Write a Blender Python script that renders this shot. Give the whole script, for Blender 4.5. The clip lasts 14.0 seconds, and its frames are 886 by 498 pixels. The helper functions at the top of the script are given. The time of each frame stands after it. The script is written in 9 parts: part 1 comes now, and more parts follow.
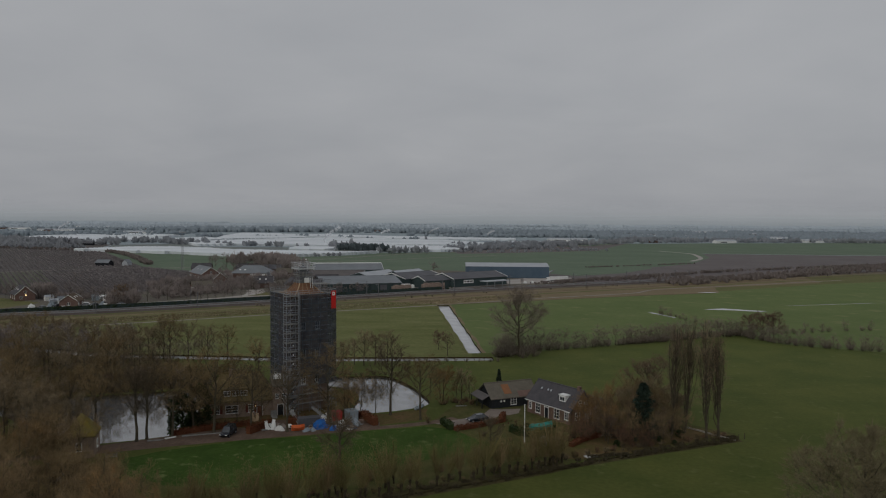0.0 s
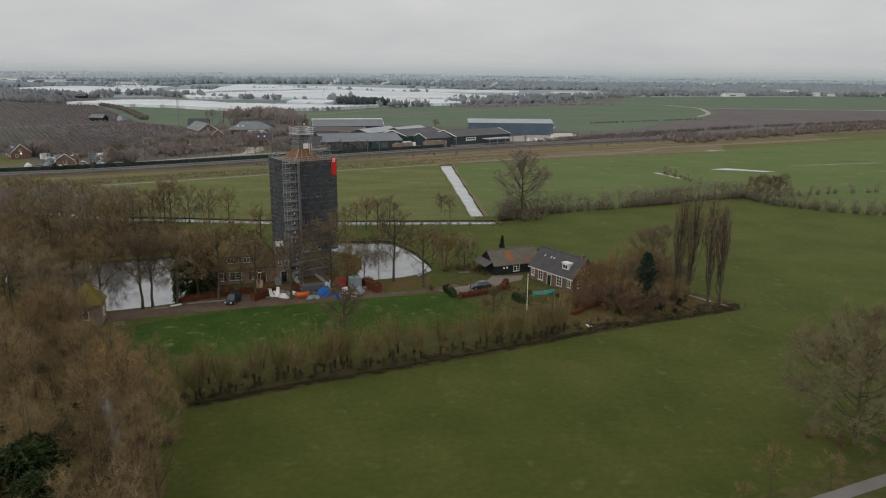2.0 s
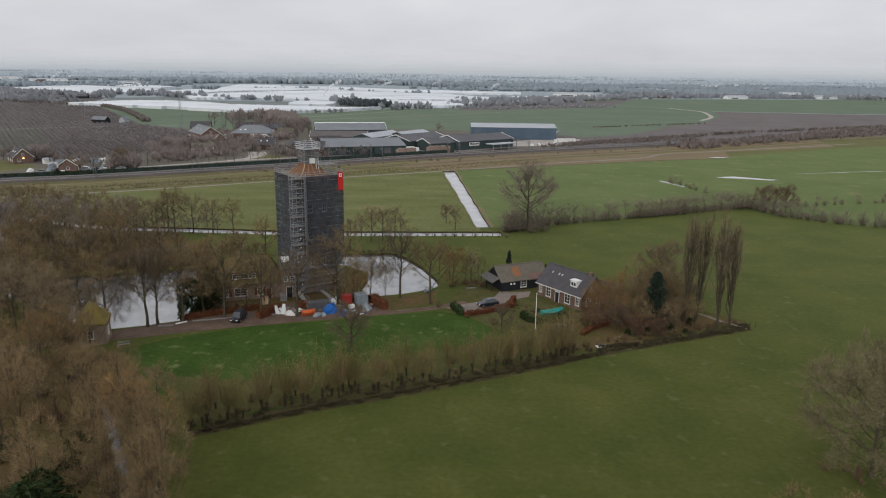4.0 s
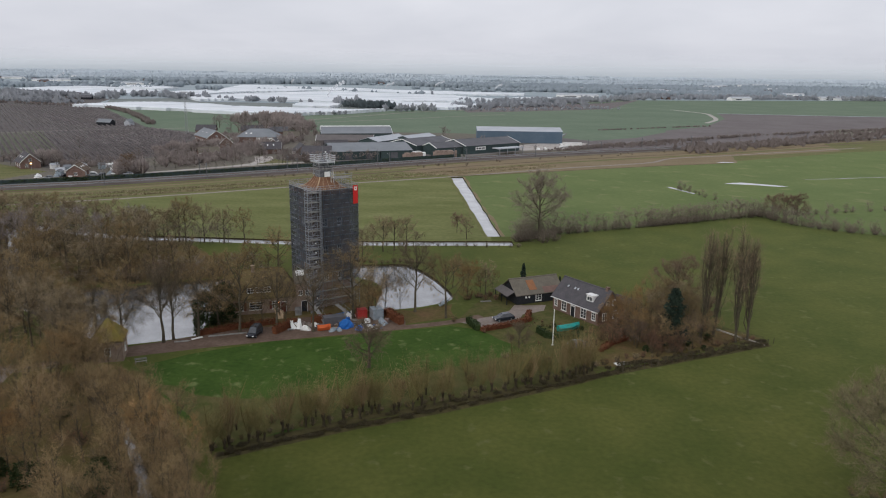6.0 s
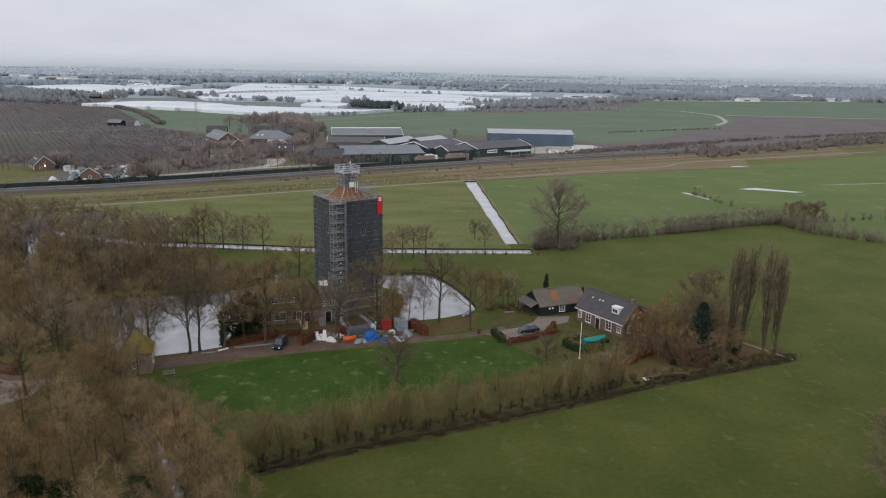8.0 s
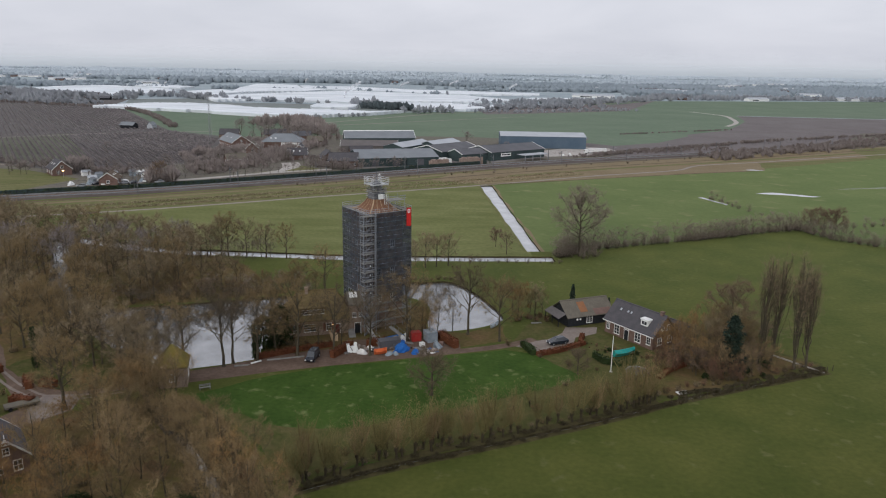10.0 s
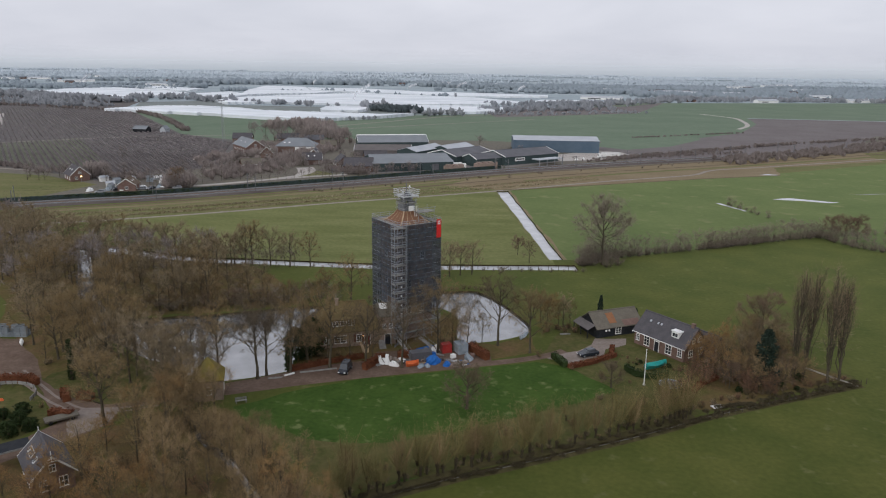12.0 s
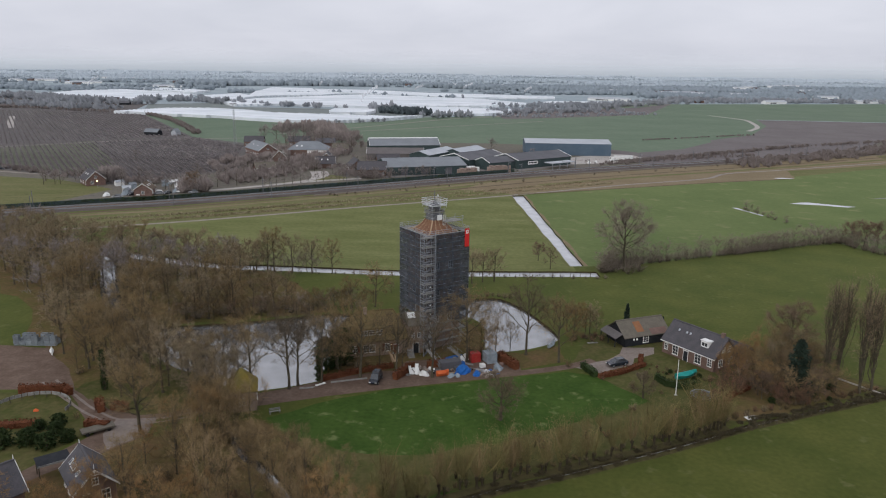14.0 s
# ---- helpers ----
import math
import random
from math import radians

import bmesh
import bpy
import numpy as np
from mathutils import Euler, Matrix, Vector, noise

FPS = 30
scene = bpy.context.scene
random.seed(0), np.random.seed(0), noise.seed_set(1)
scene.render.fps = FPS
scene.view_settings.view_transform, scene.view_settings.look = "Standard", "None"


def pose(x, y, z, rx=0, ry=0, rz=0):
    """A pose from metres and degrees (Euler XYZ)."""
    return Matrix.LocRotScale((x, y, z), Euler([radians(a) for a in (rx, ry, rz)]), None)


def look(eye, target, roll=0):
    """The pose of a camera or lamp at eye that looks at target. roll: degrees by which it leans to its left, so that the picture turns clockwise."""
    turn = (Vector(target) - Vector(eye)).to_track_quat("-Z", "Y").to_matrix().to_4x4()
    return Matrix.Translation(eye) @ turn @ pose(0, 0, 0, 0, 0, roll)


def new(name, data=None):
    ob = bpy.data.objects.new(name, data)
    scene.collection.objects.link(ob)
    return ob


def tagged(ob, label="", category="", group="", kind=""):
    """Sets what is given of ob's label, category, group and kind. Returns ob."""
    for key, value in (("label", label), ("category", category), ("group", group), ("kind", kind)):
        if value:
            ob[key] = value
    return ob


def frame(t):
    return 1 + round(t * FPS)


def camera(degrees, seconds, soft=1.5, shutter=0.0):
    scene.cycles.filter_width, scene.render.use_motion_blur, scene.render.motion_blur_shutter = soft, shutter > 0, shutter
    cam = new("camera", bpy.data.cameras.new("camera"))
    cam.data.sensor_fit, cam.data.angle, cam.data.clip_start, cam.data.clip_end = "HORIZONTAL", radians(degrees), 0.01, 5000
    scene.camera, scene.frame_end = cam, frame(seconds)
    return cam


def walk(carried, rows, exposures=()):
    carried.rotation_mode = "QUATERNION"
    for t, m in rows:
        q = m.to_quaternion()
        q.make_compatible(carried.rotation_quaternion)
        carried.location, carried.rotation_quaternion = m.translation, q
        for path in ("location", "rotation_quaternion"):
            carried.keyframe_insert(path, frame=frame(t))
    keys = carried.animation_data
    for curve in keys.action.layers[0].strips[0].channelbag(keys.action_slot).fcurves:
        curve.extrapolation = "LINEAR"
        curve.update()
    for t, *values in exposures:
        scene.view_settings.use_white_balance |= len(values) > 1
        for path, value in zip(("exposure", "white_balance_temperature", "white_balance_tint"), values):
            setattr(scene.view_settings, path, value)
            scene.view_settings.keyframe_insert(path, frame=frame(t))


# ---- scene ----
cam = camera(62.7, 14.0, soft=1.1)
PATH = [
    (0, (29.744, -157.728, 42.999), (29.786, -155.73, 42.914), 0.4),
    (0.5, (29.646, -156.453, 43.49), (29.689, -154.466, 43.263), 0.5),
    (1, (29.618, -155.445, 44.133), (29.66, -153.485, 43.741), 0.5),
    (1.5, (29.518, -154.577, 44.848), (29.56, -152.637, 44.364), 0.5),
    (2, (29.35, -153.781, 45.552), (29.391, -151.84, 45.069), 0.5),
    (2.5, (29.075, -153.079, 46.201), (29.116, -151.139, 45.719), 0.6),
    (5, (26.606, -150.803, 50.332), (26.645, -148.863, 49.846), 0.8),
    (5.5, (25.764, -150.461, 50.936), (25.802, -148.522, 50.45), 0.8),
    (6, (24.891, -150.175, 51.574), (24.927, -148.235, 51.088), 0.8),
    (6.5, (23.908, -149.89, 52.233), (23.941, -147.95, 51.745), 0.9),
    (7, (22.828, -149.622, 52.872), (22.858, -147.683, 52.384), 0.9),
    (7.5, (21.704, -149.355, 53.468), (21.731, -147.416, 52.978), 1.0),
    (8, (20.476, -149.096, 54.004), (20.501, -147.157, 53.514), 1.0),
    (10.5, (14.077, -148.893, 57.41), (14.083, -146.955, 56.916), 0.9),
    (11, (12.772, -148.801, 57.937), (12.774, -146.863, 57.444), 0.9),
    (11.5, (11.4, -148.728, 58.52), (11.398, -146.79, 58.027), 0.8),
    (12, (10.044, -148.658, 59.062), (10.039, -146.719, 58.57), 0.8),
    (12.5, (8.753, -148.588, 59.587), (8.744, -146.649, 59.094), 0.8),
    (13, (7.464, -148.474, 60.084), (7.452, -146.536, 59.592), 0.8),
    (13.5, (6.148, -148.381, 60.522), (6.133, -146.443, 60.03), 0.8),
    (14, (4.836, -148.304, 60.844), (4.819, -146.365, 60.353), 0.7),
]
EXPOSURES = [(0, -1.04, 6600, 7), (0.5, -1.1, 6700, 6), (1, -0.94, 6750, 7), (1.5, -0.40, 6900, 6), (2, -0.24, 6900, 6), (2.5, -0.2, 6900, 6), (5, 0.05, 6500, 10), (8, 0.05, 6440, 10), (14, 0.05, 6360, 11)]
walk(cam, [(t, look(eye, target, roll)) for t, eye, target, roll in PATH], EXPOSURES)

# ---- world and sun: a closed winter overcast ----
SUN_EL, SUN_AZ = 24.0, 215.0
world = bpy.data.worlds.new("overcast_sky")
scene.world = world
world.use_nodes = True
wn, wl = world.node_tree.nodes, world.node_tree.links
wn.clear()


def wnode(kind, **props):
    n = wn.new(kind)
    for k, v in props.items():
        n.inputs[k].default_value = v
    return n


sky = wn.new("ShaderNodeTexSky")
sky.sky_type = "NISHITA"
sky.sun_disc = False
sky.sun_elevation, sky.sun_rotation = radians(SUN_EL), radians(SUN_AZ)
sky.air_density, sky.dust_density, sky.ozone_density = 1.0, 4.0, 1.0
sky_grey = wnode("ShaderNodeHueSaturation", Saturation=0.12, Value=0.13)
wl.new(sky.outputs[0], sky_grey.inputs["Color"])
coord = wn.new("ShaderNodeTexCoord")
split = wn.new("ShaderNodeSeparateXYZ")
wl.new(coord.outputs["Generated"], split.inputs[0])
# the cloud deck is flat: directions are projected on it, so that the clouds draw together towards the horizon
lift = wn.new("ShaderNodeMath")
lift.operation = "ADD"
lift.inputs[1].default_value = 0.22
wl.new(split.outputs["Z"], lift.inputs[0])
above = wn.new("ShaderNodeMath")
above.operation = "MAXIMUM"
above.inputs[1].default_value = 0.05
wl.new(lift.outputs[0], above.inputs[0])
deck = wn.new("ShaderNodeVectorMath")
deck.operation = "DIVIDE"
wl.new(coord.outputs["Generated"], deck.inputs[0])
wl.new(above.outputs[0], deck.inputs[1])
cloud = wnode("ShaderNodeTexNoise", Scale=1.5, Detail=5.0, Roughness=0.5, Distortion=0.3)
wl.new(deck.outputs[0], cloud.inputs["Vector"])
tone = wn.new("ShaderNodeValToRGB")
tone.color_ramp.elements[0].position, tone.color_ramp.elements[0].color = 0.25, (0.652, 0.672, 0.740, 1)
tone.color_ramp.elements[1].position, tone.color_ramp.elements[1].color = 0.75, (0.770, 0.782, 0.845, 1)
wl.new(cloud.outputs[0], tone.inputs[0])
mixed = wn.new("ShaderNodeMixRGB")
mixed.inputs[0].default_value = 0.85
wl.new(sky_grey.outputs[0], mixed.inputs[1])
wl.new(tone.outputs[0], mixed.inputs[2])
# an overcast sky brightens towards the zenith
zen = wn.new("ShaderNodeMapRange")
zen.inputs["From Min"].default_value, zen.inputs["From Max"].default_value = 0.0, 1.0
zen.inputs["To Min"].default_value, zen.inputs["To Max"].default_value = 1.0, 1.3
wl.new(split.outputs["Z"], zen.inputs[0])
back = wnode("ShaderNodeBackground", Strength=1.0)
wl.new(mixed.outputs[0], back.inputs[0])
wl.new(zen.outputs[0], back.inputs[1])
wout = wn.new("ShaderNodeOutputWorld")
wl.new(back.outputs[0], wout.inputs[0])

sun_data = bpy.data.lights.new("sun", "SUN")
sun_data.energy, sun_data.angle, sun_data.color = 0.5, radians(25), (1.0, 0.93, 0.82)
sun = new("sun", sun_data)
sun.rotation_euler = (radians(90 - SUN_EL), 0, radians(180 - SUN_AZ))
sun.location = (0, 0, 200)

# ---- materials ----
MATS = {}


def mat(name, base, alt=None, scale=1.0, rough=0.85, fine=0.0, fine_scale=8.0, bump=0.0, metal=0.0, spec=0.08, per_object=0.0, per_island=0.0,
        stretch=None, alpha=1.0, emit=0.0, spots=None, sheen=0.0):
    """A surface whose colour goes between base and alt by large noise, with fine grain, and by object or by piece."""
    if name in MATS:
        return MATS[name]
    m = bpy.data.materials.new(name)
    m.use_nodes = True
    nt = m.node_tree
    n, l = nt.nodes, nt.links
    p = n["Principled BSDF"]
    p.inputs["Roughness"].default_value = rough
    p.inputs["Metallic"].default_value = metal
    p.inputs["Specular IOR Level"].default_value = spec
    p.inputs["Alpha"].default_value = alpha
    tc = n.new("ShaderNodeTexCoord")
    geo_n = n.new("ShaderNodeNewGeometry")
    src = geo_n.outputs["Position"]
    if stretch:
        mp = n.new("ShaderNodeMapping")
        mp.inputs["Rotation"].default_value = (0, 0, radians(stretch[0]))
        mp.inputs["Scale"].default_value = stretch[1:]
        l.new(src, mp.inputs[0])
        src = mp.outputs[0]
    noise_big = n.new("ShaderNodeTexNoise")
    noise_big.inputs["Scale"].default_value = 1.0 / scale
    noise_big.inputs["Detail"].default_value = 5.0
    noise_big.inputs["Roughness"].default_value = 0.6
    l.new(src, noise_big.inputs["Vector"])
    ramp = n.new("ShaderNodeValToRGB")
    ramp.color_ramp.elements[0].position, ramp.color_ramp.elements[1].position = 0.34, 0.66
    ramp.color_ramp.elements[0].color = (*base, 1)
    ramp.color_ramp.elements[1].color = (*(alt or base), 1)
    l.new(noise_big.outputs[0], ramp.inputs[0])
    colour = ramp.outputs[0]
    if spots:
        ns = n.new("ShaderNodeTexNoise")
        ns.inputs["Scale"].default_value = 1.0 / spots[2]
        ns.inputs["Detail"].default_value = 4.0
        l.new(src, ns.inputs["Vector"])
        sr = n.new("ShaderNodeValToRGB")
        sr.color_ramp.elements[0].position, sr.color_ramp.elements[1].position = spots[1] - 0.07, spots[1] + 0.06
        l.new(ns.outputs[0], sr.inputs[0])
        sm = n.new("ShaderNodeMixRGB")
        sm.inputs[2].default_value = (*spots[0], 1)
        l.new(sr.outputs[0], sm.inputs[0])
        l.new(colour, sm.inputs[1])
        colour = sm.outputs[0]

    def vary(factor_socket, amount, colour):
        mr = n.new("ShaderNodeMapRange")
        mr.inputs["To Min"].default_value, mr.inputs["To Max"].default_value = 1 - amount, 1 + amount
        l.new(factor_socket, mr.inputs[0])
        mul = n.new("ShaderNodeMixRGB")
        mul.blend_type = "MULTIPLY"
        mul.inputs[0].default_value = 1
        l.new(colour, mul.inputs[1])
        l.new(mr.outputs[0], mul.inputs[2])
        return mul.outputs[0]

    if fine:
        nf = n.new("ShaderNodeTexNoise")
        nf.inputs["Scale"].default_value = fine_scale
        nf.inputs["Detail"].default_value = 3.0
        l.new(geo_n.outputs["Position"], nf.inputs["Vector"])
        colour = vary(nf.outputs[0], fine, colour)
        if bump:
            b = n.new("ShaderNodeBump")
            b.inputs["Strength"].default_value = bump
            b.inputs["Distance"].default_value = 0.05
            l.new(nf.outputs[0], b.inputs["Height"])
            l.new(b.outputs[0], p.inputs["Normal"])
    if per_object:
        oi = n.new("ShaderNodeObjectInfo")
        colour = vary(oi.outputs["Random"], per_object, colour)
    if per_island:
        colour = vary(geo_n.outputs["Random Per Island"], per_island, colour)
    l.new(colour, p.inputs["Base Color"])
    if sheen:
        p.inputs["Sheen Weight"].default_value = sheen
        p.inputs["Sheen Roughness"].default_value = 0.45
        p.inputs["Sheen Tint"].default_value = (0.62, 0.80, 0.34, 1)
    if emit:
        p.inputs["Emission Color"].default_value = (*base, 1)
        p.inputs["Emission Strength"].default_value = emit
    MATS[name] = m
    return m


# ground covers
MEADOW = mat("meadow_grass", (0.050, 0.061, 0.012), (0.078, 0.082, 0.019), 14, 0.95, 0.32, 1.1, 0.3, spots=((0.098, 0.100, 0.036), 0.68, 3.4), sheen=0.12)
LAWN = mat("lawn_grass", (0.034, 0.066, 0.012), (0.052, 0.090, 0.018), 7, 0.95, 0.35, 1.1, 0.3, spots=((0.125, 0.15, 0.055), 0.66, 2.6))
# pasture colour holds a slight extra blue for haze
FIELD_PALE = mat("pale_winter_pasture", (0.116, 0.130, 0.044), (0.164, 0.171, 0.068), 11, 0.95, 0.3, 0.7, 0.2, stretch=(28, 0.35, 1, 1), spots=((0.18, 0.19, 0.08), 0.68, 9.0))
FIELD_EAST = mat("east_pasture", (0.078, 0.106, 0.036), (0.108, 0.132, 0.048), 30, 0.95, 0.22, 0.5, 0.2, spots=((0.15, 0.155, 0.07), 0.66, 10.0), sheen=0.12)
# field green with a bluish haze tint put into the colour
FIELD_FAR = mat("hazed_arable_green", (0.122, 0.164, 0.112), (0.148, 0.190, 0.132), 60, 0.95, 0.15, 0.2)
REED_PALE = mat("pale_reed_tufts", (0.27, 0.23, 0.14), (0.32, 0.28, 0.18), 6, 0.95, per_island=0.2)
REED = mat("dry_reed_grass", (0.182, 0.140, 0.084), (0.220, 0.176, 0.110), 10, 0.95, 0.3, 0.7, 0.3, stretch=(28, 0.3, 1, 1))
# the verge's blue is lifted slightly in place of haze
VERGE = mat("ochre_verge_grass", (0.116, 0.124, 0.046), (0.158, 0.148, 0.068), 8, 0.95, 0.3, 0.6, 0.3, stretch=(28, 0.3, 1, 1))
ORCHARD_SOIL = mat("orchard_floor", (0.116, 0.104, 0.104), (0.130, 0.120, 0.110), 20, 0.95, 0.25, 0.4)
ORCHARD_GRASS = mat("orchard_grass", (0.112, 0.118, 0.086), (0.136, 0.136, 0.104), 12, 0.95, 0.25, 0.4, stretch=(57, 0.1, 1, 1))
FARM_GROUND = mat("trodden_farm_ground", (0.140, 0.124, 0.108), (0.150, 0.140, 0.108), 12, 0.95, 0.35, 0.5)
MUD = mat("wet_mud", (0.19, 0.155, 0.13), (0.25, 0.21, 0.185), 3, 0.7, 0.3, 1.6, 0.4)
# soil colour raised and blued a little to stand for haze
PLOUGH = mat("ploughed_soil", (0.142, 0.124, 0.122), (0.17, 0.152, 0.148), 40, 0.95, 0.2, 0.3)
WOOD_FLOOR = mat("leaf_litter_floor", (0.135, 0.086, 0.044), (0.090, 0.082, 0.026), 5, 0.95, 0.4, 1.2, 0.4)
DIRT = mat("muddy_track_earth", (0.112, 0.077, 0.058), (0.160, 0.114, 0.088), 3, 0.9, 0.3, 1.6, 0.4)
GRAVEL = mat("pale_gravel", (0.22, 0.19, 0.165), (0.29, 0.255, 0.225), 4, 0.9, 0.25, 3.0, 0.3)
ASPHALT = mat("worn_asphalt", (0.165, 0.152, 0.142), (0.215, 0.198, 0.186), 6, 0.85, 0.15, 5)
CONCRETE = mat("concrete_yard", (0.36, 0.33, 0.30), (0.42, 0.39, 0.36), 9, 0.85, 0.15, 1)
GARDEN = mat("garden_grass", (0.062, 0.070, 0.020), (0.100, 0.088, 0.036), 3, 0.95, 0.4, 1.2, 0.3)
# pale blue-grey: distance haze is mixed into the land's own colour
FAR_LAND = mat("hazed_polder_land", (0.250, 0.300, 0.318), (0.345, 0.390, 0.412), 130, 0.95, 0.15, 0.02)
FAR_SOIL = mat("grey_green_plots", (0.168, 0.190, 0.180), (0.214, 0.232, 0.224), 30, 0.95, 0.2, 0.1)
BANK = mat("muddy_bank", (0.045, 0.036, 0.018), (0.07, 0.058, 0.028), 2, 0.95, 0.4, 2, 0.4)
MOAT_ICE = mat("dark_thin_ice", (0.27, 0.27, 0.272), (0.38, 0.38, 0.385), 7, 0.07, 0.15, 0.35, 0.0, metal=0.72, spec=0.5)
ICE = mat("thin_ice_water", (0.34, 0.345, 0.355), (0.43, 0.435, 0.445), 7, 0.12, 0.12, 0.35, 0.0, spec=0.9)
BALLAST = mat("rail_ballast", (0.092, 0.076, 0.070), (0.122, 0.104, 0.096), 6, 0.9, 0.3, 3, 0.4, stretch=(28, 0.12, 1, 1))
DITCH_EDGE = mat("wet_ditch_edge", (0.050, 0.046, 0.020), (0.084, 0.070, 0.032), 3, 0.95, 0.4, 1.5, 0.4)
BROWN_SEDGE = mat("dead_brown_sedge", (0.105, 0.076, 0.050), (0.145, 0.108, 0.070), 5, 0.95, 0.35, 0.8, 0.3, stretch=(28, 0.2, 1, 1))
# plants
TWIG = mat("bare_twigs", (0.184, 0.130, 0.066), (0.230, 0.168, 0.089), 3, 0.9, 0.2, 2, per_object=0.25, per_island=0.3)
TWIG_GREY = mat("grey_twigs", (0.212, 0.164, 0.102), (0.258, 0.204, 0.130), 3, 0.9, 0.2, 2, per_object=0.22, per_island=0.3)
TWIG_RUST = mat("rust_twigs", (0.235, 0.138, 0.062), (0.275, 0.175, 0.080), 3, 0.9, 0.2, 2, per_object=0.22, per_island=0.3)
TWIG_RED = mat("red_brown_twigs", (0.182, 0.100, 0.066), (0.216, 0.126, 0.082), 3, 0.9, 0.2, 2, per_object=0.2, per_island=0.3)
TWIG_MAUVE = mat("mauve_twigs", (0.180, 0.126, 0.088), (0.218, 0.158, 0.112), 3, 0.9, 0.2, 2, per_object=0.2, per_island=0.25)
TWIG_WARM = mat("warm_grey_twigs", (0.216, 0.151, 0.082), (0.262, 0.189, 0.105), 3, 0.9, 0.2, 2, per_object=0.22, per_island=0.3)
TWIG_DARK = mat("dark_wet_twigs", (0.110, 0.084, 0.055), (0.142, 0.110, 0.074), 3, 0.9, 0.2, 2, per_object=0.15, per_island=0.3)
TWIG_MOSS = mat("mossy_twigs", (0.188, 0.158, 0.092), (0.232, 0.198, 0.120), 3, 0.9, 0.2, 2, per_object=0.1, per_island=0.3)
TWIG_POPLAR = mat("poplar_twigs", (0.205, 0.150, 0.100), (0.250, 0.190, 0.130), 3, 0.9, 0.2, 2, per_object=0.12, per_island=0.3)
TWIG_OLIVE = mat("olive_whips", (0.150, 0.126, 0.050), (0.192, 0.160, 0.070), 3, 0.9, 0.2, 2, per_object=0.25, per_island=0.3)
TWIG_HEDGE = mat("hedgerow_twigs", (0.215, 0.178, 0.142), (0.26, 0.218, 0.178), 5, 0.95, per_island=0.25)
BARK_DARK = mat("wet_willow_bark", (0.042, 0.034, 0.022), (0.068, 0.056, 0.036), 1.0, 0.95, 0.35, 4, 0.5)
# twig brown greyed down, so the colour carries the haze of distance
TWIG_FAR = mat("hazed_far_twigs", (0.215, 0.184, 0.170), (0.258, 0.224, 0.208), 8, 0.95, per_island=0.2)
SEDGE = mat("dark_ditch_growth", (0.066, 0.058, 0.034), (0.105, 0.086, 0.050), 2, 0.9, 0.3, 3, per_island=0.4)
BARK = mat("bark", (0.070, 0.059, 0.043), (0.104, 0.090, 0.063), 1.2, 0.95, 0.35, 4, 0.5)
CONIFER = mat("dark_needles", (0.022, 0.036, 0.027), (0.040, 0.058, 0.042), 2, 0.8, 0.3, 3, per_island=0.4)
IVY = mat("ivy_leaves", (0.024, 0.038, 0.014), (0.042, 0.062, 0.022), 2, 0.6, 0.3, 3, per_island=0.4)
BEECH_HEDGE = mat("beech_hedge_leaves", (0.108, 0.040, 0.021), (0.145, 0.058, 0.029), 1.5, 0.85, 0.3, 3, per_island=0.4)
# the next three have distance haze painted in, each paler and bluer
FAR_TWIG = mat("hazed_far_wood", (0.216, 0.254, 0.280), (0.256, 0.294, 0.322), 160, 0.95, per_island=0.06)
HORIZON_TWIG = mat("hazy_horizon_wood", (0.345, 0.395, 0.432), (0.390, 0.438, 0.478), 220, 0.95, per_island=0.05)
LAST_TWIG = mat("hazed_last_wood", (0.43, 0.480, 0.520), (0.47, 0.520, 0.560), 300, 0.95, per_island=0.03)
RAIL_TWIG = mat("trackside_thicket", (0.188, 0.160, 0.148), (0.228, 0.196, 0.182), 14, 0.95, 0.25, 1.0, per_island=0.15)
# lightened and blued to imitate haze about a kilometre off
MID_TWIG = mat("hazed_wood_belts", (0.285, 0.300, 0.322), (0.330, 0.345, 0.368), 90, 0.95, per_island=0.08)
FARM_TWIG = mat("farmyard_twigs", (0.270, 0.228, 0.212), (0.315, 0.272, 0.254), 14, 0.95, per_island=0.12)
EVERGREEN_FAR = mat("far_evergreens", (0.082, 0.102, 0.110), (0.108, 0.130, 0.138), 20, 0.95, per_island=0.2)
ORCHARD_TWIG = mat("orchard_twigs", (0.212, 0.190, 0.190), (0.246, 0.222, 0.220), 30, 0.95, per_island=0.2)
# building stuff
BRICK = mat("brown_brick", (0.148, 0.098, 0.080), (0.190, 0.130, 0.106), 1.2, 0.9, 0.25, 7, 0.3)
BRICK_OLD = mat("old_pale_brick", (0.25, 0.18, 0.14), (0.32, 0.25, 0.20), 1.0, 0.9, 0.3, 6, 0.3)
BRICK_RED = mat("orange_brick", (0.158, 0.102, 0.086), (0.195, 0.130, 0.110), 2, 0.9, 0.2, 4)
SLATE = mat("dark_roof_tiles", (0.075, 0.072, 0.078), (0.10, 0.094, 0.10), 1.6, 0.7, 0.25, 5, 0.3)
TILE_BROWN = mat("mossy_brown_tiles", (0.115, 0.085, 0.065), (0.142, 0.110, 0.080), 1.4, 0.85, 0.3, 4, 0.3)
TILE_GREY = mat("weathered_grey_tiles", (0.125, 0.112, 0.09), (0.155, 0.138, 0.112), 1.4, 0.85, 0.25, 4, 0.3)
TILE_ORANGE = mat("orange_tiles", (0.27, 0.125, 0.06), (0.23, 0.115, 0.065), 1.0, 0.85, 0.25, 4, 0.3)
TILE_MOSSY = mat("mossy_brown_tiles_old", (0.135, 0.098, 0.05), (0.165, 0.13, 0.058), 1.4, 0.85, 0.3, 4, 0.3)
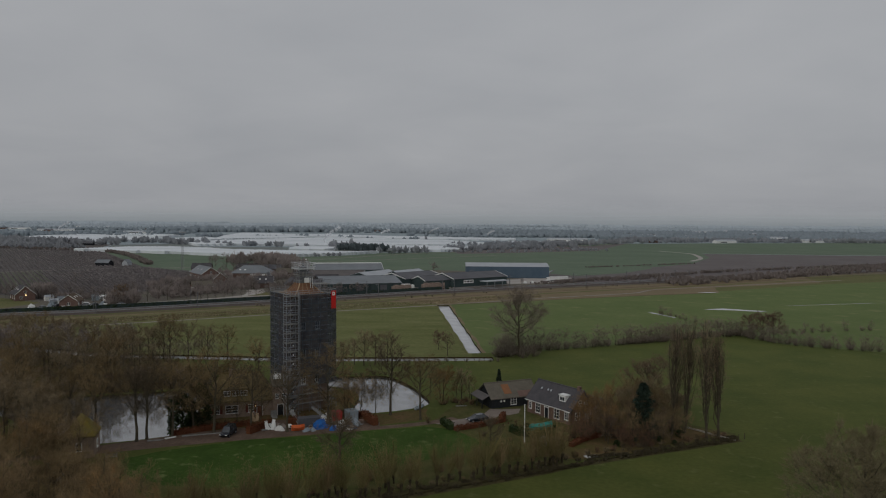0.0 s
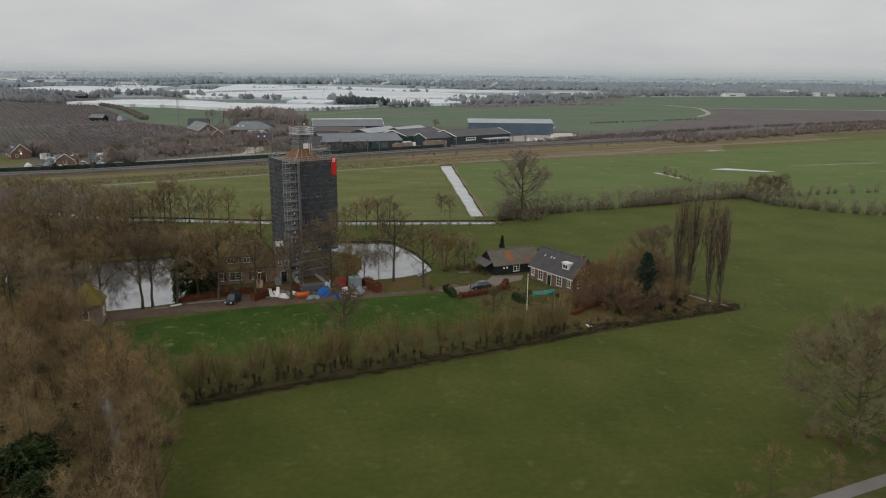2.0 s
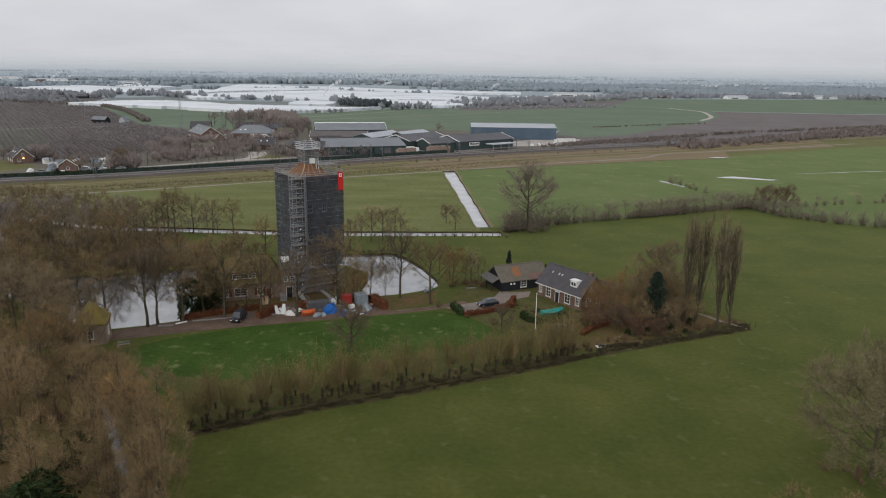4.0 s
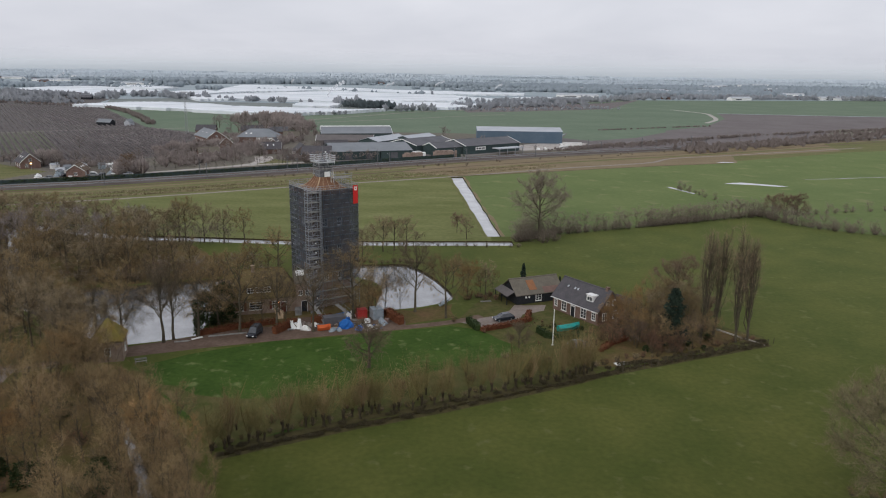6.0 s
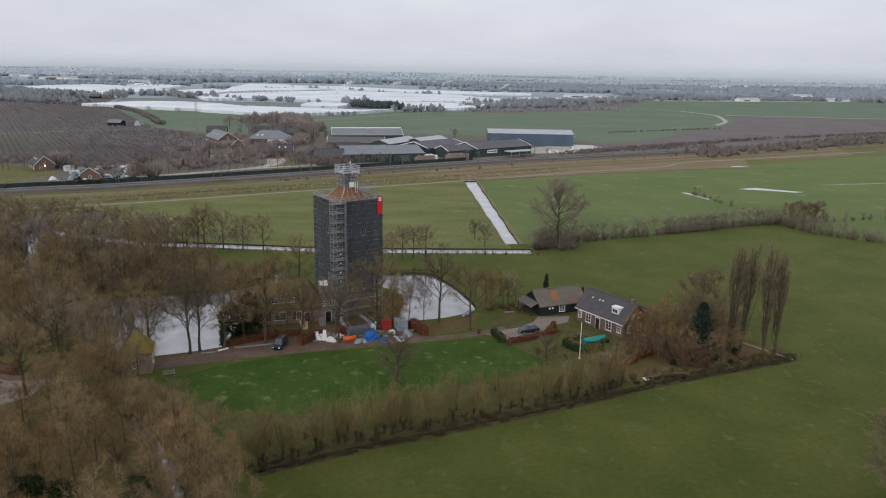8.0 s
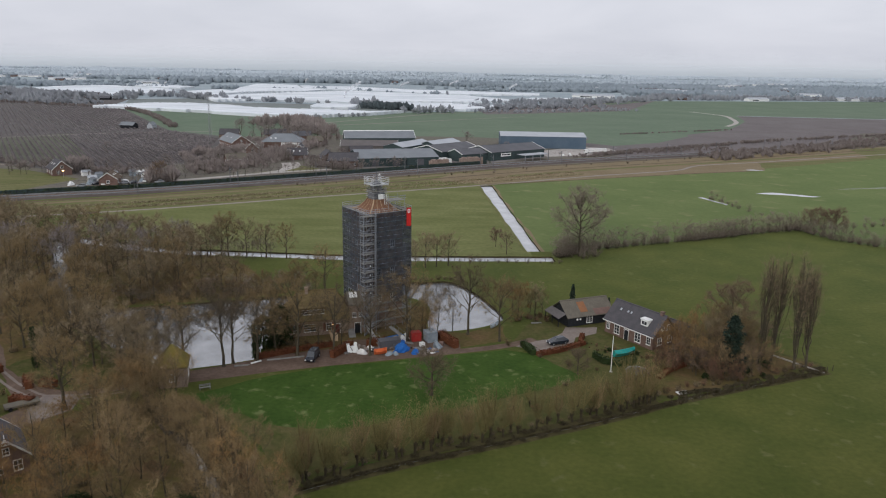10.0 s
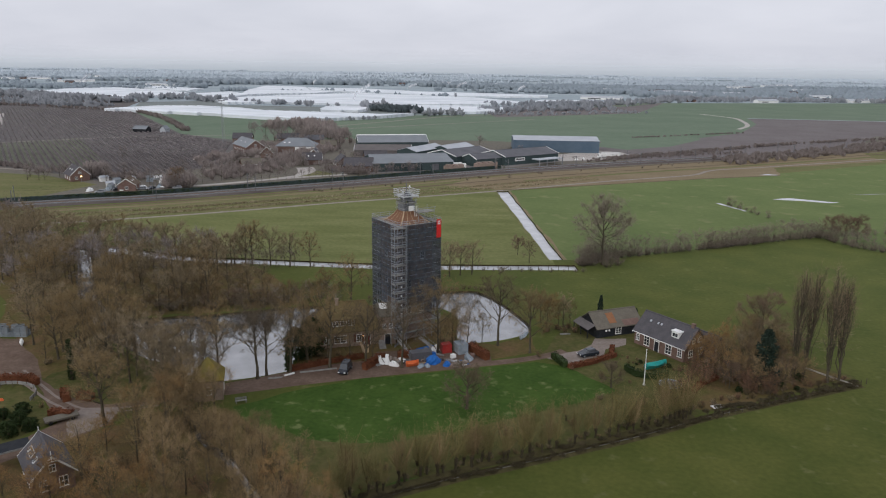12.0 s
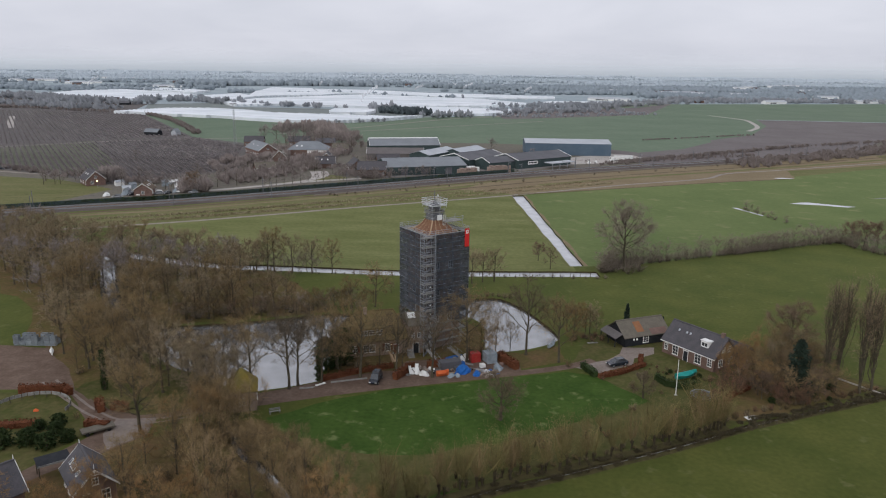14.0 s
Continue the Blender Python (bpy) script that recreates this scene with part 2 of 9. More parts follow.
MOSS_ROOF = mat("moss_covered_tiles", (0.21, 0.155, 0.035), (0.17, 0.145, 0.05), 1.5, 0.9, 0.35, 3, 0.4)
SHEET_GREY = mat("grey_sheet_roof", (0.175, 0.190, 0.205), (0.215, 0.230, 0.245), 8, 0.5, 0.12, 2)
SHEET_PALE = mat("pale_sheet_roof", (0.37, 0.39, 0.42), (0.44, 0.46, 0.485), 8, 0.5, 0.12, 2)
SHEET_DARK = mat("dark_sheet_roof", (0.10, 0.10, 0.11), (0.13, 0.13, 0.14), 8, 0.6, 0.12, 2)
SHEET_BROWN = mat("brown_sheet_roof", (0.122, 0.110, 0.108), (0.150, 0.136, 0.132), 6, 0.7, 0.15, 2)
CLAD_GREEN = mat("dark_green_cladding", (0.046, 0.066, 0.068), (0.060, 0.084, 0.084), 5, 0.6, 0.12, 2)
CLAD_BLUE = mat("blue_cladding", (0.085, 0.125, 0.17), (0.11, 0.15, 0.195), 6, 0.55, 0.1, 2)
BOARD_BLACK = mat("tarred_boards", (0.02, 0.022, 0.026), (0.032, 0.034, 0.038), 1, 0.7, 0.2, 5)
WHITE = mat("white_paint", (0.72, 0.72, 0.70), (0.78, 0.78, 0.76), 1, 0.5, 0.08, 5)
GLASS = mat("dark_window_glass", (0.03, 0.035, 0.042), (0.05, 0.055, 0.06), 1, 0.08, spec=0.8)
GREENHOUSE = mat("whitened_greenhouse_glass", (0.56, 0.60, 0.63), (0.70, 0.725, 0.75), 60, 0.45, 0.05, 0.3, per_island=0.10)
ROOF_BOARD = mat("raw_roof_boarding", (0.225, 0.120, 0.072), (0.165, 0.088, 0.056), 0.8, 0.8, 0.3, 4, 0.2)
TIMBER = mat("new_timber", (0.40, 0.285, 0.18), (0.47, 0.35, 0.23), 0.7, 0.75, 0.2, 5)
ALU = mat("bright_aluminium", (0.50, 0.51, 0.525), (0.62, 0.63, 0.64), 0.6, 0.45, 0.12, 5, metal=0.3)
STEEL = mat("galvanised_tube", (0.27, 0.28, 0.295), (0.36, 0.37, 0.385), 0.6, 0.5, 0.1, 6, metal=0.4)
DECK = mat("scaffold_boards", (0.20, 0.195, 0.185), (0.29, 0.28, 0.265), 0.8, 0.8, 0.2, 4)
LEAD = mat("lead_sheet", (0.13, 0.133, 0.14), (0.18, 0.183, 0.19), 0.8, 0.6, 0.2, 4)
OXBLOOD = mat("oxblood_paint", (0.11, 0.032, 0.026), (0.14, 0.042, 0.034), 0.8, 0.6, 0.15, 4)
RUBBLE = mat("broken_rubble", (0.22, 0.17, 0.14), (0.30, 0.26, 0.23), 0.6, 0.9, 0.3, 5, 0.4, per_island=0.35)
RED = mat("red_paint", (0.33, 0.034, 0.030), (0.40, 0.052, 0.044), 0.8, 0.5, 0.12, 4)
BLUE = mat("blue_tarpaulin", (0.018, 0.105, 0.36), (0.035, 0.15, 0.44), 0.8, 0.45, 0.2, 3, 0.4)
ORANGE = mat("orange_plastic", (0.55, 0.10, 0.03), (0.60, 0.16, 0.06), 0.6, 0.5, 0.15, 4)
TEAL = mat("teal_boat_cover", (0.02, 0.24, 0.215), (0.035, 0.30, 0.26), 0.8, 0.5, 0.15, 3)
GREY_BOX = mat("grey_site_box", (0.22, 0.26, 0.29), (0.32, 0.36, 0.39), 0.8, 0.6, 0.15, 3)
CRATE_GREY = mat("grey_plastic_crates", (0.19, 0.215, 0.235), (0.25, 0.28, 0.30), 0.8, 0.6, 0.15, 3, per_object=0.25)
CAR_BLACK = mat("dark_car_paint", (0.018, 0.022, 0.03), (0.025, 0.03, 0.04), 1, 0.18, spec=0.6)
CAR_GREY = mat("grey_car_paint", (0.26, 0.27, 0.28), (0.30, 0.31, 0.32), 1, 0.25, spec=0.6)
RUBBER = mat("tyre_rubber", (0.02, 0.02, 0.021), None, 1, 0.8)
PALLET = mat("pallet_crates", (0.27, 0.20, 0.165), (0.33, 0.26, 0.22), 2, 0.9, 0.3, 1.5)
STEAM = mat("steam", (0.75, 0.77, 0.79), None, 3, 1.0, alpha=0.4)
LAMP_WARM = mat("lit_lamp", (1.0, 0.62, 0.25), None, 1, 0.5, emit=5.0)
BANNER_RED = mat("banner_cloth", (0.62, 0.035, 0.03), (0.55, 0.03, 0.028), 0.7, 0.7, 0.12, 3)
NET_BLUE = None


def net_material():
    """Dark blue-grey debris netting: a thin weave that lets part of the light through."""
    m = mat("debris_net", (0.052, 0.060, 0.074), (0.082, 0.090, 0.106), 1.8, 0.85, 0.3, 2.2, per_object=0.16)
    nt = m.node_tree
    out = nt.nodes["Material Output"]
    clear = nt.nodes.new("ShaderNodeBsdfTransparent")
    mix = nt.nodes.new("ShaderNodeMixShader")
    weave = nt.nodes.new("ShaderNodeTexNoise")
    weave.inputs["Scale"].default_value = 0.9
    mr = nt.nodes.new("ShaderNodeMapRange")
    mr.inputs["To Min"].default_value, mr.inputs["To Max"].default_value = 0.45, 0.92
    geo_n = nt.nodes.new("ShaderNodeNewGeometry")
    nt.links.new(geo_n.outputs["Position"], weave.inputs["Vector"])
    nt.links.new(weave.outputs[0], mr.inputs[0])
    nt.links.new(mr.outputs[0], mix.inputs[0])
    nt.links.new(clear.outputs[0], mix.inputs[1])
    nt.links.new(nt.nodes["Principled BSDF"].outputs[0], mix.inputs[2])
    nt.links.new(mix.outputs[0], out.inputs["Surface"])
    return m


NET_BLUE = net_material()


# ---- building helpers ----
class Geo:
    """Gathers vertices and faces of one mesh."""

    def __init__(self):
        self.v, self.f = [], []

    def add(self, verts, faces):
        o = len(self.v)
        self.v.extend([tuple(p) for p in verts])
        self.f.extend([tuple(i + o for i in f) for f in faces])
        return self

    def box(self, x0, y0, z0, x1, y1, z1, m=None):
        vs = [Vector(p) for p in ((x0, y0, z0), (x1, y0, z0), (x1, y1, z0), (x0, y1, z0), (x0, y0, z1), (x1, y0, z1), (x1, y1, z1), (x0, y1, z1))]
        if m is not None:
            vs = [m @ p for p in vs]
        return self.add(vs, [(0, 3, 2, 1), (4, 5, 6, 7), (0, 1, 5, 4), (1, 2, 6, 5), (2, 3, 7, 6), (3, 0, 4, 7)])

    def tube(self, a, b, ra, rb=None, n=6, cap=True):
        a, b = Vector(a), Vector(b)
        rb = ra if rb is None else rb
        d = (b - a).normalized()
        s = d.orthogonal().normalized()
        t = d.cross(s)
        vs = []
        for c, r in ((a, ra), (b, rb)):
            for i in range(n):
                w = 2 * math.pi * i / n
                vs.append(c + (s * math.cos(w) + t * math.sin(w)) * r)
        fs = [(i, (i + 1) % n, n + (i + 1) % n, n + i) for i in range(n)]
        if cap and n > 3:
            fs += [tuple(range(n - 1, -1, -1)), tuple(range(n, 2 * n))]
        return self.add(vs, fs)

    def prism(self, outline, z0, z1):
        """An upright prism over a plan outline (counter-clockwise)."""
        n = len(outline)
        vs = [(x, y, z0) for x, y in outline] + [(x, y, z1) for x, y in outline]
        return self.add(vs, [tuple(range(n - 1, -1, -1)), tuple(range(n, 2 * n))] + [(i, (i + 1) % n, n + (i + 1) % n, n + i) for i in range(n)])

    def extrude(self, section, axis_len, m=None):
        """A section in y, z drawn out along x from 0 to axis_len."""
        n = len(section)
        vs = [Vector((0, y, z)) for y, z in section] + [Vector((axis_len, y, z)) for y, z in section]
        if m is not None:
            vs = [m @ p for p in vs]
        return self.add(vs, [tuple(range(n)), tuple(range(2 * n - 1, n - 1, -1))] + [(i, n + i, n + (i + 1) % n, (i + 1) % n) for i in range(n)])

    def mesh(self, name, material, smooth=False):
        me = bpy.data.meshes.new(name)
        me.from_pydata(self.v, [], self.f)
        me.materials.append(material)
        if smooth:
            me.polygons.foreach_set("use_smooth", [True] * len(me.polygons))
        me.update()
        return me


def thing(name, m, label, category, group="", kind=""):
    """An Empty at the base of a thing, which carries its parts."""
    ob = new(name)
    ob.empty_display_size = 0.5
    ob.matrix_basis = m
    return tagged(ob, label, category, group, kind)


def part(name, geo, material, parent, label="", m=None, smooth=False):
    ob = new(name, geo if isinstance(geo, bpy.types.Mesh) else geo.mesh(name, material, smooth))
    ob.parent = parent
    if m is not None:
        ob.matrix_basis = m
    return tagged(ob, label)


def single(name, geo, material, m, label, category="", group="", kind="", smooth=False):
    ob = new(name, geo.mesh(name, material, smooth))
    ob.matrix_basis = m
    return tagged(ob, label, category, group, kind)


def at(x, y, z=0.0, turn=0.0, size=1.0):
    return Matrix.LocRotScale((x, y, z), Euler((0, 0, radians(turn))), (size, size, size) if not isinstance(size, tuple) else size)


def inside(x, y, poly):
    hit, j = False, len(poly) - 1
    for i in range(len(poly)):
        xi, yi = poly[i]
        xj, yj = poly[j]
        if (yi > y) != (yj > y) and x < (xj - xi) * (y - yi) / (yj - yi) + xi:
            hit = not hit
        j = i
    return hit


def ragged(poly, step, amp, seed=0, closed=True):
    """The outline cut into steps and shaken, so that no border is ruled."""
    rng, out, n = random.Random(seed), [], len(poly)
    for i in range(n if closed else n - 1):
        (x0, y0), (x1, y1) = poly[i], poly[(i + 1) % n]
        k = max(1, int(math.hypot(x1 - x0, y1 - y0) / step))
        for j in range(k):
            s = j / k
            a = amp if j else amp * 0.3
            out.append((x0 + (x1 - x0) * s + rng.uniform(-a, a), y0 + (y1 - y0) * s + rng.uniform(-a, a)))
    if not closed:
        out.append(poly[-1])
    return out


def ribbon(line, width):
    """A closed outline of that width along a line of points; width may be one number a point."""
    left, right = [], []
    n = len(line)
    for i, (x, y) in enumerate(line):
        x0, y0 = line[max(i - 1, 0)]
        x1, y1 = line[min(i + 1, n - 1)]
        d = math.hypot(x1 - x0, y1 - y0)
        w = (width[i] if isinstance(width, (list, tuple)) else width) / 2
        nx, ny = -(y1 - y0) / d * w, (x1 - x0) / d * w
        left.append((x + nx, y + ny))
        right.append((x - nx, y - ny))
    return right + left[::-1]


def smooth_line(line, k=6):
    """A Catmull-Rom line through the points."""
    out, n = [], len(line)
    for i in range(n - 1):
        p = [Vector(line[j]) for j in (max(i - 1, 0), i, i + 1, min(i + 2, n - 1))]
        for j in range(k):
            s = j / k
            q = 0.5 * (2 * p[1] + (p[2] - p[0]) * s + (2 * p[0] - 5 * p[1] + 4 * p[2] - p[3]) * s * s + (3 * p[1] - p[0] - 3 * p[2] + p[3]) * s ** 3)
            out.append((q.x, q.y))
    out.append(tuple(line[-1]))
    return out


# ---- the railway's line ----
RAIL = smooth_line([(-420, 10), (-290, 78), (-156, 145.5), (-116, 163.5), (-49, 203), (37, 257.5), (109, 296.5), (192, 336.5), (330, 408), (700, 600)], 10)


def along(line, offset):
    """The line moved sideways to its left."""
    out = []
    for i, (x, y) in enumerate(line):
        x0, y0 = line[max(i - 1, 0)]
        x1, y1 = line[min(i + 1, len(line) - 1)]
        d = math.hypot(x1 - x0, y1 - y0)
        out.append((x - (y1 - y0) / d * offset, y + (x1 - x0) / d * offset))
    return out



# ---- ground: one sheet to the horizon, with the waters cut out of it ----
WATERS = {
    "canal": ragged([(34.6, 199.0), (40.4, 200.0), (47.3, 72.6), (43.0, 72.2)], 9, 0.25, 1),
    "cross_ditch": ragged(ribbon(smooth_line([(-112, 84), (-90, 75), (-66, 67), (-50, 65.5), (-34, 64.0), (-10, 62.0), (12, 62.2), (50, 63.6)]), 5.8), 5, 0.35, 2),
    "moat_west": ragged([(-64, 13), (-56, 14.5), (-48, 16.2), (-30, 22.5), (-22, 24.5), (-17, 24), (-20, 12), (-20.5, 0), (-20, -15.5), (-26, -18.6), (-32, -20.8), (-40, -18), (-54, -8), (-66, 2)], 4, 0.5, 3),
    "moat_east": ragged(smooth_line([(2, 30), (4, 37), (12, 38), (19, 38), (24.8, 28.5), (28, 20), (30.4, 10.5), (28, 6.0), (20.5, 1.8), (14, 1.2), (13, 8), (13.5, 16), (11, 22), (6, 26), (2, 30)], 3)[:-1], 3, 0.2, 4),
    "wood_stream": ragged(ribbon(smooth_line([(-32, -34), (-29, -42), (-21, -51), (-14, -62), (-9, -72), (-5, -80), (0, -96)]), 1.7), 4, 0.4, 5),
    "west_stream": ragged(ribbon(smooth_line([(-112, 84), (-100, 66), (-90, 45), (-82, 30), (-72, 15), (-66, 8)]), 4.6), 4, 0.4, 6),
    "willow_ditch": ragged(ribbon(smooth_line([(-3, -60.5), (10, -53.6), (24, -47.6), (44, -38.6), (57.5, -31.6), (75, -24.2), (91, -17.6)]), 0.75), 4, 0.15, 7),
}
WATER_Z = -0.45
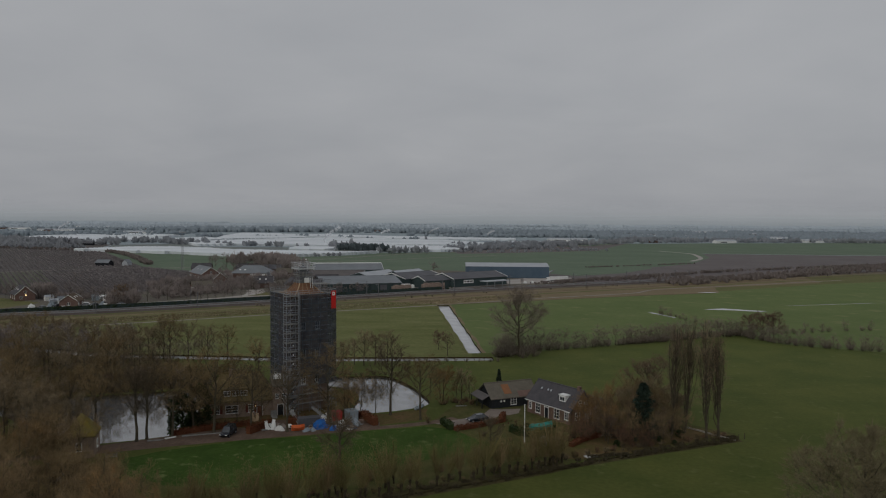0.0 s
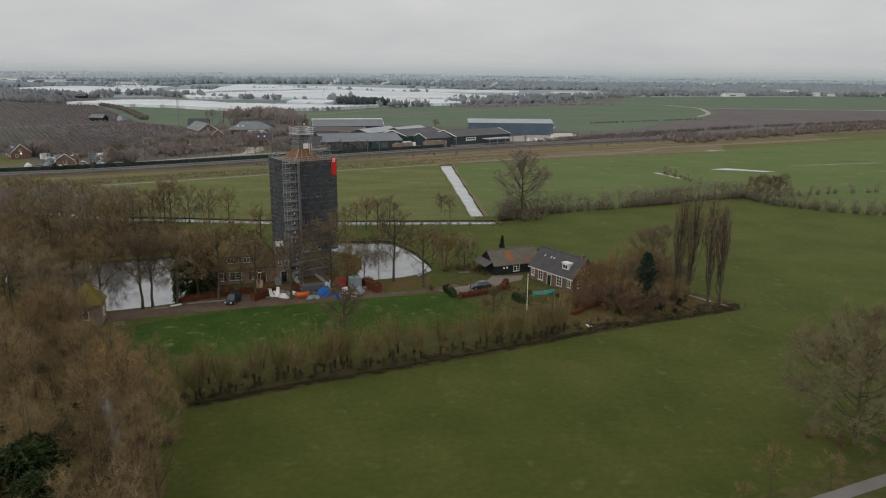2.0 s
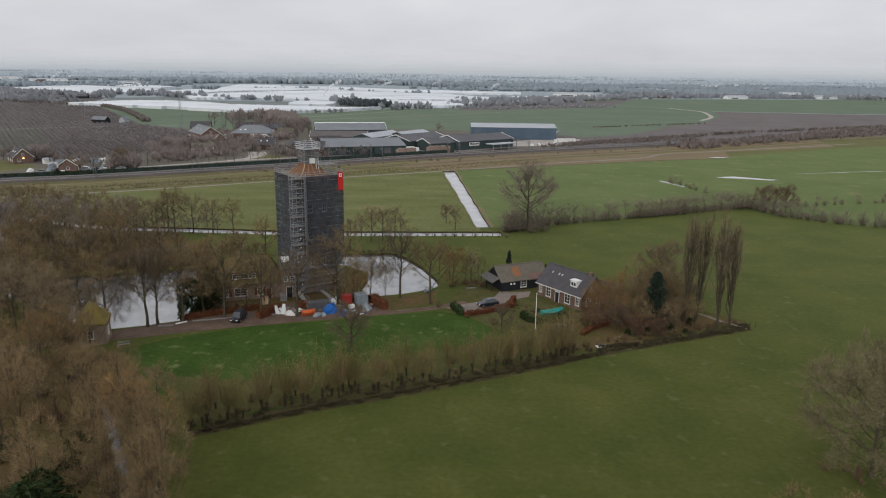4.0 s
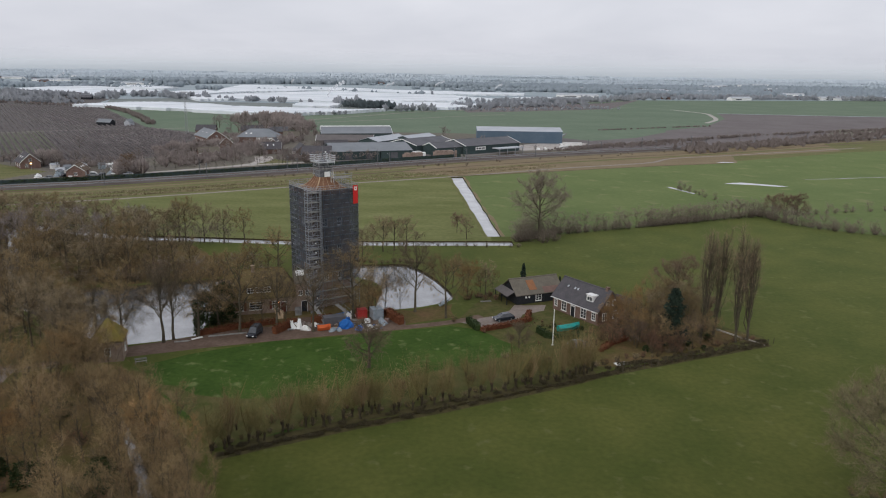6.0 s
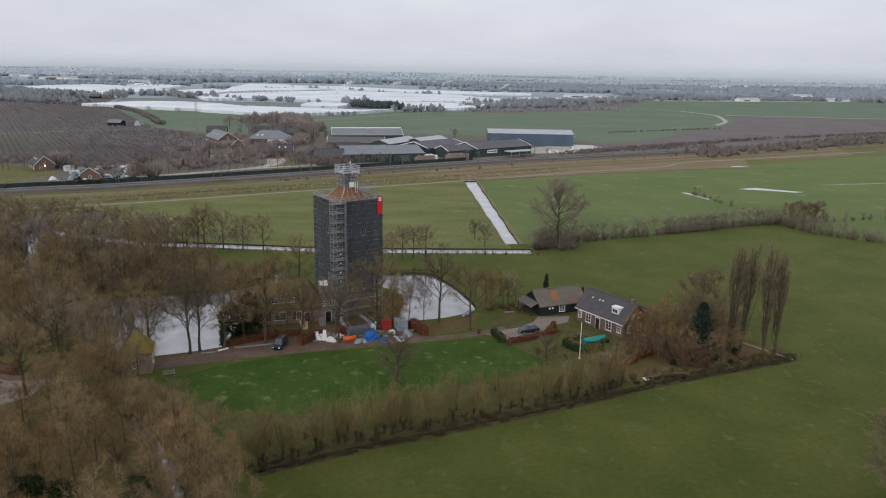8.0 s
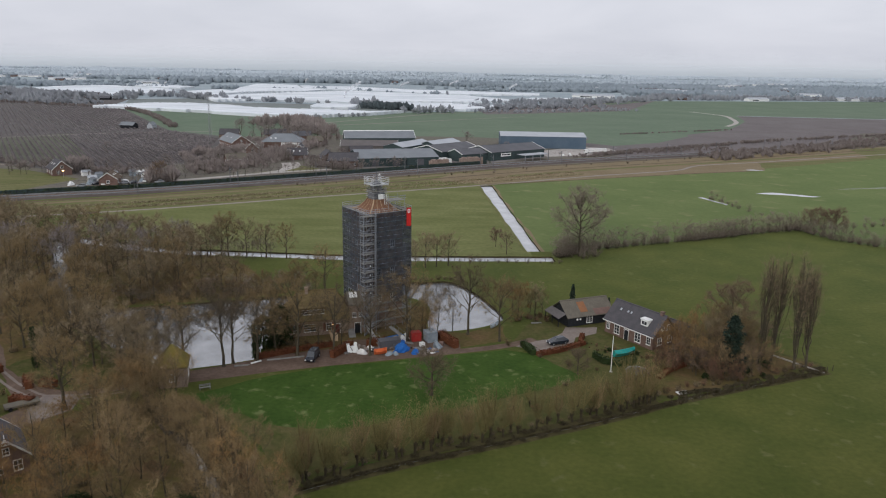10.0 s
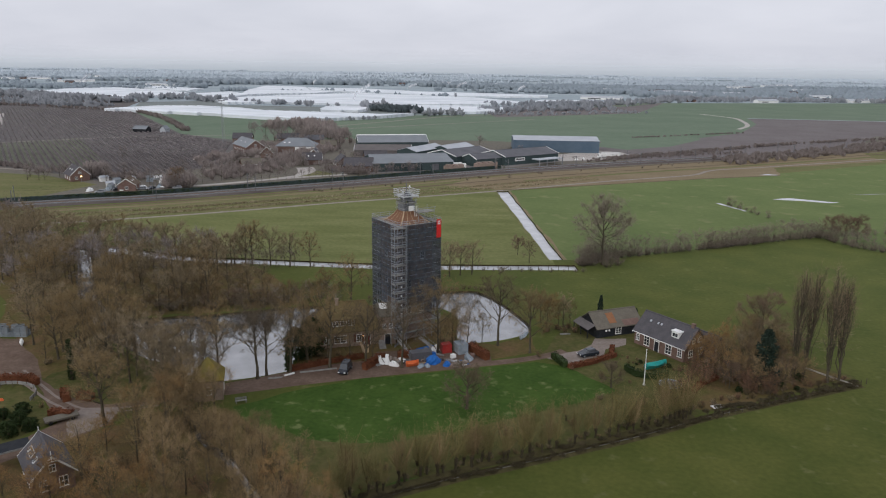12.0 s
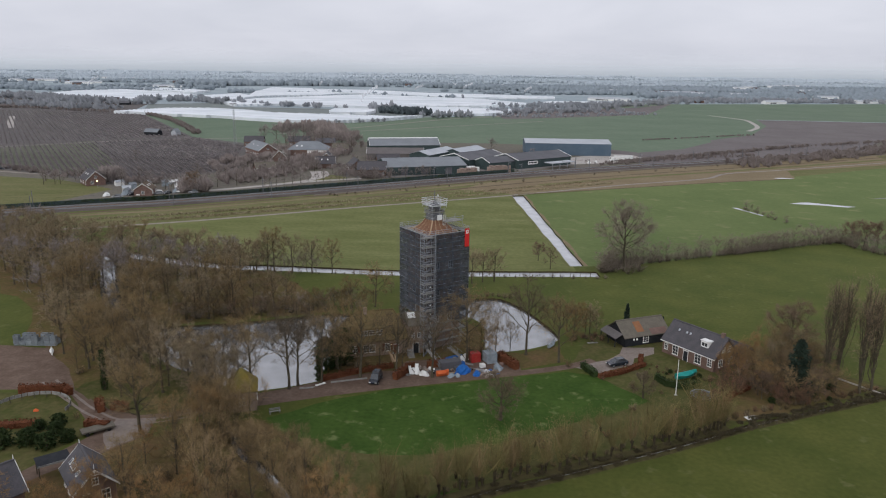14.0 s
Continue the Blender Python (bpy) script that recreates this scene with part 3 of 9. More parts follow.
REGIONS = [  # name, material, outline; later ones lie over earlier ones
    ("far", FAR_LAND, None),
    ("mid", MEADOW, [(-520, -600), (900, -600), (900, 300), (-520, 300)]),
    ("near_meadow", MEADOW, [(-140, -420), (420, -420), (420, 60), (180, 74), (154, 90), (145, 108), (68, 74), (52, 62), (12, 60), (-120, 80), (-140, 40)]),
    ("pale_field", FIELD_PALE, ragged([(-118, 92), (-69, 73), (-46, 68), (-10, 64), (44, 64), (44, 74), (35, 200), (33, 199), (-38, 164), (-112, 124)], 12, 0.4, 11)),
    ("east_field", FIELD_EAST, ragged([(47, 72), (66, 76), (118, 98), (145, 109), (154, 90), (178, 76), (420, 20), (620, 420), (400, 420), (330, 380), (190, 266), (140, 246), (94, 225), (40, 200)], 15, 0.6, 12)),
    ("verge", VERGE, ragged([(-180, 92), (-112, 122), (-38, 163), (33, 199), (96, 228), (200, 272), (330, 345), (330, 404), (192, 332), (109, 293), (37, 254), (-49, 199), (-116, 160), (-190, 122)], 9, 0.8, 13)),
    ("reed_strip", REED, ragged([(36, 203), (94, 226), (150, 250), (202, 268), (212, 300), (260, 320), (330, 352), (330, 396), (240, 352), (192, 328), (109, 288), (60, 262), (20, 232), (10, 214)], 7, 1.2, 14)),
    ("west_farm", FARM_GROUND, [(-420, 130), (-190, 130), (-116, 186), (-42, 232), (40, 268), (110, 310), (130, 345), (122, 420), (40, 440), (-60, 440), (-150, 420), (-200, 300), (-252, 262), (-420, 262)]),
    ("rail_side", VERGE, [(300, 330), (420, 372), (640, 400), (1300, 600), (1300, 720), (700, 612), (330, 440)]),
    ("rail_land", FARM_GROUND, [(-60, 190), (37, 250), (109, 288), (192, 328), (330, 396), (700, 560), (1200, 640), (1200, 720), (700, 610), (407, 540), (329, 440), (190, 360), (120, 380), (60, 330), (-60, 240)]),
    ("orchard_floor", ORCHARD_SOIL, [(-700, 262), (-252, 262), (-205, 240), (-164, 212), (-120, 275), (-132, 404), (-150, 446), (-192, 482), (-360, 752), (-556, 768), (-900, 700)]),
    ("orchard_grass", ORCHARD_GRASS, [(-420, 330), (-315, 366), (-274, 419), (-186, 269), (-211, 253), (-263, 280), (-420, 300)]),
    ("west_pasture", VERGE, [(-420, 262), (-238, 238), (-199, 228), (-160, 202), (-172, 162), (-210, 152), (-420, 140)]),
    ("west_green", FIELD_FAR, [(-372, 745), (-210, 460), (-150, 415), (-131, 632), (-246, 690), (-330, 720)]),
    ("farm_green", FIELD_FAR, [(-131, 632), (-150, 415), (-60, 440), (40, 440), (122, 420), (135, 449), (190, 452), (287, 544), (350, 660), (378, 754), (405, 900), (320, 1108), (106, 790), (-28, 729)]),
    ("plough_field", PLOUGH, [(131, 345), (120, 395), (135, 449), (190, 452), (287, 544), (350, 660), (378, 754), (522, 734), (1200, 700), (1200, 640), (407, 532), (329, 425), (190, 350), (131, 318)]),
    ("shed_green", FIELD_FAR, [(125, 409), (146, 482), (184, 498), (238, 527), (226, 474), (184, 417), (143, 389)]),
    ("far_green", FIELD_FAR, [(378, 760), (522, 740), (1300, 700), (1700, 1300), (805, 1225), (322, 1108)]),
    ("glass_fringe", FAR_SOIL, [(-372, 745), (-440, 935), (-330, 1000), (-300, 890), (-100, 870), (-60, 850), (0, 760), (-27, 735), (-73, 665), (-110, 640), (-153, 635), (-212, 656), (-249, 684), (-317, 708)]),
    ("west_far_woodland", ORCHARD_SOIL, [(-811, 1160), (-713, 1120), (-580, 1040), (-518, 1002), (-440, 935), (-409, 822), (-372, 728), (-556, 750), (-900, 690)]),
    ("east_plots", PLOUGH, [(61, 784), (80, 860), (175, 920), (295, 1000), (384, 1130), (262, 828), (118, 740), (68, 715)]),
    ("yard", CONCRETE, [(84, 318), (107, 325), (140, 345), (135, 372), (118, 382), (86, 352), (80, 330)]),
    ("farm_yard", ASPHALT, [(-38, 248), (12, 268), (44, 282), (84, 316), (80, 326), (44, 300), (10, 286), (-34, 262)]),
    ("canal_fringe", REED, ragged([(40.6, 199.6), (41.6, 199), (48.6, 73), (47.4, 72.6)], 6, 0.6, 60)),
    ("canal_fringe_west", VERGE, ragged([(34.4, 199), (33.4, 198), (42.0, 72), (42.8, 72.2)], 6, 0.6, 61)),
    ("farm_verge", VERGE, [(-84, 228), (-70, 242), (-66, 262), (-52, 250), (-50, 240), (-64, 234)]),
    ("house_road", CONCRETE, ragged(ribbon(smooth_line([(-140, 190), (-112, 203), (-96, 214), (-81, 226), (-62, 238), (-44, 247)]), 4.6), 5, 0.2, 15)),
    ("house_drive", CONCRETE, ragged(ribbon(smooth_line([(-80, 227), (-70, 240), (-68, 256), (-72, 272)]), [5] * 8 + [6, 7, 8, 9, 9.5, 10, 10, 10, 10, 10, 10]), 5, 0.2, 35)),
    ("embank_path", GRAVEL, ragged(ribbon(smooth_line([(-180, 98), (-113, 124), (-75, 142.5), (-38, 163), (33, 199), (96, 236), (148, 262), (170, 285), (215, 306), (330, 362)]), 2.4), 8, 0.2, 16)),
    ("orchard_road", GRAVEL, ragged(ribbon([(-420, 340), (-319, 373), (-259, 421), (-181, 454), (-150, 462)], 3.0), 12, 0.3, 17)),
    ("west_road", GRAVEL, ribbon([(-460, 275), (-250, 256), (-206, 243)], 3.0)),
    ("farm_track", GRAVEL, ribbon(smooth_line([(-150, 500), (-89, 530), (0, 600), (110, 690)]), 3.0)),
    ("bend_track", CONCRETE, ribbon(smooth_line([(303, 590), (332, 640), (352, 705), (362, 760), (345, 830)]), 5.0)),
    ("polder_lane", GRAVEL, ribbon(smooth_line([(-107, 547), (-52, 626), (8, 713), (56, 752), (150, 860), (252, 995), (388, 1132)]), 4.0)),
    ("orchard_track", CONCRETE, ribbon(smooth_line([(-484, 668), (-440, 590), (-400, 522)]), 6.0)),
    ("rail_cess", BROWN_SEDGE, ragged(ribbon(along(RAIL, -5.5)[20:], 3.0), 9, 0.7, 71)),
    ("rail_bank", REED, ragged(ribbon(along(RAIL, -11.0)[20:], 2.6), 8, 0.9, 72)),
    ("rail_foot", BROWN_SEDGE, ragged(ribbon(along(RAIL, -20.0)[40:], 2.4), 8, 1.0, 73)),
    ("rail_reeds", VERGE, ragged(ribbon(along(RAIL, -29.0)[50:], 4.5), 8, 1.3, 74)),
    ("field_lip", BROWN_SEDGE, ragged(ribbon(smooth_line([(38, 202.6), (94, 225.4), (150, 249), (202, 267.4)]), 1.8), 6, 0.4, 75)),
    ("west_wood", WOOD_FLOOR, ragged([(-64, -22), (-56, -10), (-66, 2), (-62, 14), (-30, 23), (-24, 27), (-46, 60), (-70, 69), (-110, 84), (-150, 120), (-180, 96), (-140, 60), (-100, 24), (-92, 8), (-80, -4), (-76, -14)], 6, 1.2, 18)),
    ("south_wood", WOOD_FLOOR, ragged([(-28, -32), (-18, -42), (-8, -60), (0, -80), (3, -110), (-30, -130), (-80, -120), (-62, -70), (-46, -46), (-42, -34)], 5, 1.0, 19)),
    ("island", WOOD_FLOOR, ragged([(-20, -16), (-20, 10), (-16, 24), (4, 28), (12, 16), (13, 2), (21, 0), (30, 5), (30, -4), (17, -9), (0, -14)], 4, 0.6, 20)),
    ("track_bank", GARDEN, ragged([(-66, -18), (-56, -10), (-40, -19), (-30, -22.5), (-27, -26), (-38, -30), (-47, -33), (-58, -29), (-66, -22)], 4, 0.8, 62)),
    ("moat_bank", DIRT, ragged([(-33, -22.6), (-26, -19.2), (-20, -16.0), (-14, -13), (-13, -17.5), (-22, -22), (-30, -25), (-34, -26)], 2.5, 0.5, 78)),
    ("lawn", LAWN, ragged([(-27, -31.5), (-15, -23), (-5, -18.4), (12, -14), (29, -9.2), (34, -11), (40, -17), (46, -26), (48, -37), (24, -46.5), (9, -53), (-4, -59), (-18, -42)], 4, 0.5, 21)),
    ("willow_bank", GARDEN, ragged([(-20, -38), (-8, -43), (4, -42.5), (22, -34), (34, -28), (44, -22), (50, -34), (44, -37.5), (24, -46.5), (9, -52.5), (-4, -59)], 4, 1.0, 22)),
    ("garden", GARDEN, ragged([(30, -6), (38, 12), (58, 16), (72, 4), (92, -14), (91, -17), (75, -23), (57, -30.5), (50, -34), (44, -24), (36, -12)], 4, 0.6, 23)),
    ("ditch_side", DITCH_EDGE, ragged(ribbon(smooth_line([(-4, -61.4), (10, -54.4), (24, -48.4), (44, -39.4), (57.5, -32.4), (75, -25.0), (91, -18.4)]), 1.7), 3, 0.4, 76)),
    ("willow_foot", DITCH_EDGE, ragged(ribbon(smooth_line([(-3, -59.2), (10, -52.3), (24, -46.2), (44, -37.4), (54, -32)]), 1.6), 2.5, 0.6, 79)),
    ("garden_litter", WOOD_FLOOR, ragged([(50, -28), (57, -17), (66, -12), (76, -4), (91, -15), (75, -22.5), (57, -30)], 3, 0.8, 24)),
    ("tower_yard", DIRT, ragged([(-22, -20.5), (-20, -14.5), (-6, -10), (-4, -5), (10, -3), (20, -6), (20, -9.5), (2, -14.5), (-10, -18.4)], 2.5, 0.3, 25)),
    ("track", DIRT, ragged(ribbon(smooth_line([(-62, -26), (-54, -32), (-46, -31.5), (-38, -28.2), (-30, -25.7), (-16, -20.6), (1.5, -15.3), (17.5, -10.9), (29.5, -6.9), (36, -3)]), 2.3), 3, 0.15, 26)),
    ("drive", MUD, ragged([(31.5, -7.2), (34, -5.4), (39, -2.8), (42.5, 1), (44, 4.6), (51, 4.8), (50, 1), (45, -1.6), (44, -5.2), (36, -9.8)], 2.5, 0.2, 27)),
    ("cottage_ground", WOOD_FLOOR, ragged([(-66, -60), (-58, -46), (-50, -44), (-45, -38), (-38, -44), (-42, -70), (-58, -84), (-84, -76), (-92, -62)], 4, 0.8, 77)),
    ("west_yard", DIRT, ragged([(-96, 1), (-82, -1), (-72, -12), (-66, -21.5), (-56, -29), (-47, -32), (-45.5, -38), (-50, -44), (-62, -58), (-66, -60), (-58, -46), (-54.5, -38), (-61, -30), (-70, -21.5), (-80, -21.9), (-100, -22)], 3, 0.4, 28)),
    ("west_garden", GARDEN, ragged([(-84, -24), (-66, -23.4), (-60.5, -31), (-55.5, -38), (-58, -46), (-66, -60), (-90, -62), (-100, -40)], 4, 0.8, 64)),
    ("rut", MUD, ragged(ribbon(smooth_line([(-72, -17), (-64.5, -24), (-58, -29.6), (-50, -33.4), (-40, -29.6)]), 0.55), 1.5, 0.15, 66)),
    ("rut", MUD, ragged(ribbon(smooth_line([(-74, -18.4), (-66, -25.2), (-58.6, -31.2), (-50.5, -35), (-40, -31.2)]), 0.55), 1.5, 0.15, 67)),
    ("paddock", GARDEN, ragged([(-69.5 + 6.2 * math.cos(i * .63), -30.5 + 5.6 * math.sin(i * .63)) for i in range(10)], 2, 0.3, 65)),
    ("apron", MUD, ragged([(-53, -32.5), (-46, -32), (-45.5, -37.5), (-50, -43), (-53, -38)], 2, 0.3, 29)),
    ("south_verge", GARDEN, ragged(ribbon(smooth_line([(40.7, -97.9), (54.8, -91.7), (69.0, -85.6), (83.1, -79.5), (111.4, -67.2), (182.1, -36.4)]), 7), 3, 0.5, 63)),
    ("south_road", ASPHALT, ragged(ribbon(smooth_line([(40.7, -97.9), (54.8, -91.7), (69.0, -85.6), (83.1, -79.5), (111.4, -67.2), (182.1, -36.4)]), 1.8), 6, 0.10, 30)),
]
def build_ground():
    from mathutils.geometry import delaunay_2d_cdt
    verts, faces = [], []

    def loop(poly):
        o = len(verts)
        verts.extend([Vector(p) for p in poly])
        faces.append(list(range(o, o + len(poly))))

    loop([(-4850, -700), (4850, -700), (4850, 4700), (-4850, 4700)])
    for name, material, poly in REGIONS[1:]:
        loop(poly)
    for poly in WATERS.values():
        loop(poly)
    vs, es, fs, *_ = delaunay_2d_cdt(verts, [], faces, 1, 1e-4)
    slots, used = [], []
    for _, material, _ in REGIONS:
        if material not in slots:
            slots.append(material)
    boxes = [(min(p[0] for p in poly), max(p[0] for p in poly), min(p[1] for p in poly), max(p[1] for p in poly), poly, slots.index(material)) for _, material, poly in REGIONS[1:]]
    wet = [(min(p[0] for p in poly), max(p[0] for p in poly), min(p[1] for p in poly), max(p[1] for p in poly), poly) for poly in WATERS.values()]
    keep, index = [], []
    for f in fs:
        cx, cy = sum(vs[i].x for i in f) / len(f), sum(vs[i].y for i in f) / len(f)
        if any(b[0] < cx < b[1] and b[2] < cy < b[3] and inside(cx, cy, b[4]) for b in wet):
            continue
        k = 0
        for b in boxes:
            if b[0] < cx < b[1] and b[2] < cy < b[3] and inside(cx, cy, b[4]):
                k = b[5]
        keep.append(f)
        index.append(k)
    me = bpy.data.meshes.new("ground")
    me.from_pydata([(p.x, p.y, 0) for p in vs], [], keep)
    for m in slots:
        me.materials.append(m)
    me.polygons.foreach_set("material_index", index)
    me.update()
    flip = [p.normal.z for p in me.polygons]
    if sum(flip) < 0:
        me.flip_normals()
    tagged(new("ground", me), "flat green polder pastures, fields and tracks", "ground", kind="structure")


build_ground()


def build_waters():
    for name, poly in WATERS.items():
        n = len(poly)
        area = sum(poly[i][0] * poly[(i + 1) % n][1] - poly[(i + 1) % n][0] * poly[i][1] for i in range(n))
        if area < 0:
            poly = poly[::-1]
        g = Geo()
        g.add([(x, y, WATER_Z) for x, y in poly], [tuple(range(n))])
        wide = name in ("moat_west", "moat_east", "canal")
        w = single("water", g, ICE if name in ("canal", "cross_ditch", "willow_ditch") else MOAT_ICE, Matrix(), "pale still water with a skin of thin ice" if wide else "narrow ditch of pale icy water", "water", kind="structure")
        b = Geo()
        b.add([(x, y, 0) for x, y in poly] + [(x, y, WATER_Z - 0.3) for x, y in poly], [((i + 1) % n, i, n + i, n + (i + 1) % n) for i in range(n)])
        single("bank", b, BANK, Matrix(), "steep muddy bank at the water's edge", "bank", kind="structure")


build_waters()
for name, poly, label in (("puddle", [(163, 187), (168, 190), (173, 191.5), (179, 188), (185, 184.4), (191, 181.4), (186, 179.6), (181, 181.6), (175, 184.6), (169, 185.4)], "frozen puddle in the pasture"),
                          ("puddle", [(206, 203), (222, 207), (245, 213), (280, 221), (245, 212), (222, 206)], "frozen wheel rut across the pasture"),
                          ("puddle", [(190, 268), (196, 271), (202, 268), (196, 267)], "frozen puddle at the field's edge"),
                          ("puddle", [(132, 175), (134, 175), (139, 158), (138, 157)], "strip of ice in a field drain")):
    single("puddle", Geo().prism(ragged(poly, 3, 0.3, 3)[::1], -0.05, 0.03), ICE, Matrix(), label, "puddle", kind="structure")


# ---- plants ----
def curve_pts(a, b, bow, k, rng, jit):
    a, b = Vector(a), Vector(b)
    c = (a + b) / 2 + Vector(bow)
    out = []
    for i in range(k + 1):
        s = i / k
        p = a * (1 - s) ** 2 + c * 2 * s * (1 - s) + b * s * s
        if 0 < i < k:
            p = p + Vector((rng.uniform(-jit, jit), rng.uniform(-jit, jit), rng.uniform(-jit, jit)))
        out.append(p)
    return out


def limb(g, pts, r0, r1, n):
    k = len(pts) - 1
    for i in range(k):
        g.tube(pts[i], pts[i + 1], r0 + (r1 - r0) * i / k, r0 + (r1 - r0) * (i + 1) / k, n, cap=False)


def twigs(g, pts, count, length, width, rng, up=0.5, out=None):
    """Thin tapering twigs along a branch."""
    k = len(pts) - 1
    for _ in range(count):
        s = rng.uniform(0.15, 1.0) * k
        i = min(int(s), k - 1)
        p = pts[i].lerp(pts[i + 1], s - i)
        d = Vector((rng.gauss(0, 1), rng.gauss(0, 1), rng.gauss(0, 0.8) + up))
        if out is not None:
            d += out * 0.8
        d = d.normalized() * length * rng.uniform(0.5, 1.3)
        w = d.cross(Vector((rng.gauss(0, 1), rng.gauss(0, 1), rng.gauss(0, 1)))).normalized() * width * rng.uniform(0.6, 1.3)
        g.add([p - w, p + w, p + d], [(0, 1, 2)])


def tree_meshes(seed, high, wide, bole, thick, limbs=9, subs=6, small=5, tw=7, twig=0.9, tww=0.022, narrow=0.0, base=0.28, twig_mat=None, coarse=False):
    """Trunk with limbs, and a crown of branches and twigs, within an egg-shaped outline."""
    rng = random.Random(seed)
    trunk, crown = Geo(), Geo()
    lean = Vector((rng.uniform(-0.04, 0.04) * high, rng.uniform(-0.04, 0.04) * high, 0))
    top = Vector((0, 0, high * 0.86)) + lean
    stem = curve_pts((0, 0, -0.2), top, lean * 0.5, 6, rng, thick * 0.5)
    limb(trunk, stem, thick, thick * 0.18, 7)
    trunk.tube((0, 0, -0.2), (0, 0, 0.5), thick * 1.5, thick * 1.0, 7, cap=False)
    cz, rz = high * (1 + base) / 2, high * (1 - base) / 2
    for i in range(limbs):
        az = i * 2.4 + rng.uniform(-0.4, 0.4)
        s = (i + 0.5) / limbs
        zs = bole + (high * 0.7 - bole) * s * rng.uniform(0.8, 1.1)
        start = stem[0].lerp(stem[-1], min(zs / (high * 0.86), 0.97))
        el = -0.25 + 1.35 * s + rng.uniform(-0.15, 0.15)
        if narrow:
            el = max(el, 0.3)
        k = rng.uniform(0.72, 1.0)
        end = Vector((math.cos(az) * math.cos(el) * wide / 2 * k, math.sin(az) * math.cos(el) * wide / 2 * k, cz + math.sin(el) * rz * k)) + lean
        if narrow:
            end.z = max(end.z, start.z + high * narrow)
        bow = (0, 0, -0.12 * (end - start).length) if end.z > start.z + 0.3 * (end - start).length else (0, 0, 0.14 * (end - start).length)
        pl = curve_pts(start, end, bow, 5, rng, 0.03 * (end - start).length)
        limb(trunk, pl, thick * 0.36, thick * 0.08, 4)
        ll = (end - start).length
        for j in range(subs):
            q = rng.uniform(0.25, 1.0) * 5
            a = int(min(q, 4.99))
            p = pl[a].lerp(pl[a + 1], q - a)
            outw = (p - Vector((lean.x, lean.y, cz * 0.7))).normalized()
            d = (outw + Vector((rng.gauss(0, 0.7), rng.gauss(0, 0.7), rng.gauss(0.25, 0.5) + narrow * 3))).normalized()
            e = p + d * ll * rng.uniform(0.28, 0.5)
            e2 = Vector(((e.x - lean.x) / (wide / 2), (e.y - lean.y) / (wide / 2), (e.z - cz) / rz))
            if e2.length > 1.05:
                e = Vector((lean.x, lean.y, cz)) + Vector((e2.x * wide / 2, e2.y * wide / 2, e2.z * rz)) / e2.length * rng.uniform(0.95, 1.08)
            ps = curve_pts(p, e, (0, 0, 0.05 * ll), 3, rng, 0.03 * ll)
            limb(trunk, [ps[0], ps[-1]] if coarse else [ps[0], ps[2], ps[3]], thick * 0.11, thick * 0.04, 3)
            sl = (e - p).length
            for _ in range(small):
                q2 = rng.uniform(0.2, 1.0) * 3
                b = int(min(q2, 2.99))
                p2 = ps[b].lerp(ps[b + 1], q2 - b)
                d2 = (d * 0.7 + Vector((rng.gauss(0, 0.7), rng.gauss(0, 0.7), rng.gauss(0.2, 0.5) + narrow * 2))).normalized()
                pe = p2 + d2 * (0.25 + sl * rng.uniform(0.25, 0.5))
                pp = [p2, (p2 + pe) / 2 + Vector((rng.uniform(-.1, .1), rng.uniform(-.1, .1), rng.uniform(-.1, .1))), pe]
                w = d2.cross(Vector((0.3, 0.5, 0.8))).normalized() * max(0.014, thick * 0.035)
                crown.add([pp[0] - w, pp[0] + w, pp[1] + w * 0.7, pp[2], pp[1] - w * 0.7], [(0, 1, 2, 3, 4)])
                twigs(crown, pp, tw, twig, tww, rng, 0.4 + narrow * 3, d2)
    return trunk.mesh("trunk", BARK, True), crown.mesh("crown", twig_mat or TWIG)


def pollard_meshes(seed, head=1.9, whip=5.5, count=70, mat_twig=None):
    """A pollard willow: a stub with a knotted head and a broom of upright whips."""
    rng = random.Random(seed)
    trunk, crown = Geo(), Geo()
    pts = curve_pts((0, 0, -0.2), (rng.uniform(-.15, .15), rng.uniform(-.15, .15), head), (rng.uniform(-.2, .2), 0, 0), 3, rng, 0.05)
    rings = [(pts[0], .26), (pts[1], .18), (pts[2], .19), (pts[3] + Vector((0, 0, -.2)), .27), (pts[3] + Vector((0, 0, .10)), .31), (pts[3] + Vector((0, 0, .28)), .16)]
    for c, r in rings:
        trunk.v += [tuple(c + Vector((math.cos(k * .698) * r * rng.uniform(.8, 1.2), math.sin(k * .698) * r * rng.uniform(.8, 1.2), 0))) for k in range(9)]
    trunk.f = [(i * 9 + k, i * 9 + (k + 1) % 9, i * 9 + 9 + (k + 1) % 9, i * 9 + 9 + k) for i in range(5) for k in range(9)] + [tuple(range(45, 54))]
    for _ in range(count):
        a, sp = rng.uniform(0, 6.28), abs(rng.gauss(0, 0.33))
        p = pts[-1] + Vector((math.cos(a) * .25, math.sin(a) * .25, rng.uniform(0, .3)))
        l = whip * rng.uniform(0.45, 1.05)
        e = p + Vector((math.cos(a) * sp * l, math.sin(a) * sp * l, l * 0.95))
        m = (p + e) / 2 + Vector((math.cos(a) * .2, math.sin(a) * .2, 0))
        w = Vector((rng.gauss(0, 1), rng.gauss(0, 1), 0)).normalized() * 0.010
        crown.add([p - w, p + w, m + w * .8, e, m - w * .8], [(0, 1, 2, 3, 4)])
        twigs(crown, [p, m, e], 24, 1.0, 0.014, rng, 0.35)
    return trunk.mesh("trunk", BARK_DARK, True), crown.mesh("crown", mat_twig or TWIG_RUST)


